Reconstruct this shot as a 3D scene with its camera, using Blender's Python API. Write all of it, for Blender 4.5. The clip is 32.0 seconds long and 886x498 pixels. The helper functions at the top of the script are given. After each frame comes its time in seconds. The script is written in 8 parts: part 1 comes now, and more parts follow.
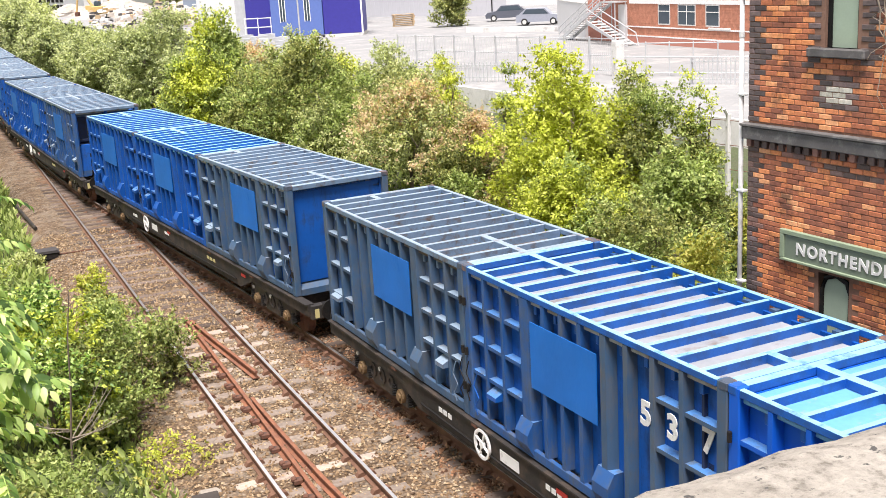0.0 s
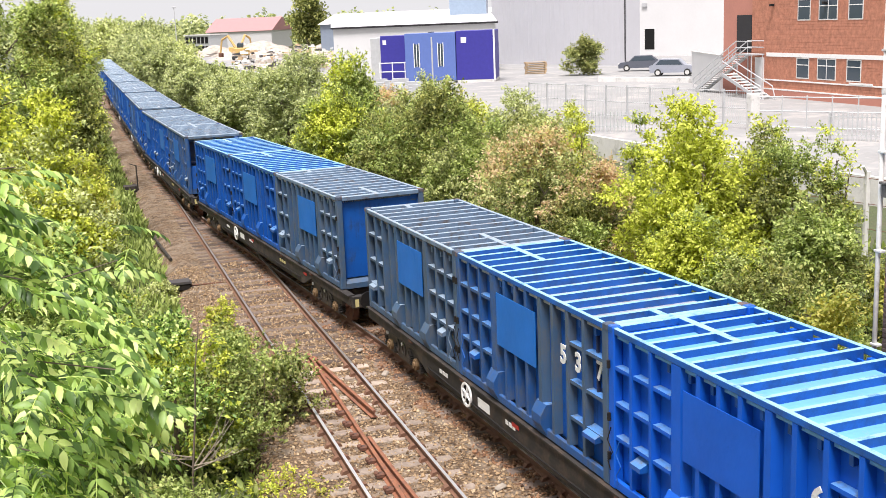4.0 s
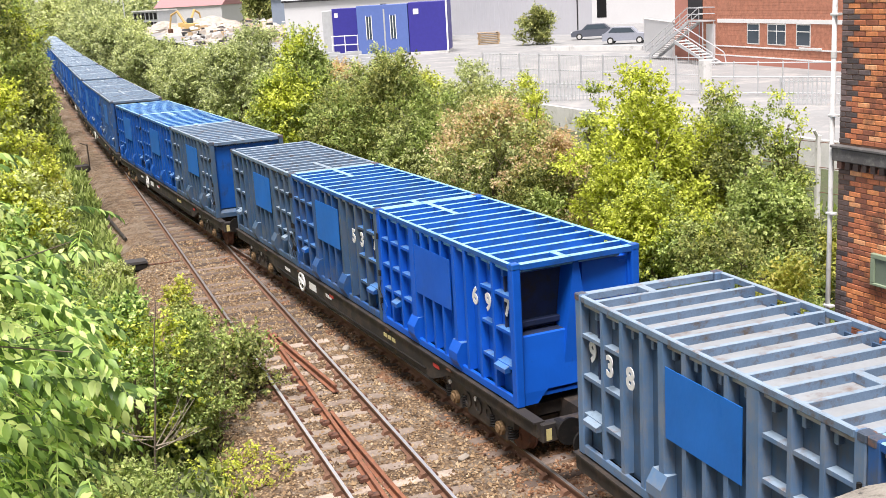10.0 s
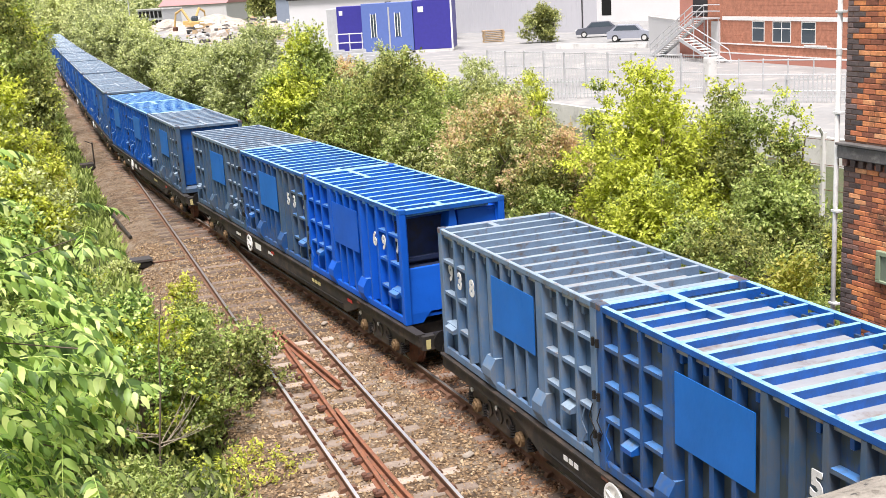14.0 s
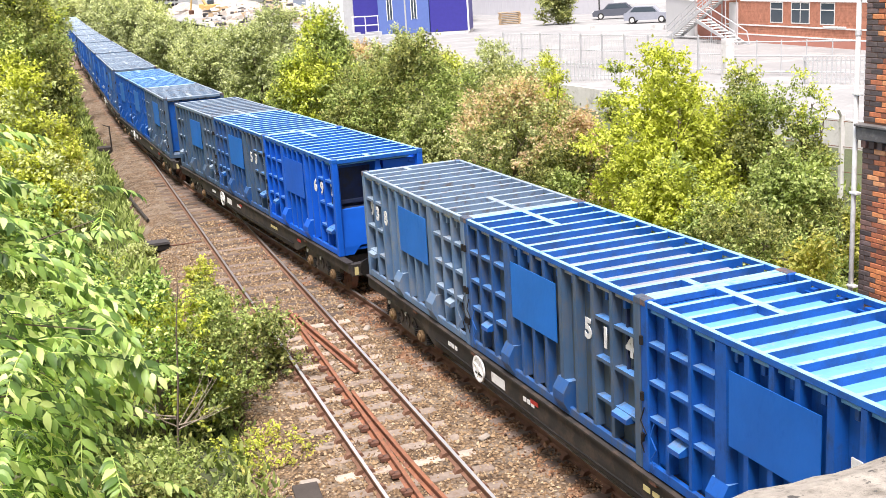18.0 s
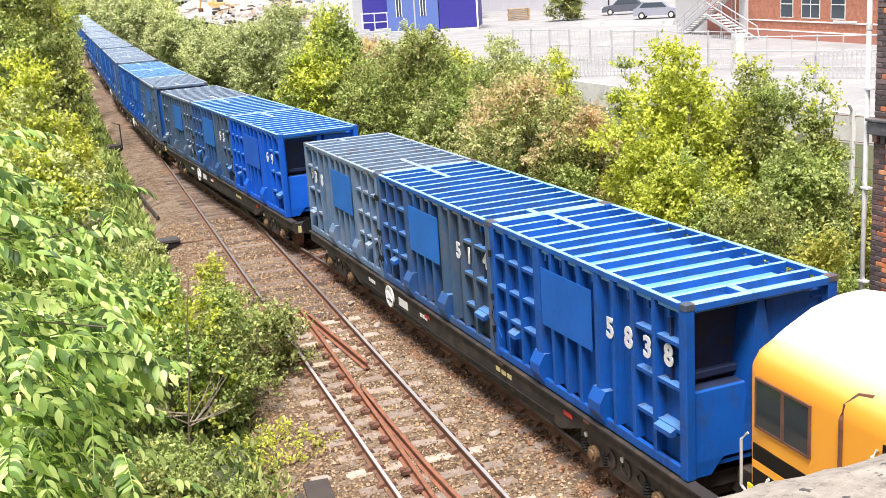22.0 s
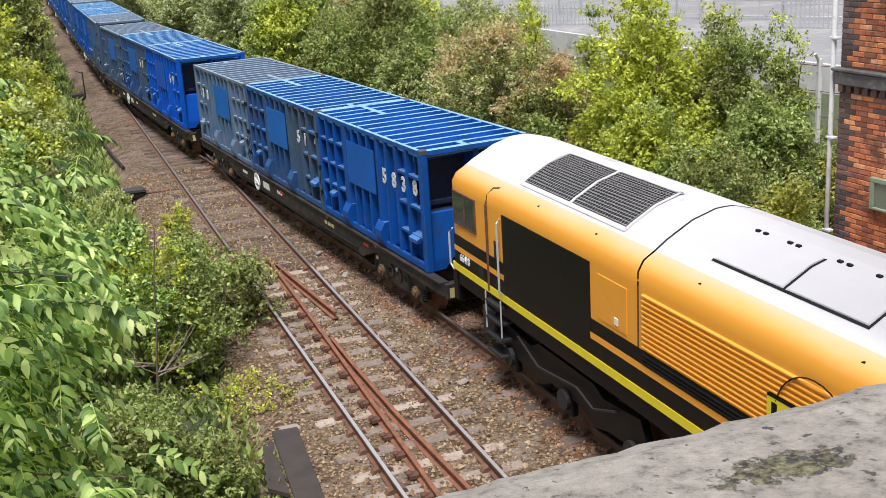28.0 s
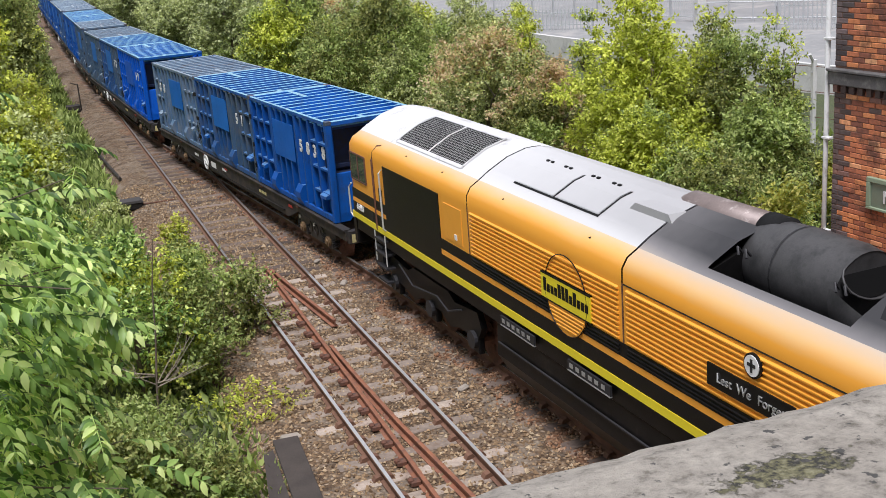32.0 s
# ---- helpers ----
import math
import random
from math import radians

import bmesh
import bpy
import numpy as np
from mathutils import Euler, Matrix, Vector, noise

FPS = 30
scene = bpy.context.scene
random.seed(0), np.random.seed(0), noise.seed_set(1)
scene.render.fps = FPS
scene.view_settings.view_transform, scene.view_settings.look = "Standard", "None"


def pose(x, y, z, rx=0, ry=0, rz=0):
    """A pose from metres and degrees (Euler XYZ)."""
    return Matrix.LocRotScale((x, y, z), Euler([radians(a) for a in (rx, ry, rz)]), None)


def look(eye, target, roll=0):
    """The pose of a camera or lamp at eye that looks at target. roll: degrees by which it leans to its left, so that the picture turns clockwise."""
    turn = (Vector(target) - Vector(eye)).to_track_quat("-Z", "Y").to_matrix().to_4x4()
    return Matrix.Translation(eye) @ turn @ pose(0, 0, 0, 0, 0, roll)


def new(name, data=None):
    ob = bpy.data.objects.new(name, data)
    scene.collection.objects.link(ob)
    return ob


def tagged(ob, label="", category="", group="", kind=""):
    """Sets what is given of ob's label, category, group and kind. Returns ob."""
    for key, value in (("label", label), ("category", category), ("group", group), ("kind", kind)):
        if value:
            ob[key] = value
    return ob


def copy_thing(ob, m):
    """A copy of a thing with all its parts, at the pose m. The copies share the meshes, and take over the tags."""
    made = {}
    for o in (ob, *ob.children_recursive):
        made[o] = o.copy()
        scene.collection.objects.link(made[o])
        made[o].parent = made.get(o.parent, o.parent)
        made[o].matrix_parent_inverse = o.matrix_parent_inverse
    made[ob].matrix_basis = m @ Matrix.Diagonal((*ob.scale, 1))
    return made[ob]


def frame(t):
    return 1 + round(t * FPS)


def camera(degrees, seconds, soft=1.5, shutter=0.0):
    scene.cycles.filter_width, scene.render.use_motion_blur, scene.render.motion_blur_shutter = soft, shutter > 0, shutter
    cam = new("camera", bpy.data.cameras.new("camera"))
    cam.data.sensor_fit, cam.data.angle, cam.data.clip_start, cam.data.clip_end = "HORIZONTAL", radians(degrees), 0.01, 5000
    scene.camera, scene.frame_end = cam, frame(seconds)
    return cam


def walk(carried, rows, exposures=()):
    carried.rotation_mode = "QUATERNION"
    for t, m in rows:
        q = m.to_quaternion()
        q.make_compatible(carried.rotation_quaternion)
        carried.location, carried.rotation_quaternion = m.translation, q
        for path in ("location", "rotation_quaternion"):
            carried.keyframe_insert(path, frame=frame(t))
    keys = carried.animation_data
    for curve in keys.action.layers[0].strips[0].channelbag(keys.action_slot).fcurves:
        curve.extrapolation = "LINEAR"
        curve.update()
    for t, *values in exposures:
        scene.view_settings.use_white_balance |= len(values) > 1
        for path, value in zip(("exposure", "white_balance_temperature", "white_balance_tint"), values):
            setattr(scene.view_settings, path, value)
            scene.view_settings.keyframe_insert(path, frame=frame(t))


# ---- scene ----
# The camera stands on a road bridge over the line, held in the hand: it only turns.
cam = camera(43.5, 32.0, soft=0.5)
PATH = [
    (0.0, pose(0, 0, 7.943, 75.68, 3.22, -24.69)),
    (0.5, pose(0, 0, 7.943, 75.69, 2.84, -25.23)),
    (1.0, pose(0, 0, 7.943, 76.04, 2.24, -24.67)),
    (1.5, pose(0, 0, 7.944, 76.13, 2.24, -23.72)),
    (2.0, pose(0, 0, 7.944, 76.57, 2.22, -23.27)),
    (2.5, pose(0, 0, 7.944, 76.66, 2.41, -21.97)),
    (3.0, pose(0, 0, 7.944, 77.15, 2.83, -20.07)),
    (3.5, pose(0, 0, 7.945, 78.42, 2.31, -17.60)),
    (5.5, pose(0, 0, 7.947, 77.47, 2.05, -20.15)),
    (6.0, pose(0, 0, 7.948, 77.01, 2.43, -20.38)),
    (6.5, pose(0, 0, 7.948, 76.82, 2.56, -20.80)),
    (7.0, pose(0, 0, 7.949, 76.82, 2.74, -20.66)),
    (7.5, pose(0, 0, 7.949, 76.77, 2.88, -20.90)),
    (8.0, pose(0, 0, 7.950, 76.88, 2.82, -21.07)),
    (8.5, pose(0, 0, 7.949, 76.80, 2.86, -20.99)),
    (9.0, pose(0, 0, 7.948, 76.74, 2.89, -21.08)),
    (9.5, pose(0, 0, 7.947, 76.81, 2.96, -20.62)),
    (10.0, pose(0, 0, 7.947, 76.82, 3.15, -20.36)),
    (10.5, pose(0, 0, 7.946, 76.77, 3.06, -20.26)),
    (11.0, pose(0, 0, 7.945, 76.69, 2.87, -20.53)),
    (11.5, pose(0, 0, 7.944, 76.70, 3.07, -20.14)),
    (12.0, pose(0, 0, 7.943, 76.79, 3.14, -20.11)),
    (12.5, pose(0, 0, 7.942, 76.87, 3.18, -20.04)),
    (13.0, pose(0, 0, 7.941, 76.99, 3.38, -19.95)),
    (13.5, pose(0, 0, 7.941, 76.97, 3.19, -20.04)),
    (14.0, pose(0, 0, 7.940, 76.73, 3.21, -20.13)),
    (14.5, pose(0, 0, 7.939, 76.16, 3.44, -19.96)),
    (15.0, pose(0, 0, 7.938, 75.82, 3.21, -19.91)),
    (15.5, pose(0, 0, 7.937, 75.79, 3.26, -19.85)),
    (17.5, pose(0, 0, 7.935, 75.86, 3.60, -19.33)),
    (18.0, pose(0, 0, 7.934, 75.90, 3.44, -19.33)),
    (18.5, pose(0, 0, 7.934, 75.68, 3.57, -19.24)),
    (19.0, pose(0, 0, 7.933, 75.80, 3.80, -18.97)),
    (19.5, pose(0, 0, 7.933, 75.82, 3.73, -19.19)),
    (20.0, pose(0, 0, 7.932, 76.07, 3.93, -18.94)),
    (20.5, pose(0, 0, 7.932, 76.07, 3.79, -19.01)),
    (21.0, pose(0, 0, 7.932, 76.02, 3.70, -19.06)),
    (21.5, pose(0, 0, 7.931, 75.99, 3.73, -19.08)),
    (22.0, pose(0, 0, 7.931, 75.76, 3.75, -18.88)),
    (22.5, pose(0, 0, 7.931, 75.70, 3.71, -18.91)),
    (23.0, pose(0, 0, 7.931, 75.59, 3.73, -18.99)),
    (23.5, pose(0, 0, 7.929, 74.43, 3.54, -19.21)),
    (24.0, pose(0, 0, 7.928, 73.82, 3.27, -19.39)),
    (24.5, pose(0, 0, 7.926, 73.59, 3.32, -19.29)),
    (25.0, pose(0, 0, 7.925, 73.50, 3.34, -19.28)),
    (25.5, pose(0, 0, 7.925, 73.49, 3.28, -19.33)),
    (27.5, pose(0, 0, 7.924, 73.16, 3.33, -20.64)),
    (28.0, pose(0, 0, 7.924, 73.08, 3.41, -20.49)),
    (28.5, pose(0, 0, 7.924, 73.08, 3.52, -20.30)),
    (29.0, pose(0, 0, 7.925, 72.97, 3.57, -20.23)),
    (29.5, pose(0, 0, 7.925, 73.00, 3.45, -20.34)),
    (30.0, pose(0, 0, 7.925, 73.12, 3.68, -20.31)),
    (30.5, pose(0, 0, 7.925, 73.18, 3.57, -20.27)),
    (31.0, pose(0, 0, 7.926, 73.08, 3.57, -20.08)),
    (31.5, pose(0, 0, 7.926, 73.15, 3.61, -20.19)),
    (32.0, pose(0, 0, 7.926, 73.37, 4.24, -20.85)),
]
walk(cam, PATH, exposures=[(0.0, 0.67, 6500, 16), (6.0, 0.53, 6500, 16), (9.0, 0.53, 6500, 16), (13.0, 0.52, 6500, 16), (15.0, 0.68, 6500, 16), (19.0, 0.76, 6500, 18), (23.0, 0.66, 6450, 16), (25.0, 0.28, 6350, 15), (28.0, -0.01, 6100, 15), (32.0, -0.15, 6000, 15)])

# ---------------------------------------------------------------- light
def sky_world():
    w = bpy.data.worlds.new("overcast_sky")
    scene.world = w
    w.use_nodes = True
    nt = w.node_tree
    bg = nt.nodes["Background"]
    sky = nt.nodes.new("ShaderNodeTexSky")
    sky.sky_type = "NISHITA"
    sky.sun_disc = False
    sky.sun_elevation = radians(67)
    sky.sun_rotation = radians(205)
    sky.dust_density = 6.0
    sky.ozone_density = 1.0
    cloud = nt.nodes.new("ShaderNodeMix")
    cloud.data_type = "RGBA"
    cloud.inputs[0].default_value = 0.86
    cloud.inputs[7].default_value = (10.8, 11.0, 11.0, 1)
    nt.links.new(sky.outputs[0], cloud.inputs[6])
    nt.links.new(cloud.outputs[2], bg.inputs[0])
    bg.inputs[1].default_value = 0.059


sky_world()
sun_data = bpy.data.lights.new("sun", "SUN")
sun_data.energy = 4.9
sun_data.angle = radians(20)
sun_data.color = (1.0, 0.97, 0.93)
sun = new("sun", sun_data)
sun.matrix_world = look((0, 0, 60), (13, 21, 0))


# ---------------------------------------------------------------- materials
def mat_base(name, rough=0.6, metal=0.0):
    m = bpy.data.materials.new(name)
    m.use_nodes = True
    nt = m.node_tree
    b = nt.nodes["Principled BSDF"]
    b.inputs["Roughness"].default_value = rough
    b.inputs["Metallic"].default_value = metal
    return m, nt, b


def N(nt, kind, **kw):
    n = nt.nodes.new("ShaderNode" + kind)
    for k, v in kw.items():
        n.inputs[k].default_value = v
    return n


def ramp(nt, fac, stops):
    r = nt.nodes.new("ShaderNodeValToRGB")
    e = r.color_ramp.elements
    while len(e) < len(stops):
        e.new(0.5)
    for el, (pos, col) in zip(e, stops):
        el.position = pos
        el.color = (*col, 1)
    nt.links.new(fac, r.inputs[0])
    return r.outputs[0]


def mixc(nt, fac, a, b, blend="MIX"):
    m = nt.nodes.new("ShaderNodeMix")
    m.data_type = "RGBA"
    m.blend_type = blend
    for sock, v in ((m.inputs[0], fac), (m.inputs[6], a), (m.inputs[7], b)):
        if isinstance(v, (int, float)):
            sock.default_value = v
        elif isinstance(v, tuple):
            sock.default_value = (*v, 1)
        else:
            nt.links.new(v, sock)
    return m.outputs[2]


def noise_fac(nt, scale, detail=4.0, rough=0.6, stretch=None, world=False):
    """Noise in metres of the object's own space, or of the world."""
    n = N(nt, "TexNoise", Scale=scale, Detail=detail, Roughness=rough)
    if world:
        src = nt.nodes.new("ShaderNodeNewGeometry").outputs["Position"]
    else:
        src = nt.nodes.new("ShaderNodeTexCoord").outputs["Object"]
    if stretch:
        mp = nt.nodes.new("ShaderNodeMapping")
        mp.inputs["Scale"].default_value = stretch
        nt.links.new(src, mp.inputs[0])
        src = mp.outputs[0]
    nt.links.new(src, n.inputs["Vector"])
    return n.outputs["Fac"]


def bump(nt, b, height, strength=0.3, dist=0.02):
    bp = N(nt, "Bump", Strength=strength, Distance=dist)
    nt.links.new(height, bp.inputs["Height"])
    nt.links.new(bp.outputs[0], b.inputs["Normal"])


def plain(name, col, rough=0.6, metal=0.0, vary=0.25, scale=3.0, grain=40.0, bumpy=0.1, dirt=None, amount=0.5, streak=None, world=False):
    """Paint, metal or stone: a base colour that drifts at two scales, with dirt patches or rain streaks."""
    m, nt, b = mat_base(name, rough, metal)
    big = noise_fac(nt, scale, 5, world=world)
    fine = noise_fac(nt, grain, 3, world=world)
    lo = tuple(c * (1 - vary) for c in col)
    hi = tuple(min(1, c * (1 + vary)) for c in col)
    c = ramp(nt, big, [(0.3, lo), (0.7, hi)])
    c = mixc(nt, 0.35, c, ramp(nt, fine, [(0.3, lo), (0.7, hi)]))
    if dirt:
        d = noise_fac(nt, scale * 1.7, 8, 0.7, streak, world)
        mask = ramp(nt, d, [(0.62 - amount * 0.35, (0, 0, 0)), (0.74 - amount * 0.2, (1, 1, 1))])
        c = mixc(nt, mask, c, dirt)
    nt.links.new(c, b.inputs["Base Color"])
    if bumpy:
        bump(nt, b, fine, bumpy, 0.01)
    return m


def container_paint(name, col, dirt, amount, rough=0.42):
    """Sprayed steel: streaks of rust and road dirt run down it, rubbed patches, slight dents."""
    m, nt, b = mat_base(name, rough)
    big = noise_fac(nt, 0.9, 3)
    c = ramp(nt, big, [(0.25, tuple(k * 0.82 for k in col)), (0.75, tuple(min(1, k * 1.12) for k in col))])
    streak = noise_fac(nt, 1.0, 8, 0.75, (6, 6, 0.8))
    patch = noise_fac(nt, 2.3, 6, 0.7)
    mk = mixc(nt, 0.5, streak, patch)
    mask = ramp(nt, mk, [(0.60 - amount * 0.22, (0, 0, 0)), (0.72 - amount * 0.16, (1, 1, 1))])
    c = mixc(nt, mask, c, dirt)
    rust = noise_fac(nt, 5.0, 8, 0.8, (1.5, 1.5, 0.7))
    rmask = ramp(nt, rust, [(0.68 - amount * 0.06, (0, 0, 0)), (0.74 - amount * 0.06, (1, 1, 1))])
    c = mixc(nt, rmask, c, (0.12, 0.055, 0.03))
    nt.links.new(c, b.inputs["Base Color"])
    rr = N(nt, "MapRange")
    rr.inputs[3].default_value, rr.inputs[4].default_value = rough, 0.75
    nt.links.new(mask, rr.inputs[0])
    nt.links.new(rr.outputs[0], b.inputs["Roughness"])
    b.inputs["Specular IOR Level"].default_value = 0.4
    bump(nt, b, noise_fac(nt, 3.0, 3), 0.25, 0.03)
    return m


def leafy(name, stops, trans=0.42, rough=0.55, gloss=0.25):
    """Leaves: each one takes its own tone; light shines through."""
    m, nt, b = mat_base(name, rough)
    geo = nt.nodes.new("ShaderNodeNewGeometry")
    c = ramp(nt, geo.outputs["Random Per Island"], stops)
    big = noise_fac(nt, 0.8, 3, world=True)
    c = mixc(nt, 0.5, c, mixc(nt, 1.0, c, ramp(nt, big, [(0.3, (0.55, 0.6, 0.5)), (0.7, (1.3, 1.3, 1.1))]), "MULTIPLY"))
    nt.links.new(c, b.inputs["Base Color"])
    b.inputs["Specular IOR Level"].default_value = gloss
    tr = nt.nodes.new("ShaderNodeBsdfTranslucent")
    nt.links.new(mixc(nt, 1.0, c, (1.25, 1.25, 0.95), "MULTIPLY"), tr.inputs[0])
    mx = nt.nodes.new("ShaderNodeMixShader")
    mx.inputs[0].default_value = trans
    out = nt.nodes["Material Output"]
    nt.links.new(b.outputs[0], mx.inputs[1])
    nt.links.new(tr.outputs[0], mx.inputs[2])
    nt.links.new(mx.outputs[0], out.inputs[0])
    return m


def per_piece(name, stops, rough=0.8, grain=30.0, bumpy=0.4, object_random=True, dist=0.01, stain=None):
    """Bricks, sleepers, stones: every piece has a tone of its own, with grain on it."""
    m, nt, b = mat_base(name, rough)
    if object_random:
        r = nt.nodes.new("ShaderNodeObjectInfo").outputs["Random"]
    else:
        r = nt.nodes.new("ShaderNodeNewGeometry").outputs["Random Per Island"]
    c = ramp(nt, r, stops)
    g = noise_fac(nt, grain, 5, 0.7, world=True)
    c = mixc(nt, 0.55, c, mixc(nt, 1.0, c, ramp(nt, g, [(0.3, (0.45, 0.43, 0.42)), (0.7, (1.4, 1.4, 1.4))]), "MULTIPLY"))
    if stain:
        s = noise_fac(nt, 1.6, 6, 0.7, world=True)
        c = mixc(nt, ramp(nt, s, [(0.53, (0, 0, 0)), (0.66, (1, 1, 1))]), c, mixc(nt, 0.8, c, stain))
    nt.links.new(c, b.inputs["Base Color"])
    bump(nt, b, g, bumpy, dist)
    return m


M = {}
M["blue"] = container_paint("bright_blue_paint", (0.001, 0.092, 0.52), (0.004, 0.055, 0.27), 0.05, 0.5)
M["blue_mid"] = container_paint("blue_paint", (0.002, 0.076, 0.345), (0.012, 0.045, 0.14), 0.45, 0.5)
M["blue_worn"] = container_paint("worn_blue_paint", (0.018, 0.082, 0.25), (0.075, 0.095, 0.125), 0.6, 0.5)
M["slate"] = container_paint("dark_weathered_paint", (0.045, 0.095, 0.175), (0.085, 0.10, 0.12), 0.6, 0.5)
M["olive"] = container_paint("grimy_olive_paint", (0.060, 0.080, 0.090), (0.020, 0.080, 0.24), 0.45, 0.5)
M["grey_blue"] = container_paint("faded_grey_blue_paint", (0.095, 0.175, 0.30), (0.17, 0.20, 0.24), 0.6)
M["patch_mid"] = container_paint("overpainted_blue", (0.002, 0.105, 0.45), (0.004, 0.08, 0.36), 0.15, 0.5)
M["panel_blue"] = container_paint("fresh_blue_patch_paint", (0.005, 0.135, 0.50), (0.006, 0.12, 0.45), 0.1, 0.5)
# Paler tops of bars, rails and shelves: wear, plus sky sheen painted in.
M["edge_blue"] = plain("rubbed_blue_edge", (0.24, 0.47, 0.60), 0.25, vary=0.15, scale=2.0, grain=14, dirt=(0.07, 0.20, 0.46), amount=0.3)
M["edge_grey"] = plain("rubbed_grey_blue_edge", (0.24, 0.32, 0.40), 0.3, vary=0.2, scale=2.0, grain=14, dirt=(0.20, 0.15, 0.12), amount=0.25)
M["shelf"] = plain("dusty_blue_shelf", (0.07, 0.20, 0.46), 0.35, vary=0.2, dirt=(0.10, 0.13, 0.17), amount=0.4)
# Shade of the deep end recess put into a near-black navy, with grime.
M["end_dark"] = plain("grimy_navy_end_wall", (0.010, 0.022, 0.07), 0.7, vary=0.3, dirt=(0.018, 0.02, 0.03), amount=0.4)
M["roof_sheet"] = plain("dusty_roof_sheet", (0.305, 0.32, 0.33), 0.33, vary=0.16, scale=1.2, grain=14, dirt=(0.17, 0.11, 0.075), amount=0.25)
M["roof_rust"] = plain("brown_rusted_roof_sheet", (0.115, 0.10, 0.098), 0.5, vary=0.25, scale=1.2, grain=14, dirt=(0.075, 0.045, 0.032), amount=0.5)
# Paled by a painted sky reflection, with a few dusty patches.
M["roof_blue"] = plain("dusty_blue_roof_sheet", (0.14, 0.37, 0.66), 0.25, vary=0.12, scale=1.2, grain=14, dirt=(0.30, 0.34, 0.36), amount=0.12)
M["roof_teal"] = plain("teal_tinted_roof_sheet", (0.16, 0.46, 0.56), 0.3, vary=0.15, scale=1.2, grain=14, dirt=(0.3, 0.38, 0.4), amount=0.15)
M["bar_grey"] = plain("scuffed_grey_blue_bar", (0.128, 0.196, 0.293), 0.4, vary=0.25, dirt=(0.105, 0.084, 0.072), amount=0.3)
M["bar_blue"] = plain("scuffed_blue_bar", (0.008, 0.095, 0.40), 0.35, vary=0.25, scale=1.5, dirt=(0.015, 0.065, 0.22), amount=0.45)
M["white_paint"] = plain("white_paint", (0.78, 0.78, 0.76), 0.5, vary=0.06, dirt=(0.4, 0.4, 0.38), amount=0.1)
M["black_steel"] = plain("grimy_black_steel", (0.013, 0.0125, 0.0125), 0.6, vary=0.3, dirt=(0.030, 0.024, 0.020), amount=0.35)
M["wagon_grime"] = plain("brown_grimed_wagon_steel", (0.022, 0.019, 0.017), 0.75, vary=0.3, scale=2.0, dirt=(0.065, 0.046, 0.033), amount=0.42)
M["rust"] = plain("rusty_steel", (0.14, 0.06, 0.035), 0.85, vary=0.3, dirt=(0.06, 0.035, 0.028), amount=0.4)
M["axle_cover"] = plain("greasy_ochre_cover", (0.17, 0.105, 0.05), 0.7, vary=0.3)
M["rust_orange"] = plain("orange_rust", (0.25, 0.10, 0.052), 0.85, vary=0.25, dirt=(0.16, 0.07, 0.045), amount=0.5, world=True)
M["bogie_iron"] = plain("grimy_bogie_casting", (0.034, 0.031, 0.029), 0.55, vary=0.3, dirt=(0.075, 0.055, 0.042), amount=0.4)
M["red_mark"] = plain("red_marking", (0.45, 0.04, 0.03), 0.6, vary=0.15)
M["digit_paint"] = plain("chalky_white_stencil", (0.62, 0.63, 0.62), 0.6, vary=0.1, scale=6, dirt=(0.30, 0.34, 0.40), amount=0.25)
M["yellow_mark"] = plain("yellow_marking", (0.55, 0.48, 0.22), 0.6, vary=0.15)
M["steel_bright"] = plain("polished_rail_head", (0.52, 0.52, 0.52), 0.32, 0.45, vary=0.1, bumpy=0, world=True)
M["steel_dull"] = plain("dull_rail_head", (0.40, 0.37, 0.35), 0.4, 0.7, vary=0.2, world=True)
M["rail_side"] = plain("rusty_brown_rail_web", (0.15, 0.075, 0.045), 0.85, vary=0.3, world=True)
M["orange"] = plain("orange_coach_paint", (0.86, 0.37, 0.038), 0.32, vary=0.05, grain=80, bumpy=0.02, dirt=(0.6, 0.24, 0.02), amount=0.0)
M["loco_black"] = plain("black_coach_paint", (0.008, 0.0075, 0.0075), 0.4, vary=0.2, dirt=(0.018, 0.015, 0.014), amount=0.2)
M["loco_yellow"] = plain("yellow_band_paint", (0.80, 0.66, 0.02), 0.4, vary=0.06)
M["loco_roof"] = plain("light_grey_roof_paint", (0.66, 0.655, 0.645), 0.5, vary=0.06, scale=1.0, dirt=(0.40, 0.39, 0.385), amount=0.2)
M["soot"] = plain("sooty_grey_metal", (0.035, 0.034, 0.036), 0.5, 0.1, vary=0.2, scale=1.0)
M["drum"] = plain("sooty_drum_steel", (0.062, 0.060, 0.060), 0.5, 0.1, vary=0.3, scale=2.0, dirt=(0.03, 0.03, 0.03), amount=0.4)
# Near-black for the outlet disc, standing in for the shade inside the pipe.
M["mouth"] = plain("black_soot", (0.003, 0.003, 0.003), 0.95, vary=0.1, bumpy=0)
M["grille"] = plain("galvanised_grille", (0.42, 0.42, 0.41), 0.5, 0.5, vary=0.2)
# Near-black stand-in for the shade inside openings and gaps.
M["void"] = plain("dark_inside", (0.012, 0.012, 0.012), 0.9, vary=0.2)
M["chrome"] = plain("worn_steel_handrail", (0.62, 0.62, 0.6), 0.4, 0.3, vary=0.1)
M["pipe"] = plain("heat_tinted_pipe", (0.22, 0.175, 0.16), 0.5, 0.3, vary=0.25, dirt=(0.5, 0.45, 0.42), amount=0.2)
M["glass"] = mat_base("dark_cab_glass", 0.06)[0]
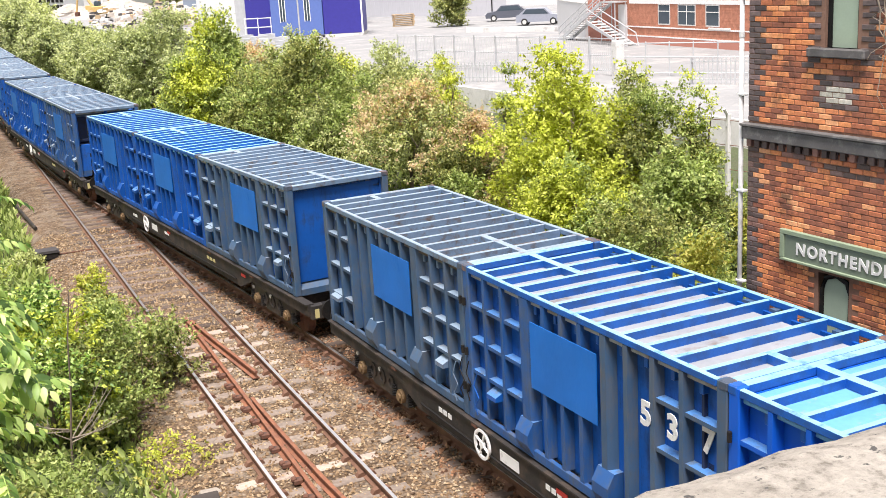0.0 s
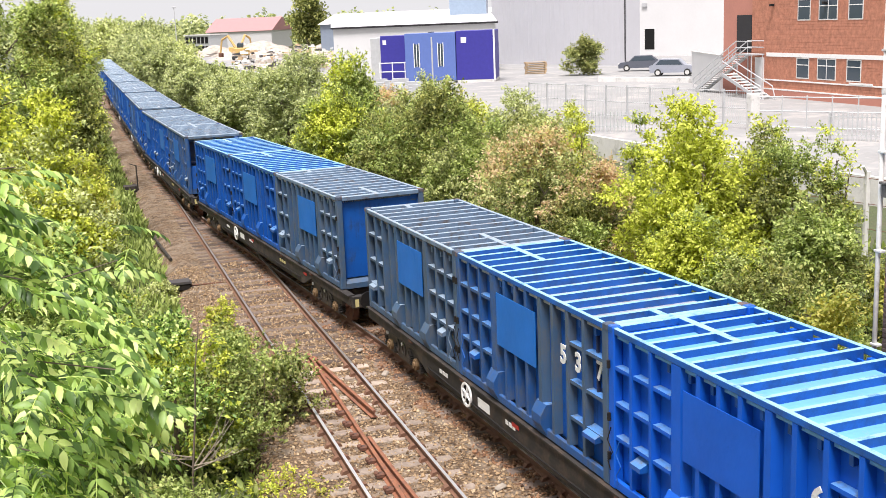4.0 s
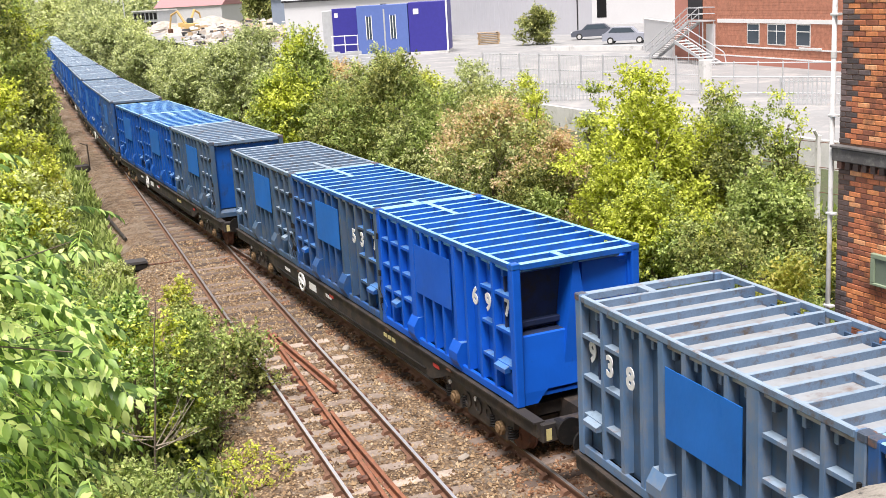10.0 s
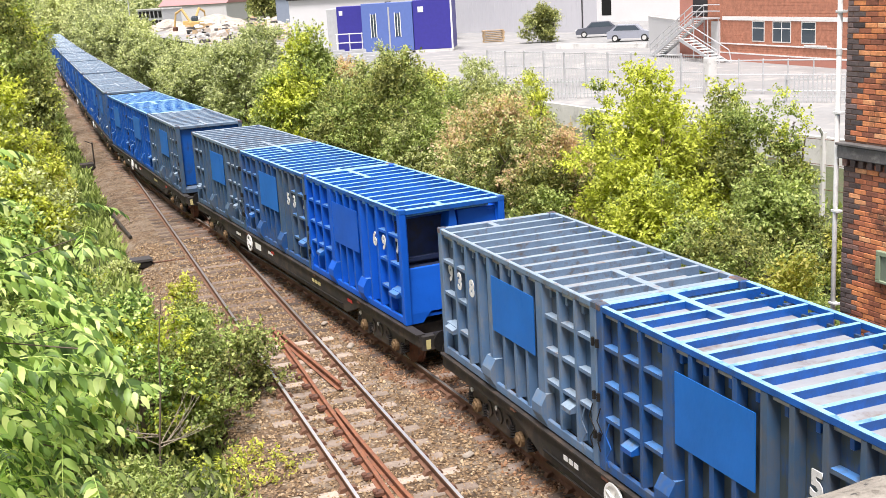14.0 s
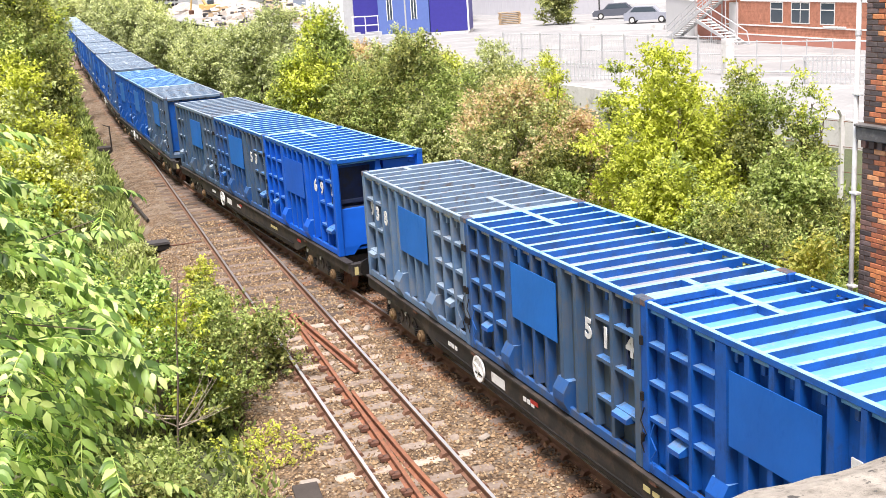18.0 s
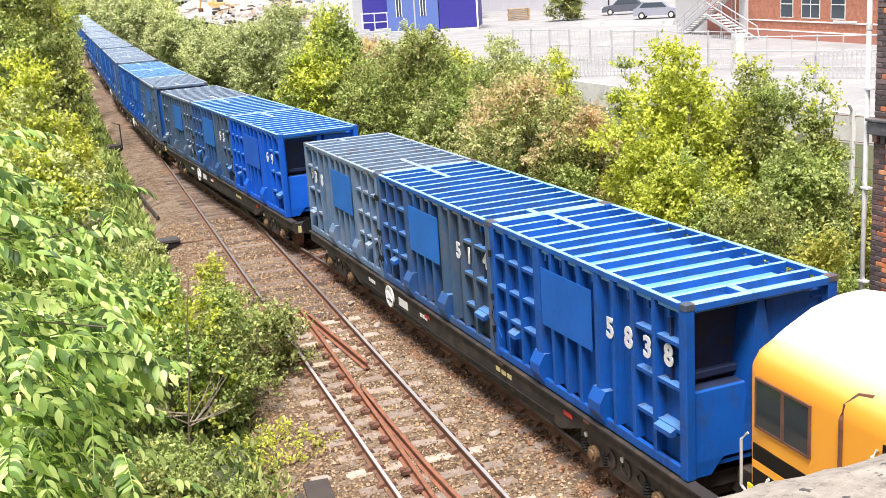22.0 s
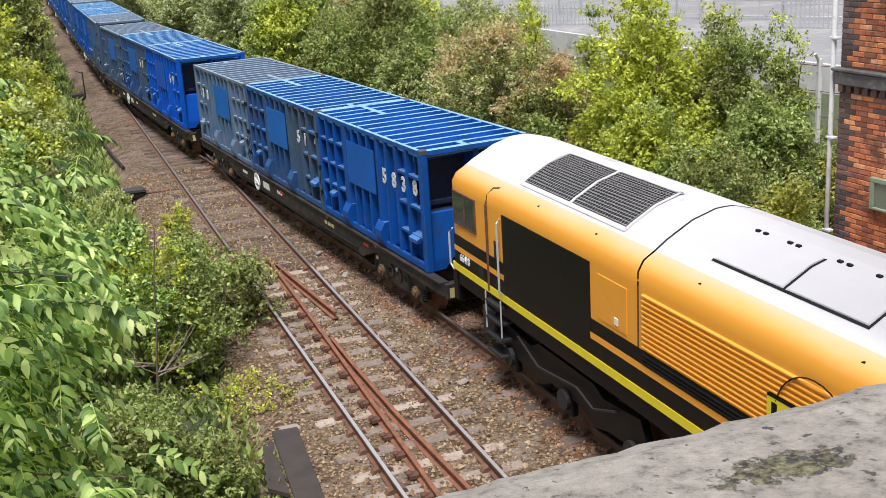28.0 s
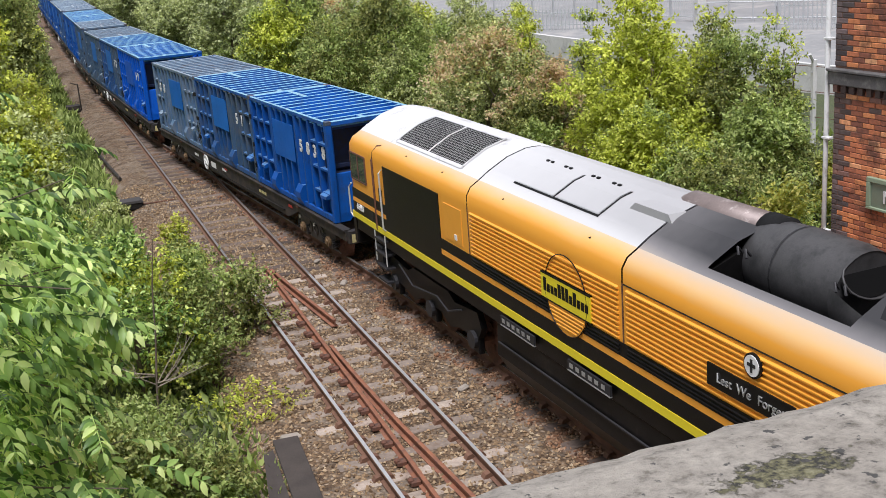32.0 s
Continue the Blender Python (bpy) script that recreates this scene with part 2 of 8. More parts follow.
M["glass"].node_tree.nodes["Principled BSDF"].inputs["Base Color"].default_value = (0.03, 0.04, 0.045, 1)
M["pane"] = mat_base("window_pane", 0.08)[0]
M["pane"].node_tree.nodes["Principled BSDF"].inputs["Base Color"].default_value = (0.05, 0.07, 0.09, 1)
M["sleeper"] = per_piece("weathered_sleeper", [(0, (0.207, 0.163, 0.130)), (0.5, (0.319, 0.259, 0.208)), (1, (0.414, 0.340, 0.276))], 0.9, 9.0, 0.5, stain=(0.158, 0.099, 0.067))
M["stones"] = per_piece("ballast_stones", [(0, (0.075, 0.045, 0.025)), (0.25, (0.200, 0.128, 0.069)), (0.7, (0.340, 0.231, 0.127)), (1, (0.480, 0.378, 0.245))], 0.9, 14.0, 0.3, False)
M["brick"] = per_piece("signal_box_brick", [(0, (0.236, 0.090, 0.057)), (0.5, (0.496, 0.168, 0.078)), (0.86, (0.708, 0.269, 0.103)), (1, (0.779, 0.392, 0.196))], 0.85, 14.0, 0.4, stain=(0.062, 0.034, 0.028))
M["brick_blue"] = per_piece("dark_engineering_brick", [(0, (0.068, 0.049, 0.045)), (0.6, (0.144, 0.098, 0.086)), (1, (0.288, 0.151, 0.119))], 0.75, 14.0, 0.4)
M["brick_white"] = per_piece("whitewashed_brick", [(0, (0.45, 0.43, 0.36)), (1, (0.62, 0.60, 0.52))], 0.85, 14.0, 0.4)
M["mortar"] = plain("dark_sooty_mortar", (0.22, 0.125, 0.088), 0.95, vary=0.25, world=True)
M["stone_band"] = plain("sooty_stone", (0.10, 0.095, 0.092), 0.85, vary=0.3, dirt=(0.2, 0.19, 0.18), amount=0.3, world=True)
M["green_paint"] = plain("sage_green_paint", (0.24, 0.30, 0.20), 0.55, vary=0.12, world=True)
M["green_board"] = plain("pale_green_board", (0.35, 0.44, 0.34), 0.55, vary=0.08, world=True)
M["sign_green"] = plain("sign_green_enamel", (0.17, 0.21, 0.155), 0.4, vary=0.1, world=True)
M["pvc"] = plain("off_white_downpipe", (0.66, 0.66, 0.64), 0.45, vary=0.08, dirt=(0.4, 0.4, 0.37), amount=0.2, world=True)
M["yard"] = plain("bleached_concrete_yard", (0.255, 0.255, 0.252), 0.9, vary=0.16, scale=0.25, grain=3.0, dirt=(0.38, 0.36, 0.34), amount=0.3, world=True)
M["concrete"] = plain("pale_concrete", (0.62, 0.61, 0.59), 0.9, vary=0.15, scale=0.8, grain=12, dirt=(0.36, 0.35, 0.33), amount=0.25, world=True)
M["white_clad"] = plain("white_render", (0.60, 0.60, 0.60), 0.7, vary=0.04, scale=0.3, grain=4, world=True)
M["grey_clad"] = plain("pale_grey_cladding", (0.50, 0.50, 0.53), 0.6, vary=0.05, scale=0.2, grain=3, world=True)
M["far_brick"] = per_piece("orange_red_brick_panel", [(0, (0.42, 0.17, 0.105)), (1, (0.50, 0.22, 0.14))], 0.85, 3.0, 0.2, False)
M["pink_brick"] = plain("pale_red_brick", (0.46, 0.20, 0.15), 0.85, vary=0.1, scale=0.6, grain=6, world=True)
M["cabin_blue"] = plain("site_cabin_blue", (0.10, 0.16, 0.42), 0.5, vary=0.08, world=True)
M["cabin_navy"] = plain("site_cabin_navy", (0.035, 0.03, 0.26), 0.5, vary=0.1, world=True)
M["red_roof"] = plain("dull_red_roof", (0.38, 0.19, 0.19), 0.7, vary=0.1, world=True)
M["galv"] = plain("galvanised_steel", (0.52, 0.53, 0.54), 0.5, 0.35, vary=0.12, world=True)
M["wood"] = plain("pale_timber", (0.42, 0.30, 0.18), 0.8, vary=0.2, world=True)
M["car_paint"] = plain("grey_blue_car_paint", (0.33, 0.35, 0.41), 0.3, 0.2, vary=0.08, world=True)
M["rubber"] = plain("tyre_rubber", (0.03, 0.03, 0.03), 0.85, vary=0.2)
M["digger"] = plain("yellow_plant_paint", (0.52, 0.35, 0.13), 0.6, vary=0.15, world=True)
M["bark"] = plain("grey_brown_bark", (0.13, 0.10, 0.075), 0.9, vary=0.3, scale=8, bumpy=0.4, world=True)
M["twig"] = plain("pale_dry_stem", (0.30, 0.25, 0.19), 0.85, vary=0.25, scale=8, world=True)
M["coping"] = None
M["leaf_lime"] = leafy("lime_green_leaf", [(0, (0.185, 0.217, 0.032)), (0.55, (0.586, 0.640, 0.096)), (1, (0.832, 0.833, 0.212))])
M["leaf_mid"] = leafy("mid_green_leaf", [(0, (0.096, 0.138, 0.041)), (0.55, (0.358, 0.445, 0.139)), (1, (0.621, 0.674, 0.292))])
M["leaf_dark"] = leafy("dark_green_leaf", [(0, (0.062, 0.077, 0.027)), (0.55, (0.247, 0.279, 0.088)), (1, (0.496, 0.476, 0.186))])
M["leaf_grey"] = leafy("grey_green_leaf", [(0, (0.117, 0.141, 0.060)), (0.55, (0.415, 0.455, 0.199)), (1, (0.712, 0.712, 0.364))])
M["leaf_rust"] = leafy("turning_orange_leaf", [(0, (0.32, 0.22, 0.13)), (0.35, (0.66, 0.45, 0.30)), (0.7, (0.74, 0.58, 0.42)), (1, (0.58, 0.58, 0.26))])
M["car_dark"] = plain("dark_car_paint", (0.11, 0.12, 0.15), 0.3, 0.2, vary=0.08, world=True)
M["asphalt"] = plain("worn_road_asphalt", (0.055, 0.054, 0.052), 0.9, vary=0.3, scale=1.5, grain=60, bumpy=0.5, dirt=(0.09, 0.085, 0.08), amount=0.3, world=True)
M["leaf_yellow"] = leafy("yellowing_leaf", [(0, (0.283, 0.318, 0.061)), (0.6, (0.501, 0.487, 0.109)), (1, (0.718, 0.635, 0.218))])
M["leaf_ash"] = leafy("pale_ash_leaf", [(0, (0.040, 0.085, 0.022)), (0.3, (0.148, 0.260, 0.066)), (0.62, (0.422, 0.594, 0.168)), (1, (0.889, 0.975, 0.432))], 0.42, 0.45, 0.4)
# leaves for distant plants, with the haze of the air put into their colour
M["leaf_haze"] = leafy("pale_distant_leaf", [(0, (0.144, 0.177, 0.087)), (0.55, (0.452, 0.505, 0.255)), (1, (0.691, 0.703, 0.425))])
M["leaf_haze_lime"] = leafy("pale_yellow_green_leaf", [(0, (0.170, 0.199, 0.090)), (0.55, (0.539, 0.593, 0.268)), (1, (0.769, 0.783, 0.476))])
for k_ in ("loco_black", "black_steel", "void", "soot", "mouth"):
    M[k_].node_tree.nodes["Principled BSDF"].inputs["Specular IOR Level"].default_value = 0.18
M["blossom"] = leafy("dry_white_seed", [(0, (0.35, 0.33, 0.28)), (1, (0.6, 0.58, 0.52))], 0.2)


def coping_mat():
    """Old concrete coping: pale, pitted, with black and olive lichen."""
    m, nt, b = mat_base("lichened_concrete_coping", 0.95)
    big = noise_fac(nt, 4, 6, 0.65, world=True)
    fine = noise_fac(nt, 45, 6, 0.75, world=True)
    c = ramp(nt, big, [(0.3, (0.225, 0.202, 0.172)), (0.7, (0.345, 0.318, 0.278))])
    c = mixc(nt, 0.85, c, mixc(nt, 1.0, c, ramp(nt, fine, [(0.34, (0.42, 0.40, 0.36)), (0.46, (0.95, 0.94, 0.92)), (0.66, (1.35, 1.34, 1.30))]), "MULTIPLY"))
    # one cushion of olive and black moss near the front edge
    geo = nt.nodes.new("ShaderNodeNewGeometry")
    mp = nt.nodes.new("ShaderNodeMapping")
    mp.inputs["Location"].default_value = (-0.505 / 0.125, -0.652 / 0.042, 0)
    mp.inputs["Scale"].default_value = (1 / 0.125, 1 / 0.042, 0)
    nt.links.new(geo.outputs["Position"], mp.inputs[0])
    far = nt.nodes.new("ShaderNodeVectorMath")
    far.operation = "LENGTH"
    nt.links.new(mp.outputs[0], far.inputs[0])
    near = ramp(nt, far.outputs["Value"], [(0.0, (1, 1, 1)), (1.0, (0, 0, 0))])
    li = noise_fac(nt, 75, 6, 0.7, world=True)
    moss = mixc(nt, 1.0, near, ramp(nt, li, [(0.42, (0, 0, 0)), (0.62, (1, 1, 1))]), "ADD")
    moss = mixc(nt, 1.0, moss, near, "MULTIPLY")
    spots = ramp(nt, moss, [(0.42, (0, 0, 0)), (0.62, (1, 1, 1))])
    tuft = noise_fac(nt, 140, 4, 0.6, world=True)
    c = mixc(nt, spots, c, ramp(nt, tuft, [(0.40, (0.035, 0.033, 0.026)), (0.52, (0.135, 0.125, 0.065)), (0.65, (0.23, 0.215, 0.13))]))
    sp = noise_fac(nt, 60, 4, 0.6, world=True)
    c = mixc(nt, ramp(nt, sp, [(0.63, (0, 0, 0)), (0.67, (1, 1, 1))]), c, (0.07, 0.066, 0.06))
    nt.links.new(c, b.inputs["Base Color"])
    bump(nt, b, mixc(nt, 1.0, fine, mixc(nt, 1.0, spots, tuft, "MULTIPLY"), "ADD"), 0.8, 0.010)
    return m


def ground_mat(name, a, bcol, c3):
    m, nt, b = mat_base(name, 0.95)
    big = noise_fac(nt, 0.5, 6, 0.65, world=True)
    fine = noise_fac(nt, 9, 6, 0.7, world=True)
    c = ramp(nt, big, [(0.35, a), (0.65, bcol)])
    c = mixc(nt, ramp(nt, fine, [(0.45, (0, 0, 0)), (0.65, (1, 1, 1))]), c, c3)
    nt.links.new(c, b.inputs["Base Color"])
    bump(nt, b, fine, 0.6, 0.05)
    return m


def ballast_mat(name="ballast_bed", iron=(0.170, 0.106, 0.058), most=0.55):
    """A bed of broken stone, brown with iron dust, a few pale stones."""
    m, nt, b = mat_base(name, 0.95)
    v = nt.nodes.new("ShaderNodeTexVoronoi")
    v.inputs["Scale"].default_value = 17
    nt.links.new(nt.nodes.new("ShaderNodeNewGeometry").outputs["Position"], v.inputs["Vector"])
    sep = nt.nodes.new("ShaderNodeSeparateColor")
    nt.links.new(v.outputs["Color"], sep.inputs[0])
    c = ramp(nt, sep.outputs[0], [(0, (0.072, 0.046, 0.026)), (0.5, (0.198, 0.130, 0.072)), (0.85, (0.30, 0.208, 0.122)), (1, (0.44, 0.36, 0.265))])
    # gaps between the stones darkened: their shade is put into the colour
    d = ramp(nt, v.outputs["Distance"], [(0.2, (1, 1, 1)), (0.75, (0.30, 0.26, 0.23))])
    c = mixc(nt, 1.0, c, d, "MULTIPLY")
    big = noise_fac(nt, 0.7, 5, 0.6, world=True)
    c = mixc(nt, ramp(nt, big, [(0.4, (0, 0, 0)), (0.7, (most, most, most))]), c, iron)
    worn = noise_fac(nt, 1.9, 6, 0.75, world=True)
    c = mixc(nt, ramp(nt, worn, [(0.47, (0, 0, 0)), (0.62, (0.6, 0.6, 0.6))]), c, (0.25, 0.21, 0.165))
    c = mixc(nt, ramp(nt, worn, [(0.30, (0.6, 0.6, 0.6)), (0.44, (0, 0, 0))]), c, (0.055, 0.042, 0.030))
    nt.links.new(c, b.inputs["Base Color"])
    inv = ramp(nt, v.outputs["Distance"], [(0, (1, 1, 1)), (0.8, (0, 0, 0))])
    bump(nt, b, inv, 0.9, 0.03)
    return m


M["coping"] = coping_mat()
M["earth"] = ground_mat("weedy_earth", (0.075, 0.065, 0.04), (0.045, 0.07, 0.025), (0.09, 0.11, 0.04))
M["ballast"] = ballast_mat()
M["ballast_rusty"] = ballast_mat("iron_dusted_ballast", (0.22, 0.088, 0.038), 0.85)
M["stones_rusty"] = per_piece("iron_dusted_stones", [(0, (0.055, 0.026, 0.014)), (0.3, (0.18, 0.085, 0.042)), (0.7, (0.31, 0.165, 0.085)), (1, (0.42, 0.28, 0.18))], 0.9, 14.0, 0.3, False)


# ---------------------------------------------------------------- mesh helpers
class Geo:
    """Collects vertices and faces for one mesh."""

    def __init__(self):
        self.v, self.f = [], []

    def add(self, verts, faces):
        n = len(self.v)
        self.v += [tuple(q) for q in verts]
        self.f += [tuple(n + i for i in fc) for fc in faces]
        return self

    def box(self, x0, x1, y0, y1, z0, z1, c=0.0):
        """A box; c chamfers its edges."""
        if c <= 0:
            vs = [(x, y, z) for x in (x0, x1) for y in (y0, y1) for z in (z0, z1)]
            return self.add(vs, [(0, 1, 3, 2), (4, 6, 7, 5), (0, 4, 5, 1), (2, 3, 7, 6), (0, 2, 6, 4), (1, 5, 7, 3)])
        c = min(c, (x1 - x0) * 0.45, (y1 - y0) * 0.45, (z1 - z0) * 0.45)
        idx, vs = {}, []
        for i, x in enumerate((x0, x1)):
            for j, y in enumerate((y0, y1)):
                for k, z in enumerate((z0, z1)):
                    sx, sy, sz = (c if i == 0 else -c), (c if j == 0 else -c), (c if k == 0 else -c)
                    for a, q in enumerate(((x, y + sy, z + sz), (x + sx, y, z + sz), (x + sx, y + sy, z))):
                        idx[i, j, k, a] = len(vs)
                        vs.append(q)
        g = lambda *k: idx[k]
        fs = []
        for i in (0, 1):
            q = [g(i, 0, 0, 0), g(i, 0, 1, 0), g(i, 1, 1, 0), g(i, 1, 0, 0)]
            fs.append(q if i == 0 else q[::-1])
            q = [g(0, i, 0, 1), g(1, i, 0, 1), g(1, i, 1, 1), g(0, i, 1, 1)]
            fs.append(q if i == 0 else q[::-1])
            q = [g(0, 0, i, 2), g(0, 1, i, 2), g(1, 1, i, 2), g(1, 0, i, 2)]
            fs.append(q if i == 0 else q[::-1])
        for a in (0, 1):
            for b_ in (0, 1):
                fs.append((g(0, a, b_, 1), g(1, a, b_, 1), g(1, a, b_, 2), g(0, a, b_, 2)))
                fs.append((g(a, 0, b_, 0), g(a, 1, b_, 0), g(a, 1, b_, 2), g(a, 0, b_, 2)))
                fs.append((g(a, b_, 0, 0), g(a, b_, 1, 0), g(a, b_, 1, 1), g(a, b_, 0, 1)))
                for k in (0, 1):
                    fs.append((g(a, b_, k, 0), g(a, b_, k, 1), g(a, b_, k, 2)))
        return self.add(vs, fs)

    def prism(self, prof, y0, y1, axis="y"):
        """A closed profile swept from y0 to y1. Profile points are (x, z) for axis y, (y, z) for x, (x, y) for z."""
        n = len(prof)
        put = {"y": lambda a, b, s: (a, s, b), "x": lambda a, b, s: (s, a, b), "z": lambda a, b, s: (a, b, s)}[axis]
        vs = [put(a, b, s) for s in (y0, y1) for a, b in prof]
        fs = [(i, (i + 1) % n, n + (i + 1) % n, n + i) for i in range(n)]
        fs += [tuple(range(n))[::-1], tuple(range(n, 2 * n))]
        return self.add(vs, fs)

    def tube(self, pts, r, n=8, r1=None, cap=True):
        """A round bar along points, thinning to r1."""
        pts = [Vector(q) for q in pts]
        r1 = r if r1 is None else r1
        vs, fs = [], []
        for i, q in enumerate(pts):
            d = (pts[min(i + 1, len(pts) - 1)] - pts[max(i - 1, 0)]).normalized()
            a = d.orthogonal().normalized() if abs(d.z) > 0.9 else d.cross(Vector((0, 0, 1))).normalized()
            b_ = d.cross(a)
            rr = r + (r1 - r) * i / max(1, len(pts) - 1)
            for k in range(n):
                t = 2 * math.pi * k / n
                vs.append(q + rr * (math.cos(t) * a + math.sin(t) * b_))
        for i in range(len(pts) - 1):
            for k in range(n):
                fs.append((i * n + k, i * n + (k + 1) % n, (i + 1) * n + (k + 1) % n, (i + 1) * n + k))
        if cap:
            fs += [tuple(range(n))[::-1], tuple(range((len(pts) - 1) * n, len(pts) * n))]
        return self.add(vs, fs)

    def disc(self, c, axis, r, t, n=20, hole=0.0):
        """A disc or ring of thickness t about an axis (x or y)."""
        vs, fs = [], []
        rings = [(r, -t / 2), (r, t / 2), (hole, t / 2), (hole, -t / 2)]
        for rad, s in rings:
            for k in range(n):
                a = 2 * math.pi * k / n
                u, w = rad * math.cos(a), rad * math.sin(a)
                vs.append((c[0] + s, c[1] + u, c[2] + w) if axis == "x" else (c[0] + u, c[1] + s, c[2] + w))
        for i in range(4):
            j = (i + 1) % 4
            if hole <= 0 and i == 2:
                continue
            for k in range(n):
                fs.append((i * n + k, i * n + (k + 1) % n, j * n + (k + 1) % n, j * n + k))
        return self.add(vs, fs)

    def mesh(self, name, mat, smooth=False):
        me = bpy.data.meshes.new(name)
        me.from_pydata(self.v, [], self.f)
        me.materials.append(mat)
        if smooth:
            me.shade_smooth()
        return me


def fix_normals(me):
    b = bmesh.new()
    b.from_mesh(me)
    bmesh.ops.recalc_face_normals(b, faces=b.faces)
    b.to_mesh(me)
    b.free()
    return me


CACHE = {}


def part(name, geo, mat, parent=None, label="", smooth=False, key=None, m=None, kind="", top=None):
    """Links a Geo (or a cached mesh) as one mesh object under a thing or a part."""
    if key is not None and key in CACHE:
        me = CACHE[key]
    else:
        me = fix_normals((geo() if callable(geo) else geo).mesh(name, mat, smooth))
        if top is not None:          # faces that look up take a paler material, sky sheen in its colour
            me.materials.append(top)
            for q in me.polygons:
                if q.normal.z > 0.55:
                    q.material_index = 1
        if key is not None:
            CACHE[key] = me
    ob = new(name, me)
    if parent is not None:
        ob.parent = parent
    if m is not None:
        ob.matrix_basis = m
    return tagged(ob, label=label, kind=kind)


def thing(name, label, category, group="", kind="", m=None):
    ob = new(name)
    ob.empty_display_size = 0.2
    if m is not None:
        ob.matrix_basis = m
    return tagged(ob, label, category, group, kind)


def text_geo(txt, size, depth=0.006, bold=0.0, spacing=1.0):
    """Letters as a solid mesh in the x-y plane, centred."""
    cu = bpy.data.curves.new("letters", "FONT")
    cu.body, cu.size, cu.extrude, cu.offset = txt, size, depth, bold
    cu.align_x, cu.align_y = "CENTER", "CENTER"
    cu.resolution_u = 3
    cu.space_character = spacing
    tmp = new("letters_tmp", cu)
    dg = bpy.context.evaluated_depsgraph_get()
    me = bpy.data.meshes.new_from_object(tmp.evaluated_get(dg))
    bpy.data.objects.remove(tmp)
    bpy.data.curves.remove(cu)
    return me


def letters(name, txt, size, mat, parent, m, label="", bold=0.0, spacing=1.0):
    k = ("txt", txt, size, mat.name, bold)
    if k not in CACHE:
        me = text_geo(txt, size, bold=bold, spacing=spacing)
        me.materials.clear()
        me.materials.append(mat)
        CACHE[k] = me
    ob = new(name, CACHE[k])
    ob.parent = parent
    ob.matrix_basis = m
    return tagged(ob, label=label)

# ---------------------------------------------------------------- the line
B_Y = np.array([-60, -20, 0, 8.16, 16.32, 24.48, 32.64, 40.8, 51.0, 63.24, 77.52, 93.84, 114.24, 142.8, 183.6, 234.6, 420])
B_X = np.array([9.82, 8.87, 8.43, 8.36, 8.03, 7.52, 6.71, 5.82, 4.94, 4.40, 4.18, 4.06, 3.89, 3.77, 3.77, 3.87, 4.37])


def natural_spline(xs, ys):
    n = len(xs)
    h = np.diff(xs)
    a, r = np.zeros((n, n)), np.zeros(n)
    a[0, 0] = a[-1, -1] = 1
    for i in range(1, n - 1):
        a[i, i - 1], a[i, i], a[i, i + 1] = h[i - 1], 2 * (h[i - 1] + h[i]), h[i]
        r[i] = 6 * ((ys[i + 1] - ys[i]) / h[i] - (ys[i] - ys[i - 1]) / h[i - 1])
    m2 = np.linalg.solve(a, r)

    def at(x):
        x = float(min(max(x, xs[0]), xs[-1]))
        i = int(min(max(np.searchsorted(xs, x) - 1, 0), n - 2))
        p_, q = (xs[i + 1] - x) / h[i], (x - xs[i]) / h[i]
        return float(p_ * ys[i] + q * ys[i + 1] + ((p_ ** 3 - p_) * m2[i] + (q ** 3 - q) * m2[i + 1]) * h[i] ** 2 / 6)

    return at


line_b = natural_spline(B_Y, B_X)          # the train's line, which joins line a ahead


def line_a(y):
    return 4.76 - 8.43e-5 * y * y


DENSE_Y = np.arange(-60, 420, 0.5)
DENSE_X = np.array([line_b(y) for y in DENSE_Y])
DENSE_S = np.concatenate([[0], np.cumsum(np.hypot(np.diff(DENSE_X), np.diff(DENSE_Y)))])
DENSE_S -= np.interp(0, DENSE_Y, DENSE_S)


def on_line(s):
    return Vector((np.interp(s, DENSE_S, DENSE_X), np.interp(s, DENSE_S, DENSE_Y), 0))


def riding(s, half=7.0):
    """The pose of a vehicle whose middle is at s, riding on two bogies."""
    a, b_ = on_line(s - half), on_line(s + half)
    d = b_ - a
    c = (a + b_) / 2
    return pose(c.x, c.y, 0, 0, 0, math.degrees(math.atan2(-d.x, d.y)))


SPEED, START = 1.329, -8.55
PITCH = 20.05
BOX_L, BOX_W, BOX_H, DECK = 5.98, 2.46, 2.47, 1.08
M["casting"] = plain("scuffed_corner_casting", (0.055, 0.075, 0.11), 0.6, vary=0.3, dirt=(0.22, 0.10, 0.05), amount=0.45)
MOVERS = []       # thing, middle along the train, half wheelbase, offset on the vehicle
WHEELS = []       # wheelset, its place in the vehicle, radius


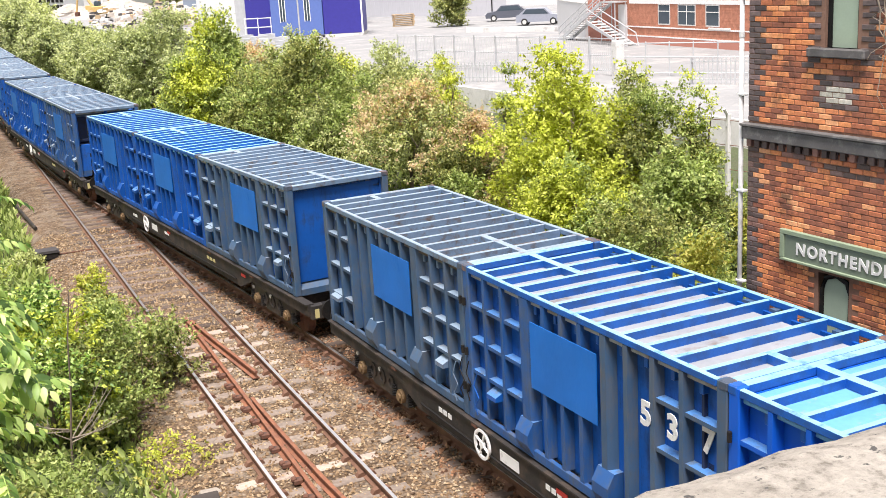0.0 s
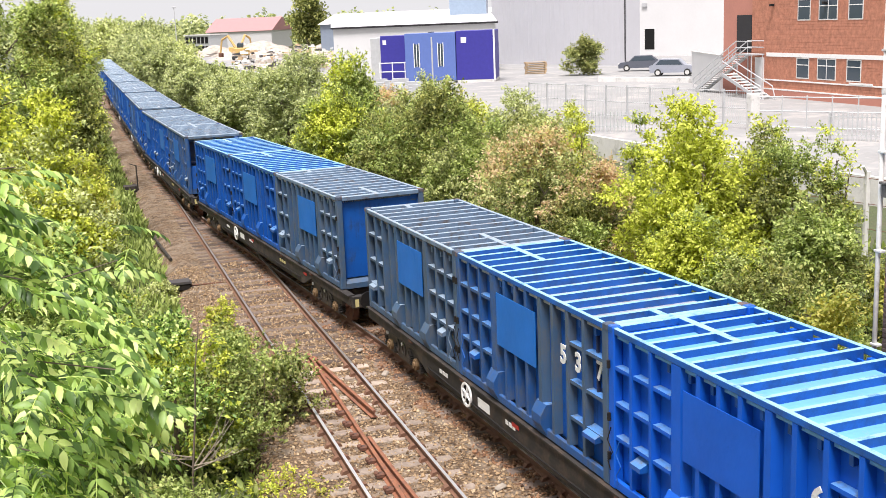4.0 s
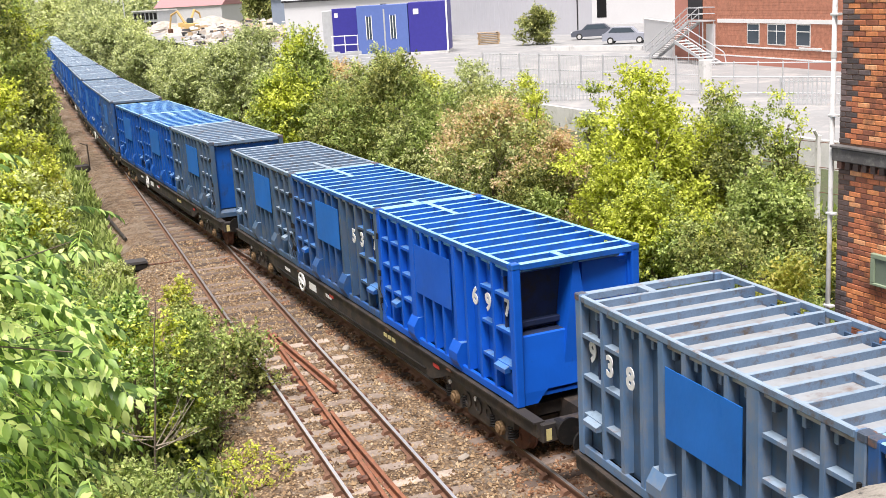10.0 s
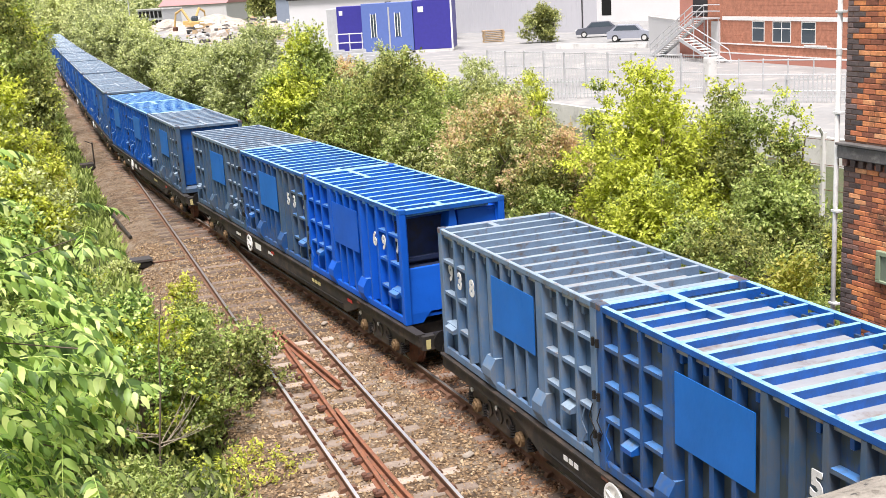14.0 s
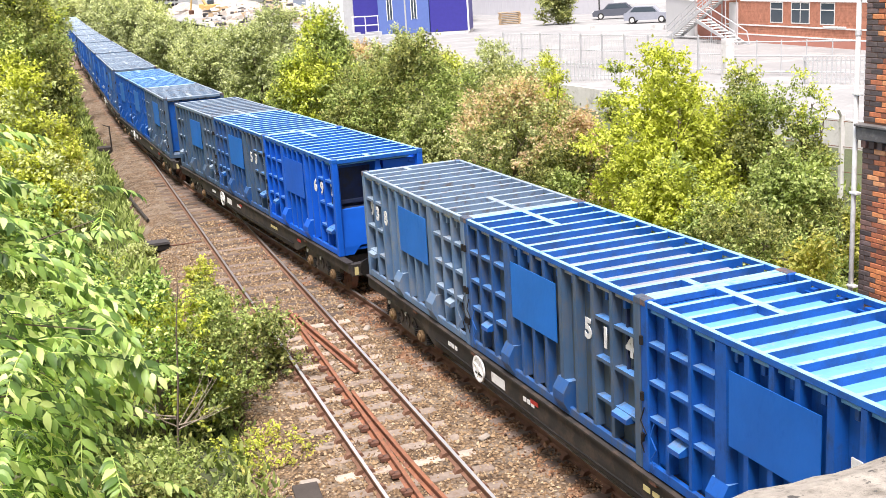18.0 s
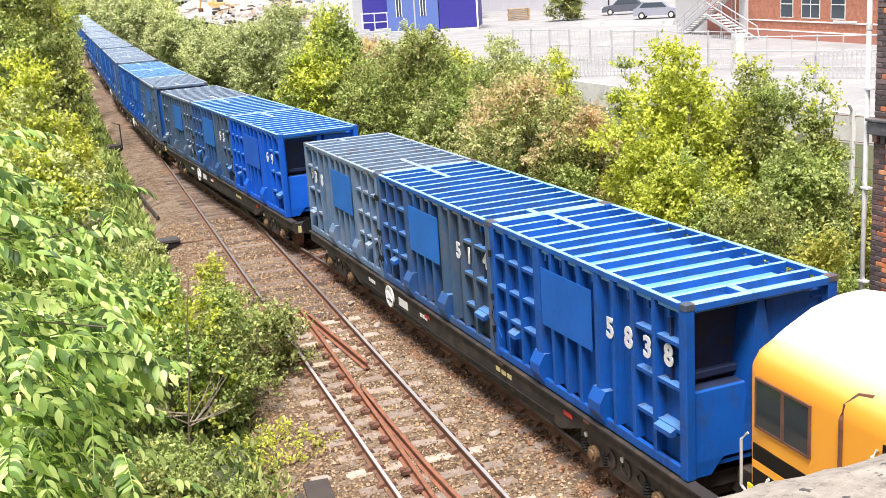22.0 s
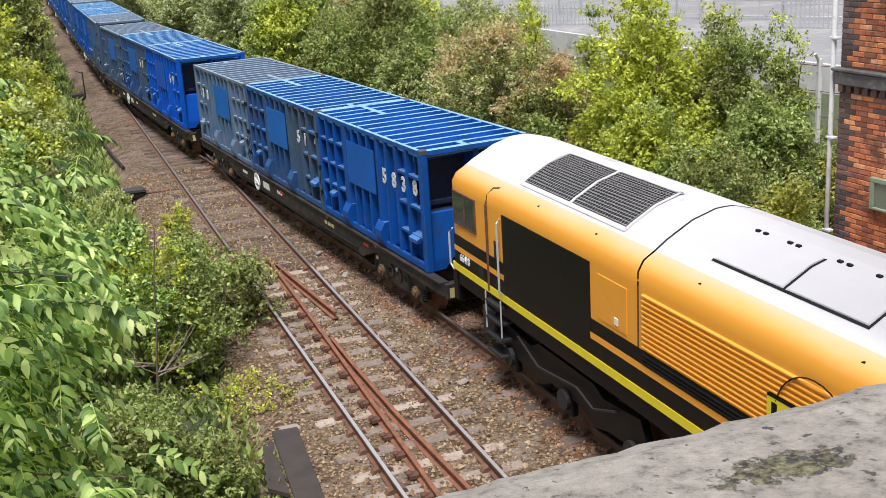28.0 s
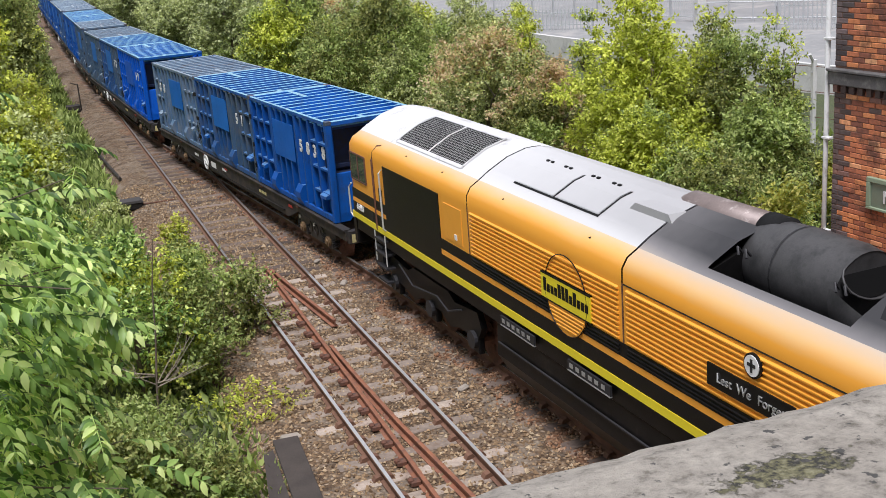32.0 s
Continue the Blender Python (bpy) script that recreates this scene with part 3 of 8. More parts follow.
# ---------------------------------------------------------------- containers
def container(name, label, body, ribs, roof, bar, flip=False, digits="", patch=None, digit_u=None, tail=None):
    """A ribbed steel waste container, 20 ft long: caged ends, ribbed middle, barred roof."""
    t = thing(name, label, "container", "containers of the train")
    s = -1 if flip else 1
    hw, hl, h = BOX_W / 2, BOX_L / 2, BOX_H
    tail = tail or ribs
    key = lambda n: (n, body.name, ribs.name, roof.name, bar.name, flip, tail.name)
    rec = 0.15
    # upward faces carry the sky's sheen as a paler colour
    top_sheen = M["edge_grey"] if "grey" in bar.name else M["edge_blue"]
    pit = 0.48                      # depth of the recessed end

    def yy(u):                      # u runs from the caged end to the numbered end
        return s * (hl - u)

    def span(u0, u1):
        a, b_ = yy(u0), yy(u1)
        return min(a, b_), max(a, b_)

    # shell
    for sx in (-1, 1):
        x = sx * (hw - rec)
        part("side_panel", lambda: Geo().box(min(x, x - sx * 0.04), max(x, x - sx * 0.04), -hl + 0.08, hl - 0.08, 0.14, h - 0.14), body, t, key=key(("side", sx)))
    part("floor", lambda: Geo().box(-hw + 0.16, hw - 0.16, -hl + 0.08, hl - 0.08, 0.10, 0.16), ribs, t, key=key("floor"))
    part("roof_panel", lambda: Geo().box(-hw + 0.06, hw - 0.34, -hl + 0.1, hl - 0.1, h - 0.17, h - 0.128), roof, t, key=key("roof"))
    part("roof_gutter", lambda: Geo().box(hw - 0.345, hw - 0.06, -hl + 0.1, hl - 0.1, h - 0.30, h - 0.26), ribs, t, key=key("gutter"))
    for sy in (-1, 1):
        y = sy * (hl - (pit if sy == -s else 0.10))
        # the recessed end wall is coloured dark for its shade
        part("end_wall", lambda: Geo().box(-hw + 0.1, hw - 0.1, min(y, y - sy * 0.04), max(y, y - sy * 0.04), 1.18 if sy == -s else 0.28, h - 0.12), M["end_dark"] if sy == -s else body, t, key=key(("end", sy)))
        if sy == -s:
            part("end_apron", lambda: Geo().prism([(sy * (hl - 0.05), 0.22), (sy * (hl - 0.15), 1.16), (sy * (hl - 0.19), 1.18), (sy * (hl - 0.14), 0.22)], -hw + 0.15, hw - 0.15, "x"), body, t, key=key("apron"))
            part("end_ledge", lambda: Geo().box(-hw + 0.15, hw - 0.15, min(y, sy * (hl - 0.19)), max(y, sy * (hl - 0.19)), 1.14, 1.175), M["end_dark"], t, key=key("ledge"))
            for sx in (-1, 1):
                part("foot", lambda: Geo().prism([(sx * (hw - 0.15), 0.0), (sx * (hw - 0.15), 0.22), (sx * (hw - 0.62), 0.22), (sx * (hw - 0.50), 0.10), (sx * (hw - 0.42), 0.0)], min(sy * (hl - 0.05), sy * (hl - 0.13)), max(sy * (hl - 0.05), sy * (hl - 0.13)), "y"), ribs, t, key=key(("foot", sx)))
        for sx in (-1, 1):
            part("corner_post", lambda: Geo().box(sx * hw - (0.15 if sx > 0 else 0), sx * hw + (0.15 if sx < 0 else 0), sy * hl - (0.17 if sy > 0 else 0), sy * hl + (0.17 if sy < 0 else 0), 0.0, h, 0.015), tail if sy == -s else ribs, t, key=key(("post", sx, sy)))
        for sx in (-1, 1):
            part("corner_casting", lambda: Geo().box(sx * hw - (0.15 if sx > 0 else 0.006), sx * hw + (0.15 if sx < 0 else 0.006), sy * hl - (0.13 if sy > 0 else 0.006), sy * hl + (0.13 if sy < 0 else 0.006), h - 0.10, h + 0.008, 0.015), bar if body is M["blue"] else M["casting"], t, key=key(("cast", sx, sy)))
        part("end_rail", lambda: Geo().box(-hw + 0.15, hw - 0.15, sy * hl - (0.12 if sy > 0 else 0), sy * hl + (0.12 if sy < 0 else 0), h - 0.12, h - 0.005, 0.012), bar, t, key=key(("erail", sy)), top=top_sheen)
        if sy == s:
            part("end_sill", lambda: Geo().prism([(sy * hl, 0.0), (sy * hl, 0.14), (sy * (hl - 0.2), 0.31), (sy * (hl - 0.2), 0.0)], -hw + 0.15, hw - 0.15, "x"), ribs, t, key=key(("esill", sy)))
    # fin and beam on the numbered end
    e = -s * hl
    ya, yb = sorted((-s * (hl - 0.09), -s * (hl - pit + 0.004)))
    part("end_fin", lambda: Geo().prism([(-0.03, h - 0.13), (0.07, h - 0.13), (0.40, 0.24), (-0.30, 0.24)], ya, yb, "y"), body, t, key=key("fin"))
    part("end_panel", lambda: Geo().prism([(0.16, -s * (hl - pit + 0.03)), (0.20, -s * (hl - 0.20)), (hw - 0.155, -s * (hl - 0.12)), (hw - 0.155, -s * (hl - pit + 0.03))], 0.24, h - 0.2, "z"), body, t, key=key("epanel"))
    part("end_strut", lambda: Geo().tube([(0.02, e + s * 0.10, 1.22), (0.40, e + s * 0.11, 1.26)], 0.025, 6), body, t, key=key("strut"))
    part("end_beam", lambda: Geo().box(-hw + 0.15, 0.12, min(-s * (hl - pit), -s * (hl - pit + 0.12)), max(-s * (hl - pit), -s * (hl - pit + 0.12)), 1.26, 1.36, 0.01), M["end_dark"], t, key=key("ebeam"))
    for sx in (-1, 1):
        x0, x1 = (sx * hw, sx * hw - sx * 0.07)
        X = (min(x0, x1), max(x0, x1))
        part("top_rail", lambda: Geo().box(*X, -hl + 0.17, hl - 0.17, h - 0.10, h + 0.0, 0.012), bar, t, key=key(("trail", sx)), top=top_sheen)
        part("bottom_rail", lambda: Geo().box(*X, -hl + 0.17, hl - 0.17, 0.02, 0.17, 0.012), ribs, t, key=key(("brail", sx)))
        out, inn = sx * (hw - 0.005), sx * (hw - rec + 0.002)
        XX = (min(out, inn), max(out, inn))
        X2 = (min(sx * (hw - 0.02), inn), max(sx * (hw - 0.02), inn))

        def vrib(u0, u1, z0=0.17, z1=h - 0.10, m=ribs, nm="rib"):
            a, b_ = span(u0, u1)
            c = 0.05 if u1 - u0 > 0.15 else 0.015
            xo, xi = out, inn

            def g():
                return Geo().prism([(xi, a), (xo, a + c), (xo, b_ - c), (xi, b_)], z0, z1, "z")
            part(nm, g, tail if u0 > 3.5 else m, t, key=key((nm, sx, u0, z0, z1, m.name)))

        def hbar(u0, u1, z, d=0.06):
            a, b_ = span(u0, u1)

            def g():
                return Geo().prism([(inn, z), (sx * (hw - 0.02), z), (sx * (hw - 0.02), z + d * 0.92), (inn, z + d)], a, b_, "y")
            part("cage_bar", g, tail if u0 > 3.5 else ribs, t, key=key(("hbar", sx, u0, z)), top=M["shelf"] if top_sheen is M["edge_blue"] else top_sheen)

        for u in (0.62, 1.14):
            vrib(u - 0.05, u + 0.05, nm="cage_post")
        vrib(1.62, 1.94)
        for z in (0.78, 1.30, 1.84):
            hbar(0.17, 0.57, z), hbar(0.67, 1.09, z), hbar(1.19, 1.62, z)
        for u in (2.22, 2.66, 3.10):
            vrib(u, u + 0.12)
        vrib(3.58, 3.80)
        vrib(4.10, 4.22)
        vrib(4.62, 4.74, nm="cage_post")
        vrib(5.16, 5.27, nm="cage_post")
        for z in (0.62, 1.22, 1.84):
            hbar(4.74, 5.16, z), hbar(5.27, 5.81, z)
        # painted-over name panel
        a, b_ = span(1.96, 3.56)
        part("name_panel", lambda: Geo().box(min(out, out + sx * 0.012), max(out, out + sx * 0.012), a, b_, 1.12, 2.08), patch or M["panel_blue"], t, "flat patch of fresh blue paint", key=key(("patch", sx, (patch or M["panel_blue"]).name)))
        # stacking pockets and steps on the bottom rail
        for u, w, z in ((1.78, 0.34, 0.50), (3.72, 0.36, 0.50), (0.86, 0.28, 0.64), (5.5, 0.4, 0.62)):
            a, b_ = span(u - w / 2, u + w / 2)
            deep = 0.10 if z < 0.56 else 0.07
            low = 0.05 if z < 0.56 else z - 0.07
            xo = sx * (hw + deep)

            def pk():
                if z > 0.56:
                    return Geo().prism([(inn, low), (xo, low), (xo, z), (inn, z + 0.10)], a, b_, "y")
                return Geo().prism([(inn, low), (out, low), (xo, low + 0.20), (xo, z - 0.10), (out, z + 0.08), (inn, z + 0.08)], a, b_, "y")
            part("pocket", pk, ribs if z < 0.56 else bar, t, key=key(("pocket", sx, u)), top=M["shelf"] if top_sheen is M["edge_blue"] else top_sheen)
    # barred roof
    nb = 12
    for i in range(1, nb):
        u = i * BOX_L / nb
        y = yy(u)
        part("roof_bar", lambda: Geo().box(-hw + 0.07, hw - 0.07, y - 0.035, y + 0.035, h - 0.30, h - 0.015, 0.008), bar, t, key=key(("rbar", i)), top=top_sheen)
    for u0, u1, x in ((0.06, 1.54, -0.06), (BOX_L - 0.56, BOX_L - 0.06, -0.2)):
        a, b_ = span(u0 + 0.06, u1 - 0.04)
        part("roof_tie", lambda: Geo().box(x - 0.06, x + 0.06, a, b_, h - 0.127, h - 0.008, 0.008), bar, t, key=key(("tie", u0)), top=top_sheen)
    # hinges and lashings at the caged end
    for z in (0.5, 1.1, 1.9):
        part("hinge", lambda: Geo().tube([(-hw - 0.02, yy(0.05), z - 0.06), (-hw - 0.02, yy(0.05), z + 0.06)], 0.03, 6), M["black_steel"], t, key=key(("hinge", z)))
    # chain and strap hanging at the caged end
    for k, (du, z0) in enumerate(((0.10, 0.95), (0.34, 0.80))):
        a = yy(du)
        part("lashing", lambda: Geo().tube([(-hw - 0.02, a, z0), (-hw - 0.05, a + 0.05, z0 - 0.2), (-hw - 0.03, a - 0.06, z0 - 0.36), (-hw - 0.05, a + 0.04, z0 - 0.52), (-hw - 0.03, a, z0 - 0.66)], 0.010, 5), M["black_steel"] if k == 0 else bar, t, key=key(("lash", k)))
    if digits:
        for k, (ch, u) in enumerate(zip(digits, digit_u)):
            y = yy(u)
            deep = -0.002 if k < len(digits) - 1 else (0.06 if k == 3 else rec - 0.05)
            m = Matrix(((0, 0, -1, -hw + deep - 0.006), (-1, 0, 0, y), (0, 1, 0, 1.63), (0, 0, 0, 1)))
            letters("digit", ch, 0.42, M["digit_paint"], t, m, "white stencilled number", bold=0.016)
    return t


# ---------------------------------------------------------------- flat wagon
def bogie(parent, y0, name="bogie"):
    b_ = part(name, lambda: bogie_frame(), M["bogie_iron"], parent, key="bogie_frame")
    b_.matrix_basis = pose(0, y0, 0)
    for dy in (-0.9, 0.9):
        w = part("wheelset", lambda: wheelset(0.42), M["rust"], b_, key="wheelset", smooth=False)
        w.matrix_basis = pose(0, dy, 0.42)
        WHEELS.append((w, (0, dy, 0.42), 0.42))
        for sx in (-1, 1):
            part("wheel_stop", lambda: Geo().disc((sx * 1.155, 0.62, 0.26), "x", 0.045, 0.03, 10), M["white_paint"], b_, "small white disc", key=("stop", sx), m=pose(0, dy * 0.6, 0.42))
            part("axle_box", lambda: Geo().disc((sx * 1.16, 0, 0), "x", 0.13, 0.10, 14).disc((sx * 1.22, 0, 0), "x", 0.075, 0.05, 12), M["axle_cover"], b_, "greasy ochre axle box cover", key=("abox", sx), m=pose(0, dy, 0.46))
            for k in (-0.27, 0.27):
                part("coil_spring", lambda: spring(), M["black_steel"], b_, key="spring", m=pose(sx * 1.10, dy + k * 1.25, 0.36))
    return b_


def spring():
    g = Geo()
    pts = [(0.085 * math.cos(a), 0.075 * math.sin(a), 0.24 * a / (10 * math.pi)) for a in np.linspace(0, 10 * math.pi, 50)]
    return g.tube(pts, 0.019, 5)


def wheelset(r):
    g = Geo()
    g.tube([(-1.0, 0, 0), (1.0, 0, 0)], 0.075, 10)
    for sx in (-1, 1):
        g.disc((sx * 0.745, 0, 0), "x", r, 0.13, 28).disc((sx * 0.67, 0, 0), "x", r + 0.028, 0.03, 28)
        for k in range(4):
            a = k * math.pi / 2
            g.box(sx * 0.815 - 0.012, sx * 0.815 + 0.012, 0.2 * math.cos(a) - 0.05, 0.2 * math.cos(a) + 0.05, 0.2 * math.sin(a) - 0.05, 0.2 * math.sin(a) + 0.05)
    return g


def bogie_frame():
    g = Geo()
    for sx in (-1, 1):
        X = (sx * 1.09 - 0.05, sx * 1.09 + 0.05)
        prof = [(-1.35, 0.56), (-1.35, 0.74), (-0.5, 0.80), (0.5, 0.80), (1.35, 0.74), (1.35, 0.56), (1.12, 0.52), (0.62, 0.52), (0.42, 0.30), (-0.42, 0.30), (-0.62, 0.52), (-1.12, 0.52)]
        g.prism(prof, *X, axis="x")
        for dy in (-0.9, 0.9):
            g.box(*X, dy - 0.17, dy + 0.17, 0.26, 0.60, 0.02)
        for y in (-0.42, 0.0, 0.42):
            g.disc((sx * 1.15, y, 0.56), "x", 0.15, 0.03, 16, 0.09)
    g.box(-0.95, 0.95, -0.3, 0.3, 0.45, 0.72, 0.02)
    for y in (-1.3, 1.3):
        g.box(-0.95, 0.95, y - 0.06, y + 0.06, 0.58, 0.70)
    return g


def flat_wagon():
    t = thing("flat_wagon", "grimy black bogie flat wagon carrying three blue containers", "wagon", "wagons of the train")
    L = 9.35
    bl = M["wagon_grime"]
    for sx in (-1, 1):
        prof = [(-L, 1.04), (-L, 0.80), (-L + 1.0, 0.80), (-6.0, 0.86), (-5.2, 0.56), (5.2, 0.56), (6.0, 0.86), (L - 1.0, 0.80), (L, 0.80), (L, 1.04)]
        part("side_sill", lambda: Geo().prism(prof, sx * 1.20 - 0.05, sx * 1.20 + 0.05, "x"), bl, t, key=("sill", sx))
        part("sill_flange", lambda: Geo().box(sx * 1.2 - 0.1, sx * 1.2 + 0.1, -L, L, 1.041, 1.072), bl, t, key=("flange", sx))
    part("centre_sill", lambda: Geo().box(-0.28, 0.28, -L + 0.1, L - 0.1, 0.62, 1.03), bl, t, key="csill")
    for i, y in enumerate(np.linspace(-8.4, 8.4, 9)):
        part("cross_member", lambda: Geo().box(-1.15, 1.15, y - 0.07, y + 0.07, 0.78, 1.0), bl, t, key=("xm", i))
    for sy in (-1, 1):
        part("headstock", lambda: Geo().box(-1.2, 1.2, sy * L - 0.09, sy * L + 0.09, 0.72, 1.05, 0.02), bl, t, key=("head", sy))
        for sx in (-1, 1):
            part("buffer", lambda: Geo().tube([(sx * 0.87, sy * L, 0.98), (sx * 0.87, sy * (L + 0.36), 0.98)], 0.10, 12).disc((sx * 0.87, sy * (L + 0.38), 0.98), "y", 0.23, 0.05, 18), M["black_steel"], t, key=("buf", sx, sy))
            part("end_marker", lambda: Geo().box(sx * 1.08 - 0.05, sx * 1.08 + 0.05, sy * (L + 0.092) - 0.003, sy * (L + 0.092) + 0.003, 0.76, 0.96), M["yellow_mark"], t, "pale yellow end marking", key=("mark", sx, sy))
        part("coupling", lambda: Geo().box(-0.14, 0.14, min(sy * L, sy * (L + 0.62)), max(sy * L, sy * (L + 0.62)), 0.78, 0.98, 0.03).tube([(-0.3, sy * L, 0.75), (-0.35, sy * (L + 0.25), 0.5), (-0.3, sy * (L + 0.5), 0.72)], 0.03, 6), bl, t, key=("coup", sy))
    for y0 in (-7.0, 7.0):
        bogie(t, y0)
    # brake gear and details along the near side
    part("handwheel_bracket", lambda: Geo().box(-1.24, -1.1, 2.73, 2.87, 0.7, 0.95), bl, t, key="hwb")
    wheel = Geo().disc((-1.29, 2.80, 0.80), "x", 0.25, 0.035, 28, 0.20).disc((-1.29, 2.80, 0.80), "x", 0.06, 0.05, 12)
    for k in range(4):
        a = k * math.pi / 2 + 0.4
        wheel.tube([(-1.29, 2.80, 0.80), (-1.29, 2.80 + 0.21 * math.cos(a), 0.80 + 0.21 * math.sin(a))], 0.022, 6)
    part("handbrake_wheel", wheel, M["white_paint"], t, "white painted handbrake wheel")
    for y, w, mk in ((-3.4, 0.7, "yellow_mark"), (3.9, 0.5, "white_paint"), (0.6, 0.45, "white_paint")):
        for k in range(3):
            part("stencil_bar", Geo().box(-1.262, -1.252, y + k * w / 3, y + k * w / 3 + w * 0.24, 0.80, 0.88), M[mk], t)
    part("data_panel", lambda: Geo().box(-1.262, -1.252, 1.75, 2.3, 0.72, 0.90), M["white_paint"], t, "white data panel", key="dpanel")
    for y in (0.45, -5.6):
        part("red_marker", lambda: Geo().box(-1.264, -1.252, y, y + 0.28, 0.86, 0.93), M["red_mark"], t, "small red marking", key=("red", y))
    for sy in (-1, 1):              # hoses hanging at the ends
        for x in (-0.45, 0.4):
            part("air_hose", lambda: Geo().tube([(x, sy * L, 0.72), (x - 0.02, sy * (L + 0.18), 0.62), (x, sy * (L + 0.30), 0.42), (x + 0.05, sy * (L + 0.45), 0.55)], 0.028, 6), M["rubber"], t, key=("hose", sy, x))
    for y in (-4.2, -1.6, 1.2, 4.4):
        part("brake_rod", lambda: Geo().tube([(-0.95, y, 0.50), (-0.95, y + 1.5, 0.44)], 0.03, 6), bl, t, key=("rod", y))
    part("air_tank", lambda: Geo().tube([(-0.7, -2.2, 0.55), (-0.7, -0.9, 0.55)], 0.2, 14), bl, t, key="tank")
    part("brake_pipe", lambda: Geo().tube([(-1.28, -5.0, 0.72), (-1.29, 0, 0.66), (-1.28, 5.0, 0.72)], 0.02, 5), M["black_steel"], t, key="pipe")
    for y in (-6.1, -3.05, 3.05, 6.1):
        part("twistlock", lambda: Geo().box(-1.3, -1.14, y - 0.1, y + 0.1, 0.98, 1.07, 0.02), M["rust"], t, key=("lock", y))
    return t


def build_train():
    n = 11
    first = flat_wagon()
    first_wheels = list(WHEELS)
    MOVERS.append((first, 0.0, 7.0, Matrix()))
    for j in range(1, n):
        w = copy_thing(first, Matrix())
        MOVERS.append((w, j * PITCH, 7.0, Matrix()))
        for o in w.children_recursive:
            if o.name.startswith("wheelset"):
                WHEELS.append((o, tuple(o.location), 0.42))
    part("wheel_disc", Geo().disc((-1.284, 2.80, 0.80), "x", 0.215, 0.012, 28), M["white_paint"], first, "white disc filling the handwheel")
    bl, mid, worn, sl, gb = (M[k] for k in ("blue", "blue_mid", "blue_worn", "slate", "grey_blue"))
    du3, du4 = (4.58, 5.08, 5.58), (4.10, 4.60, 5.08, 5.50)
    loads = {
        # slate body behind grey-blue ribs: recess shade put into the panel colour
        0: [("faded grey-blue ribbed steel container with a fresh blue patch", sl, gb, M["roof_sheet"], M["bar_grey"], True, "839", (4.42, 4.97, 5.64)),
            ("worn dark and blue ribbed steel container with a peeling patch", M["olive"], worn, M["roof_sheet"], M["bar_blue"], False, "514", du3),
            ("clean blue ribbed steel container with white stencilled numbers", mid, mid, M["roof_blue"], M["bar_blue"], False, "5838", du4)],
        1: [("dark weathered ribbed steel container with a blue patch", worn, sl, M["roof_rust"], M["bar_grey"], True, "", ()),
            ("worn navy ribbed steel container with grey numbered end", mid, worn, M["roof_sheet"], M["bar_blue"], False, "537", du3),
            ("bright blue freshly painted ribbed steel container", bl, bl, M["roof_blue"], M["bar_blue"], False, "697", du3)],
        2: [("blue ribbed steel container with faded lettering", mid, mid, M["roof_teal"], M["bar_blue"], False, "", ()),
            ("blue ribbed steel container with a teal roof", mid, mid, M["roof_teal"], M["bar_blue"], False, "", ()),
            ("dark weathered ribbed steel container with a blue patch", mid, sl, M["roof_sheet"], M["bar_grey"], True, "", ())],
    }
    for j in range(n):
        for k in range(3):
            if j in loads:
                lab, b_, r, ro, ba, fl, dg, du = loads[j][k]
            else:
                lab, b_, r, ro, ba, fl, dg, du = ("blue ribbed steel container on a distant wagon", (mid, worn, mid)[(j + k) % 3], (mid, mid, worn)[(j + k) % 3], M["roof_sheet"], M["bar_grey"], (j + k) % 2 == 0, "", ())
            c = container("waste_container", lab, b_, r, ro, ba, fl, dg, {"697": bl, "5838": M["patch_mid"]}.get(dg), du, {"537": sl, "514": sl}.get(dg))
            MOVERS.append((c, j * PITCH, 7.0, pose(0, (1 - k) * 6.00 + 0.30, DECK)))


# ---------------------------------------------------------------- locomotive
def ring(u, prof, y_end=10.7):
    return [(x, y_end - u, z) for x, z in prof]


def loft(g, rings, close=False):
    n = len(rings[0])
    base = len(g.v)
    for r in rings:
        g.v += [tuple(q) for q in r]
    for i in range(len(rings) - 1):
        for k in range(n - 1):
            a = base + i * n + k
            g.f.append((a, a + 1, a + n + 1, a + n))
    return g


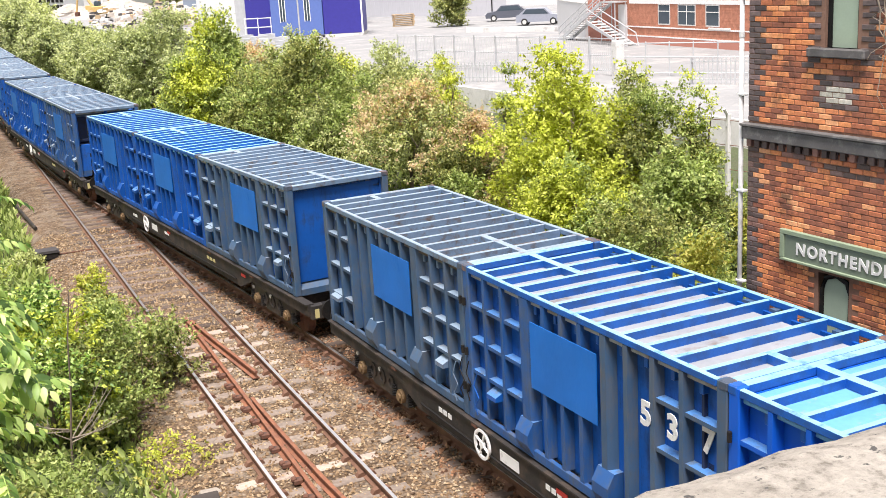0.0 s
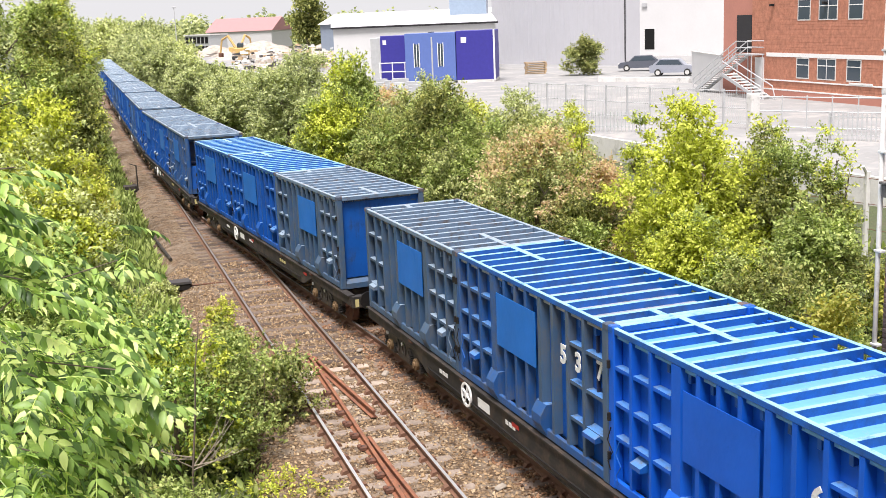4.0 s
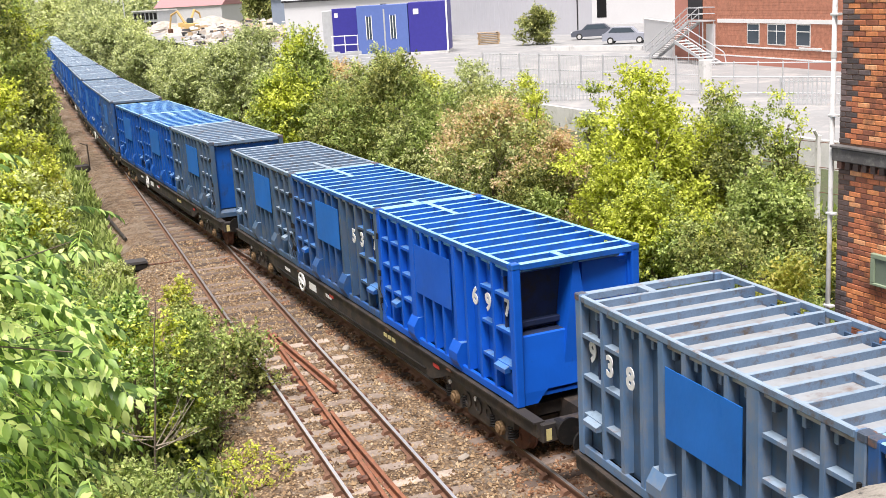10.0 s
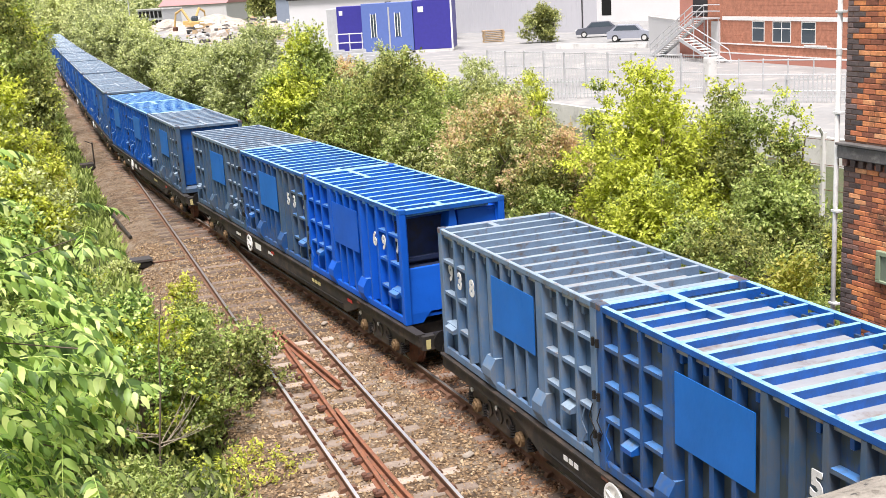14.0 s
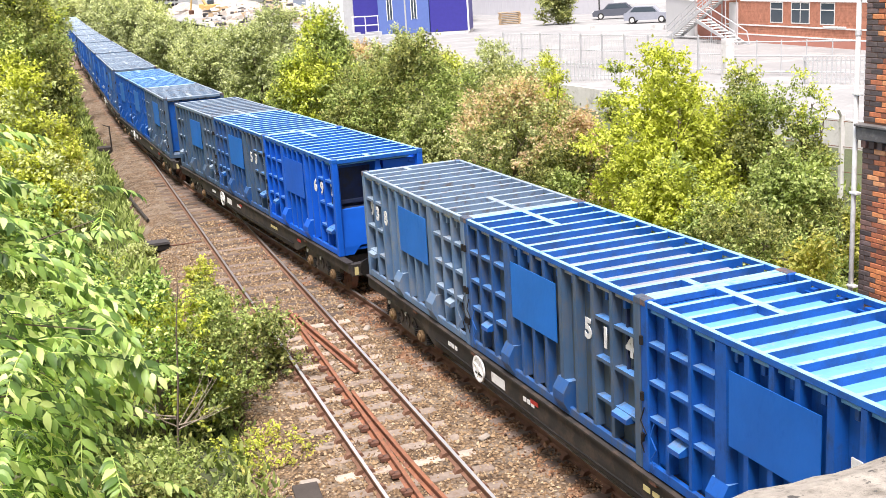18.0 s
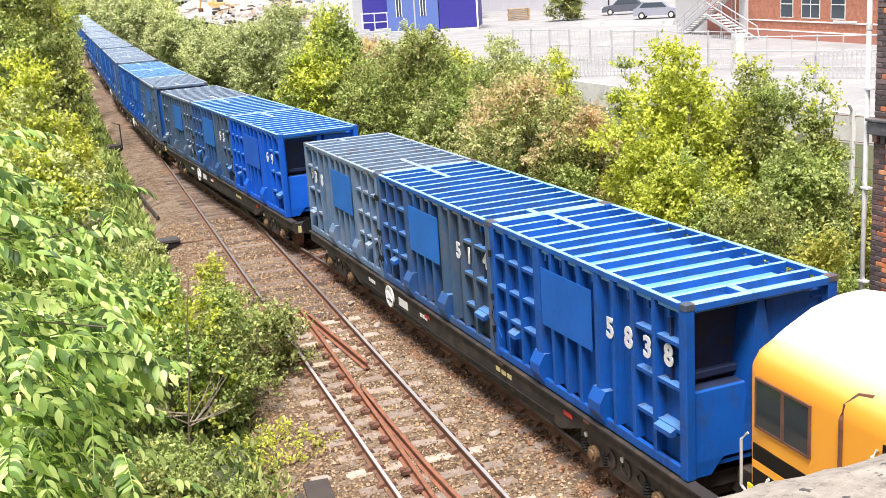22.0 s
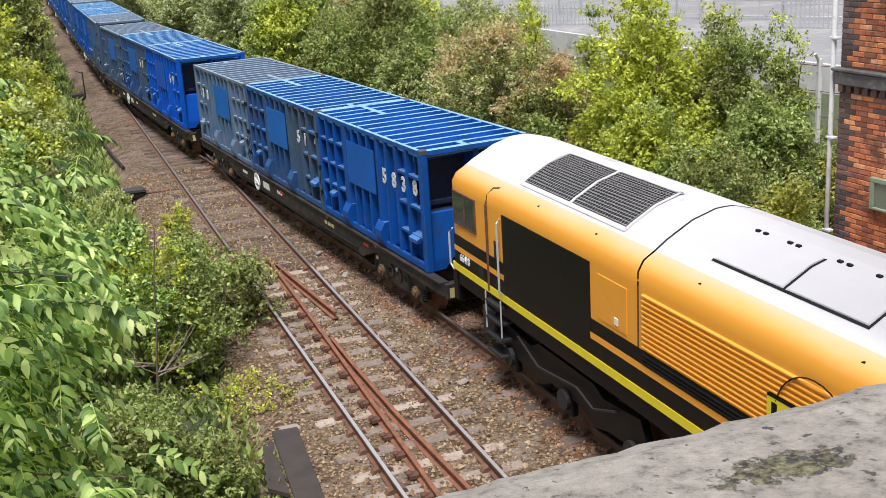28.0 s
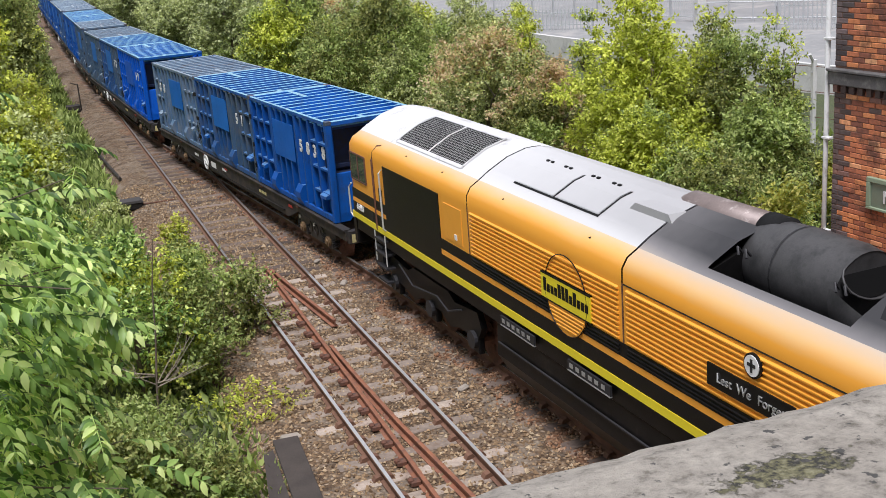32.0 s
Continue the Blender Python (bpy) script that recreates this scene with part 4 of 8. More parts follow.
def locomotive():
    t = thing("diesel_locomotive", "orange and black six-axle freight diesel locomotive with a pale roof", "locomotive")
    og, blk, yel, roofm = M["orange"], M["loco_black"], M["loco_yellow"], M["loco_roof"]
    E = 10.7
    Y = lambda u: E - u

    def up(q, k, dz):                # the cab nose leans in and down
        return [(x * k, z if z < 2.4 else 2.4 + (z - 2.4) * dz) for x, z in q]

    side = [(1.32, 1.72), (1.32, 2.4), (1.32, 3.14), (1.315, 3.34), (1.23, 3.48), (1.06, 3.58)]
    roof = [(1.06, 3.58), (0.88, 3.70), (0.5, 3.90), (0.14, 4.00), (0.0, 4.005), (-0.14, 4.00), (-0.5, 3.90), (-0.88, 3.70), (-1.06, 3.58)]
    us = [(0.0, 0.955, 0.86), (0.06, 0.975, 0.93), (0.22, 0.99, 0.975), (0.5, 1.0, 1.0), (1.68, 1.0, 1.0), (6.48, 1.0, 1.0)]
    for sx in (-1, 1):
        sp = [(sx * x, z) for x, z in side]
        part("side_shell", loft(Geo(), [ring(u, up(sp, k, dz)) for u, k, dz in us]), M["orange_pale_top"], t, smooth=True)
        part("side_shell", loft(Geo(), [ring(u, sp) for u in (6.52, 11.45)]), M["orange_pale_top"], t, smooth=True)
        part("side_shell", loft(Geo(), [ring(u, sp) for u in (11.49, 21.4)]), M["orange_faded"], t, "orange side bleached pale along its top edge", smooth=True)
        part("side_core", Geo().box(min(sx * 1.30, sx * 1.2), max(sx * 1.30, sx * 1.2), -E + 0.05, E - 1.1, 1.6, 3.2), blk, t)
    part("cab_roof", loft(Geo(), [ring(u, up(roof, k, dz)) for u, k, dz in us]), roofm, t, smooth=True)
    part("roof_section", loft(Geo(), [ring(u, roof) for u in (6.52, 11.45)]), M["loco_roof_grey"], t)
    W0, W1 = 12.85, 15.25             # the open well round the silencer
    for u0, u1 in ((11.49, W0), (W1, 21.4)):
        part("roof_section", loft(Geo(), [ring(u, roof) for u in (u0, u1)]), M["loco_roof_sooty"], t, "sooty grey roof section")
    for sx in (-1, 1):
        edge = [(sx * 1.06, 3.58), (sx * 0.96, 3.647), (sx * 0.95, 3.05)]
        part("well_side", loft(Geo(), [ring(u, edge) for u in (W0, W1)]), M["loco_roof_sooty"], t)
    core = [(-1.05, 3.1), (1.05, 3.1), (1.05, 3.55), (0.5, 3.75), (-0.5, 3.75), (-1.05, 3.55)]
    part("roof_core", Geo().prism(core, Y(W0), E - 1.15, "y"), blk, t)
    part("roof_core", Geo().prism(core, -E + 0.1, Y(W1), "y"), blk, t)
    # floor painted near-black for the shade in the well
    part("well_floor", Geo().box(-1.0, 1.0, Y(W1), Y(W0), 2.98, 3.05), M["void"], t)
    # cab ends
    for sy, nm in ((1, "cab_end"), (-1, "cab_end")):
        pr = up([(x, z) for x, z in side] + roof[1:-1] + [(-x, z) for x, z in side][::-1], 0.955, 0.86)
        part(nm, Geo().add([(x, sy * E, z) for x, z in pr], [tuple(range(len(pr)))]), og, t)
        part("windscreen", Geo().box(-1.0, 1.0, sy * (E + 0.004) - 0.003, sy * (E + 0.004) + 0.003, 2.25, 2.80), M["glass"], t)
        part("buffer_beam", Geo().box(-1.3, 1.3, sy * E - 0.12, sy * E + 0.12, 0.95, 1.62, 0.03), blk, t)
        for sx in (-1, 1):
            part("buffer", Geo().tube([(sx * 0.87, sy * E, 1.0), (sx * 0.87, sy * (E + 0.45), 1.0)], 0.12, 12).disc((sx * 0.87, sy * (E + 0.47), 1.0), "y", 0.24, 0.05, 18), blk, t)
            part("end_handrail", Geo().tube([(sx * 1.3, sy * (E + 0.02), 1.55), (sx * 1.34, sy * (E + 0.10), 1.65), (sx * 1.34, sy * (E + 0.10), 2.25), (sx * 1.3, sy * (E + 0.02), 2.35)], 0.02, 6), M["chrome"], t)
        part("coupling_hook", Geo().box(-0.1, 0.1, min(sy * E, sy * (E + 0.5)), max(sy * E, sy * (E + 0.5)), 0.85, 1.05, 0.03), blk, t)
    for sx in (-1, 1):
        o = lambda d: (min(sx * (1.32 + d), sx * 1.315), max(sx * (1.32 + d), sx * 1.315))
        part("yellow_band", Geo().box(*o(0.020), -E + 0.02, E - 0.02, 1.60, 1.735), yel, t, "bright yellow band along the bottom edge")
        # black band with an orange line in it
        part("black_band", Geo().box(*o(0.012), Y(21.3), Y(0.12), 1.737, 1.985), blk, t)
        part("orange_line", Geo().box(*o(0.014), Y(21.3), Y(0.12), 1.987, 2.085), og, t)
        part("black_band", Geo().box(*o(0.012), Y(21.3), Y(0.12), 2.087, 2.29), blk, t)
        part("black_door_panel", Geo().box(*o(0.016), Y(5.22), Y(2.28), 1.93, 3.13), blk, t, "large matt black door panel")
        # cab windows
        for u0, u1 in ((0.20, 0.66), (0.72, 1.14)):
            w = part("cab_window", Geo().box(*o(0.018), Y(u1), Y(u0), 2.54, 3.10), M["glass"], t)
            part("window_frame", Geo().box(*o(0.024), Y(u1) - 0.03, Y(u1), 2.51, 3.13).box(*o(0.024), Y(u0), Y(u0) + 0.03, 2.51, 3.13).box(*o(0.024), Y(u1), Y(u0), 3.10, 3.13).box(*o(0.024), Y(u1), Y(u0), 2.51, 2.54), M["rust"], w)
        part("door_pillar", Geo().tube([(sx * 1.335, Y(1.66), 1.64), (sx * 1.335, Y(1.66), 3.16), (sx * 1.30, Y(1.68), 3.32), (sx * 1.22, Y(1.80), 3.46), (sx * 1.20, Y(1.98), 3.49)], 0.026, 6), M["rust"], t, "dark red-brown rain gutter beside the door")
        for u in (2.2,):
            part("door_handrail", Geo().tube([(sx * 1.33, Y(u), 1.72), (sx * 1.39, Y(u), 1.78), (sx * 1.39, Y(u), 2.98), (sx * 1.33, Y(u), 3.04)], 0.02, 6), M["chrome"], t)
        part("door_grille", Geo().box(*o(0.014), Y(2.1), Y(1.92), 2.3, 2.6), M["soot"], t)
        for z in (0.55, 0.85, 1.15, 1.45):
            part("cab_step", Geo().box(sx * 1.28 - 0.12, sx * 1.28 + 0.12, Y(2.18), Y(1.60), z, z + 0.04), M["soot"], t)
        for u in (1.58, 2.2):
            part("step_rail", Geo().tube([(sx * 1.38, Y(u), 0.95), (sx * 1.38, Y(u), 1.62)], 0.014, 6), M["chrome"], t)
        # corrugated side: long ridges
        for u0, u1 in ((6.62, 11.38), (11.58, 18.6)):
            for k in range(11):
                z = 2.315 + 0.071 * k
                part("side_ridge", Geo().prism([(sx * 1.318, z), (sx * 1.352, z + 0.018), (sx * 1.352, z + 0.036), (sx * 1.318, z + 0.054)], Y(u1), Y(u0), "y"), og, t)
        for u0, u1 in ((11.58, 18.6), (6.62, 11.38)):
            for k, z in enumerate((2.11, 2.165, 2.22)):
                part("band_ridge", Geo().prism([(sx * 1.33, z), (sx * 1.35, z + 0.012), (sx * 1.35, z + 0.026), (sx * 1.33, z + 0.036)], Y(u1), Y(u0), "y"), blk, t)
        part("panel_door", Geo().box(*o(0.010), Y(6.22), Y(5.45), 2.36, 3.02, 0.004), og, t)
        part("latch", Geo().box(*o(0.02), Y(6.0), Y(5.9), 2.42, 2.52), M["white_paint"], t)
        part("cant_rib", Geo().tube([(sx * 1.30, Y(1.2), 3.21), (sx * 1.30, Y(11.4), 3.21)], 0.012, 5), og, t)
        part("cant_seam", Geo().tube([(sx * 1.318, Y(11.5), 3.13), (sx * 1.318, Y(21.2), 3.13)], 0.012, 5), blk, t)
        # emblem: an oval with a band across it, plain shapes
        oval = Geo()
        pts = [(sx * 1.358, Y(9.96) + 0.62 * math.cos(a), 2.53 + 0.62 * math.sin(a)) for a in np.linspace(0, 2 * math.pi, 33)]
        oval.tube(pts, 0.009, 5, cap=False)
        low_half = [(Y(9.96) + 0.62 * math.cos(a), 2.53 + 0.62 * math.sin(a)) for a in np.linspace(math.pi * 1.11, math.pi * 1.89, 18)]
        part("emblem_field", Geo().prism(low_half, min(sx * 1.340, sx * 1.353), max(sx * 1.340, sx * 1.353), "x"), og, t, "orange lower part of the oval")
        for z in (1.99, 2.05, 2.11, 2.17, 2.23):
            half = math.sqrt(0.62 ** 2 - (2.53 - z - 0.02) ** 2) - 0.04
            part("field_ridge", Geo().prism([(sx * 1.352, z), (sx * 1.366, z + 0.010), (sx * 1.366, z + 0.026), (sx * 1.352, z + 0.036)], Y(9.96) - half, Y(9.96) + half, "y"), og, t)
        part("emblem_ring", oval, blk, t, "black oval ring on the side")
        part("emblem_band", Geo().box(*o(0.044), Y(10.68), Y(9.22), 2.33, 2.72), yel, t, "yellow band across the oval")
        for z in (2.325, 2.725):
            part("band_edge", Geo().box(*o(0.046), Y(10.68), Y(9.22), z - 0.012, z + 0.012), blk, t)
        for k in range(12):
            u = 9.30 + k * 0.112
            part("letter_bar", Geo().box(*o(0.047), Y(u + 0.092), Y(u), 2.45, 2.66 if k in (0, 4, 5, 6, 8) else 2.58), blk, t)
        # dedication plate and round badge
        part("name_plate", Geo().box(*o(0.045), Y(14.92), Y(13.38), 2.43, 2.71), blk, t, "black plate with grey words")
        part("badge", Geo().disc((sx * 1.36, Y(14.22), 2.95), "x", 0.15, 0.03, 24), blk, t, "round badge with a dark rim")
        part("badge_centre", Geo().disc((sx * 1.37, Y(14.22), 2.95), "x", 0.125, 0.03, 24), M["white_paint"], t)
        part("badge_star", Geo().box(min(sx * 1.384, sx * 1.39), max(sx * 1.384, sx * 1.39), Y(14.22) - 0.02, Y(14.22) + 0.02, 2.87, 3.03).box(min(sx * 1.384, sx * 1.39), max(sx * 1.384, sx * 1.39), Y(14.22) - 0.07, Y(14.22) + 0.07, 2.94, 2.98), M["soot"], t)
        rot = ((0, 0, -1), (-1, 0, 0), (0, 1, 0)) if sx < 0 else ((0, 0, 1), (1, 0, 0), (0, 1, 0))
        lm = lambda x, y, z: Matrix(((*rot[0], x), (*rot[1], y), (*rot[2], z), (0, 0, 0, 1)))
        for word, k in (("Lest", -0.46), ("We", -0.10), ("Forget", 0.37)):
            letters("plate_word", word, 0.17, M["grille"], t, lm(sx * 1.372, Y(14.17 + k * (1 if sx < 0 else -1)), 2.57), "grey word on a black plate")
        letters("fleet_number", "66413", 0.18, M["white_paint"], t, lm(sx * 1.345, Y(0.62), 1.90), "white painted number", bold=0.008)
        part("shed_plate", Geo().box(*o(0.016), Y(1.42), Y(1.24), 1.78, 1.94), M["soot"], t)
        # silver stencilled plates under the band
        for u in (7.65, 9.92):
            part("tank_plate", Geo().box(*o(0.03), Y(u + 1.2), Y(u), 1.37, 1.53), M["soot"], t)
            part("plate_edge", Geo().box(*o(0.036), Y(u + 1.2), Y(u), 1.355, 1.375), M["grille"], t)
            for k in range(6):
                part("plate_bar", Geo().box(*o(0.034), Y(u + 0.16 + k * 0.18), Y(u + 0.06 + k * 0.18), 1.42, 1.49), M["grille"], t)
    part("underframe", Geo().box(-1.28, 1.28, -E + 0.1, E - 0.1, 1.28, 1.60, 0.02), blk, t)
    part("fuel_tank", Geo().prism([(-1.25, 1.27), (-1.28, 0.7), (-1.1, 0.38), (1.1, 0.38), (1.28, 0.7), (1.25, 1.27)], -3.4, 3.4, "y"), blk, t, "black angular fuel tank")
    part("tank_rib", Geo().tube([(-1.29, -3.3, 0.95), (-1.29, 3.3, 0.95)], 0.02, 5), M["soot"], t)
    part("air_box", Geo().box(-1.3, -1.0, 8.95, 9.5, 0.75, 1.25, 0.03), M["soot"], t)
    # roof: intake grille let into the curve of the roof
    rx = [q[0] for q in roof][::-1]
    rz = [q[1] for q in roof][::-1]
    rzf = lambda v: float(np.interp(v, rx, rz))

    def patch_on_roof(name, u0, u1, v0, v1, up_, mat, label="", n=8, key=None):
        vs = sorted([v0, v1] + [q for q in rx if v0 < q < v1])
        return part(name, loft(Geo(), [[(v, Y(u), rzf(v) + up_) for v in vs] for u in (u0, u1)]), mat, t, label)

    # a black sheet on the roof paints the shade below the bars
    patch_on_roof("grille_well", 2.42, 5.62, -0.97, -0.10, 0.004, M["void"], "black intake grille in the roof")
    for k in range(42):
        u = 2.46 + k * 0.0755
        patch_on_roof("grille_bar", u, u + 0.012, -0.96, -0.11, 0.014, M["grille"])
    for k in range(17):
        v = -0.94 + k * 0.0508
        patch_on_roof("grille_rib", 2.43, 5.61, v, v + 0.009, 0.018, M["grille"], n=2)
    patch_on_roof("grille_spine", 3.98, 4.05, -0.97, -0.10, 0.022, roofm)
    for u in (2.37, 5.61):
        patch_on_roof("grille_edge", u, u + 0.06, -1.01, -0.06, 0.02, roofm)
    for v in (-1.02, -0.11):
        patch_on_roof("grille_edge", 2.38, 5.66, v, v + 0.06, 0.02, roofm, n=3)
    # roof hatches drawn by dark gaps, lifting eyes, seams
    for u0, u1 in ((7.50, 8.80), (8.84, 10.14)):
        patch_on_roof("hatch_gap", u0, u1, -0.90, -0.865, 0.005, M["void"], n=2)
        patch_on_roof("hatch_gap", u1, u1 + 0.04, -0.90, -0.30, 0.005, M["void"])
        patch_on_roof("roof_hatch", u0 + 0.02, u1 - 0.01, -0.86, -0.30, 0.012, M["loco_roof_grey"])
    for u in (7.55, 7.7, 8.15, 8.3, 9.0, 9.15, 9.6, 9.75):
        part("lifting_eye", Geo().box(-0.28, -0.23, Y(u) - 0.04, Y(u) + 0.04, 3.94, 3.99, 0.01), blk, t)
    for u in (6.50, 11.47):
        part("roof_seam", loft(Geo(), [ring(u - 0.012, [(x * 1.004, z + 0.006) for x, z in roof]), ring(u + 0.012, [(x * 1.004, z + 0.006) for x, z in roof])]), M["soot"], t)
        for sx in (-1, 1):
            part("side_seam", Geo().box(min(sx * 1.318, sx * 1.327), max(sx * 1.318, sx * 1.327), Y(u) - 0.012, Y(u) + 0.012, 2.3, 3.14), M["rust"], t)
    for u in (3.4, 5.2, 7.7, 10.45):
        part("roof_bolt", Geo().disc((-1.19, Y(u), 3.49), "x", 0.025, 0.03, 8), blk, t)
    # exhaust, silencer and cooler hoods
    part("vent_wedge", Geo().prism([(Y(10.4), 3.74), (Y(11.65), 3.74), (Y(11.50), 3.96), (Y(10.70), 3.96)], -0.60, -0.32, "x"), M["loco_roof_grey"], t)
    part("exhaust_pipe", Geo().tube([(0.08, Y(10.85), 3.70), (0.08, Y(11.15), 3.86), (0.08, Y(12.75), 3.88)], 0.245, 20), M["pipe"], t, "heat-tinted exhaust pipe", smooth=True)
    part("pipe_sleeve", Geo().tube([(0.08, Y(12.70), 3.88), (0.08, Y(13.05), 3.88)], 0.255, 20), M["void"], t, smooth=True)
    # the silencer: a domed drum lying in the well, its outlet turned back and up
    prof_d = [(12.55, 0.26), (12.62, 0.38), (12.76, 0.46), (13.0, 0.51), (13.4, 0.53), (14.2, 0.53), (14.46, 0.49)]
    drum = [[(0.02 + r * math.cos(a), Y(u), 3.58 + r * math.sin(a)) for a in np.linspace(0, 2 * math.pi, 29)] for u, r in prof_d]
    dr = part("silencer", loft(Geo(), drum), M["drum"], t, "big sooty silencer drum", smooth=True)
    part("silencer_band", loft(Geo(), [[(0.02 + 0.537 * math.cos(a), Y(u), 3.58 + 0.537 * math.sin(a)) for a in np.linspace(0, 2 * math.pi, 29)] for u in (13.40, 13.43)]), M["soot"], dr)
    part("drum_end", Geo().disc((0.02, Y(14.44), 3.58), "y", 0.49, 0.02, 24), M["drum"], dr)
    oval_ = lambda k, u, tilt: [(-0.02 + 0.35 * k * math.cos(a), Y(u) - tilt * math.sin(a), 3.80 + 0.20 * k * math.sin(a)) for a in np.linspace(0, 2 * math.pi, 25)]
    part("outlet", loft(Geo(), [oval_(1.03, 14.2, 0), oval_(1.05, 14.52, -0.14)]), M["drum"], dr, smooth=True)
    # a flat disc painted black in place of an open hole
    part("outlet_mouth", Geo().add(oval_(0.98, 14.49, -0.13)[:-1], [tuple(range(24))]), M["mouth"], dr, "black open outlet")
    part("outlet_lip", Geo().tube(oval_(1.05, 14.52, -0.14), 0.016, 5, cap=False), M["drum"], dr, smooth=True)
    part("drum_skirt", loft(Geo(), [[(0.02 + r * math.cos(a), Y(u), z + r * math.sin(a)) for a in np.linspace(math.pi * 0.9, math.pi * 2.1, 15)] for u, r, z in ((14.4, 0.53, 3.56), (14.8, 0.60, 3.46), (15.1, 0.62, 3.38))]), M["drum"], dr, smooth=True)
    for u in (12.95, 13.1, 14.6, 14.75):
        part("lift_lug", Geo().tube([(-0.52, Y(u), 3.78), (-0.62, Y(u + 0.03), 3.88), (-0.66, Y(u + 0.10), 3.80)], 0.016, 5), M["soot"], t)
    part("cooler_hood", Geo().prism([(-0.8, 3.7), (-0.7, 3.9), (0.8, 3.96), (0.9, 3.7)], Y(19.70), Y(15.45), "y"), M["soot"], t)
    # bogies
    for y0 in (-6.6, 6.6):
        g = Geo()
        for sx in (-1, 1):
            X = (sx * 1.12 - 0.06, sx * 1.12 + 0.06)
            g.prism([(-2.35, 0.85), (-2.2, 1.12), (-1.2, 1.02), (-0.9, 1.15), (0.9, 1.15), (1.2, 1.02), (2.2, 1.12), (2.35, 0.85), (2.2, 0.62), (1.3, 0.55), (0.9, 0.45), (0.5, 0.62), (-0.5, 0.62), (-0.9, 0.45), (-1.3, 0.55), (-2.2, 0.62)], *X, axis="x")
            for dy in (-2.0, 0, 2.0):
                g.box(*X, dy - 0.2, dy + 0.2, 0.3, 0.72, 0.02)
        g.box(-1.0, 1.0, -0.4, 0.4, 0.6, 1.1)
        b_ = part("bogie", g, blk, t, m=pose(0, y0, 0))
        for dy in (-2.0, 0.0, 2.0):
            w = part("wheelset", lambda: wheelset(0.53), M["rust"], b_, key="loco_wheels", m=pose(0, dy, 0.53))
            WHEELS.append((w, (0, dy, 0.53), 0.53))
            for sx in (-1, 1):
                part("axle_box", lambda: Geo().disc((sx * 1.2, 0, 0), "x", 0.17, 0.1, 14), M["soot"], b_, key=("labox", sx), m=pose(0, dy, 0.55))
        for sx in (-1, 1):
            part("brake_pipe", Geo().tube([(sx * 1.22, -1.6, 1.0), (sx * 1.25, -1.0, 0.8), (sx * 1.25, -0.5, 0.95), (sx * 1.25, 0.8, 0.8), (sx * 1.22, 1.6, 1.05)], 0.022, 5), M["soot"], b_)
    MOVERS.append((t, -20.87, 6.6, Matrix()))
    return t


def sooty_roof(name="soot_stained_roof_paint", y0=0.6, y1=-2.2, stops=((0.55, 0.48, 0.41), (0.20, 0.19, 0.19), (0.035, 0.034, 0.036))):
    """Pale roof paint that soot darkens towards the exhaust."""
    m, nt, b = mat_base(name, 0.5)
    sep = nt.nodes.new("ShaderNodeSeparateXYZ")
    nt.links.new(nt.nodes.new("ShaderNodeTexCoord").outputs["Object"], sep.inputs[0])
    along = N(nt, "MapRange")
    along.inputs[1].default_value, along.inputs[2].default_value = y0, y1
    nt.links.new(sep.outputs[1], along.inputs[0])
    inner = N(nt, "MapRange")
    inner.inputs[1].default_value, inner.inputs[2].default_value = 3.55, 3.74
    nt.links.new(sep.outputs[2], inner.inputs[0])
    f = mixc(nt, 0.55, along.outputs[0], inner.outputs[0])
    f = mixc(nt, 0.12, f, noise_fac(nt, 2.0, 4))
    c = ramp(nt, f, [(0.1, stops[0]), (0.55, stops[1]), (0.9, stops[2])])
    nt.links.new(c, b.inputs["Base Color"])
    return m


def faded_orange(name="bleached_orange_paint", z0=3.22, stops=((0.72, 0.44, 0.17), (0.52, 0.44, 0.36))):
    """Orange paint, paler along the roof edge; exhaust and rain bleached the sooty section."""
    m, nt, b = mat_base(name, 0.38)
    sep = nt.nodes.new("ShaderNodeSeparateXYZ")
    nt.links.new(nt.nodes.new("ShaderNodeTexCoord").outputs["Object"], sep.inputs[0])
    hgt = N(nt, "MapRange")
    hgt.inputs[1].default_value, hgt.inputs[2].default_value = z0, 3.58
    nt.links.new(sep.outputs[2], hgt.inputs[0])
    f = mixc(nt, 0.3, hgt.outputs[0], noise_fac(nt, 1.4, 5, 0.65, (1, 0.5, 2)))
    c = ramp(nt, f, [(0.30, (0.86, 0.37, 0.038)), (0.6, stops[0]), (0.9, stops[1])])
    nt.links.new(c, b.inputs["Base Color"])
    return m


M["orange_faded"] = faded_orange()
# cab and middle sides: orange that turns paler towards the roof edge
M["orange_pale_top"] = faded_orange("chalky_orange_paint", 3.28, ((0.82, 0.44, 0.12), (0.66, 0.50, 0.34)))
M["loco_roof_sooty"] = sooty_roof()
M["loco_roof_grey"] = sooty_roof("dust_greyed_roof_paint", 4.2, -0.6, ((0.64, 0.635, 0.63), (0.56, 0.555, 0.55), (0.40, 0.395, 0.395)))
build_train()
locomotive()


# ---------------------------------------------------------------- ground
def smooth(a, b_, x):
    t = min(1.0, max(0.0, (x - a) / (b_ - a)))
    return t * t * (3 - 2 * t)


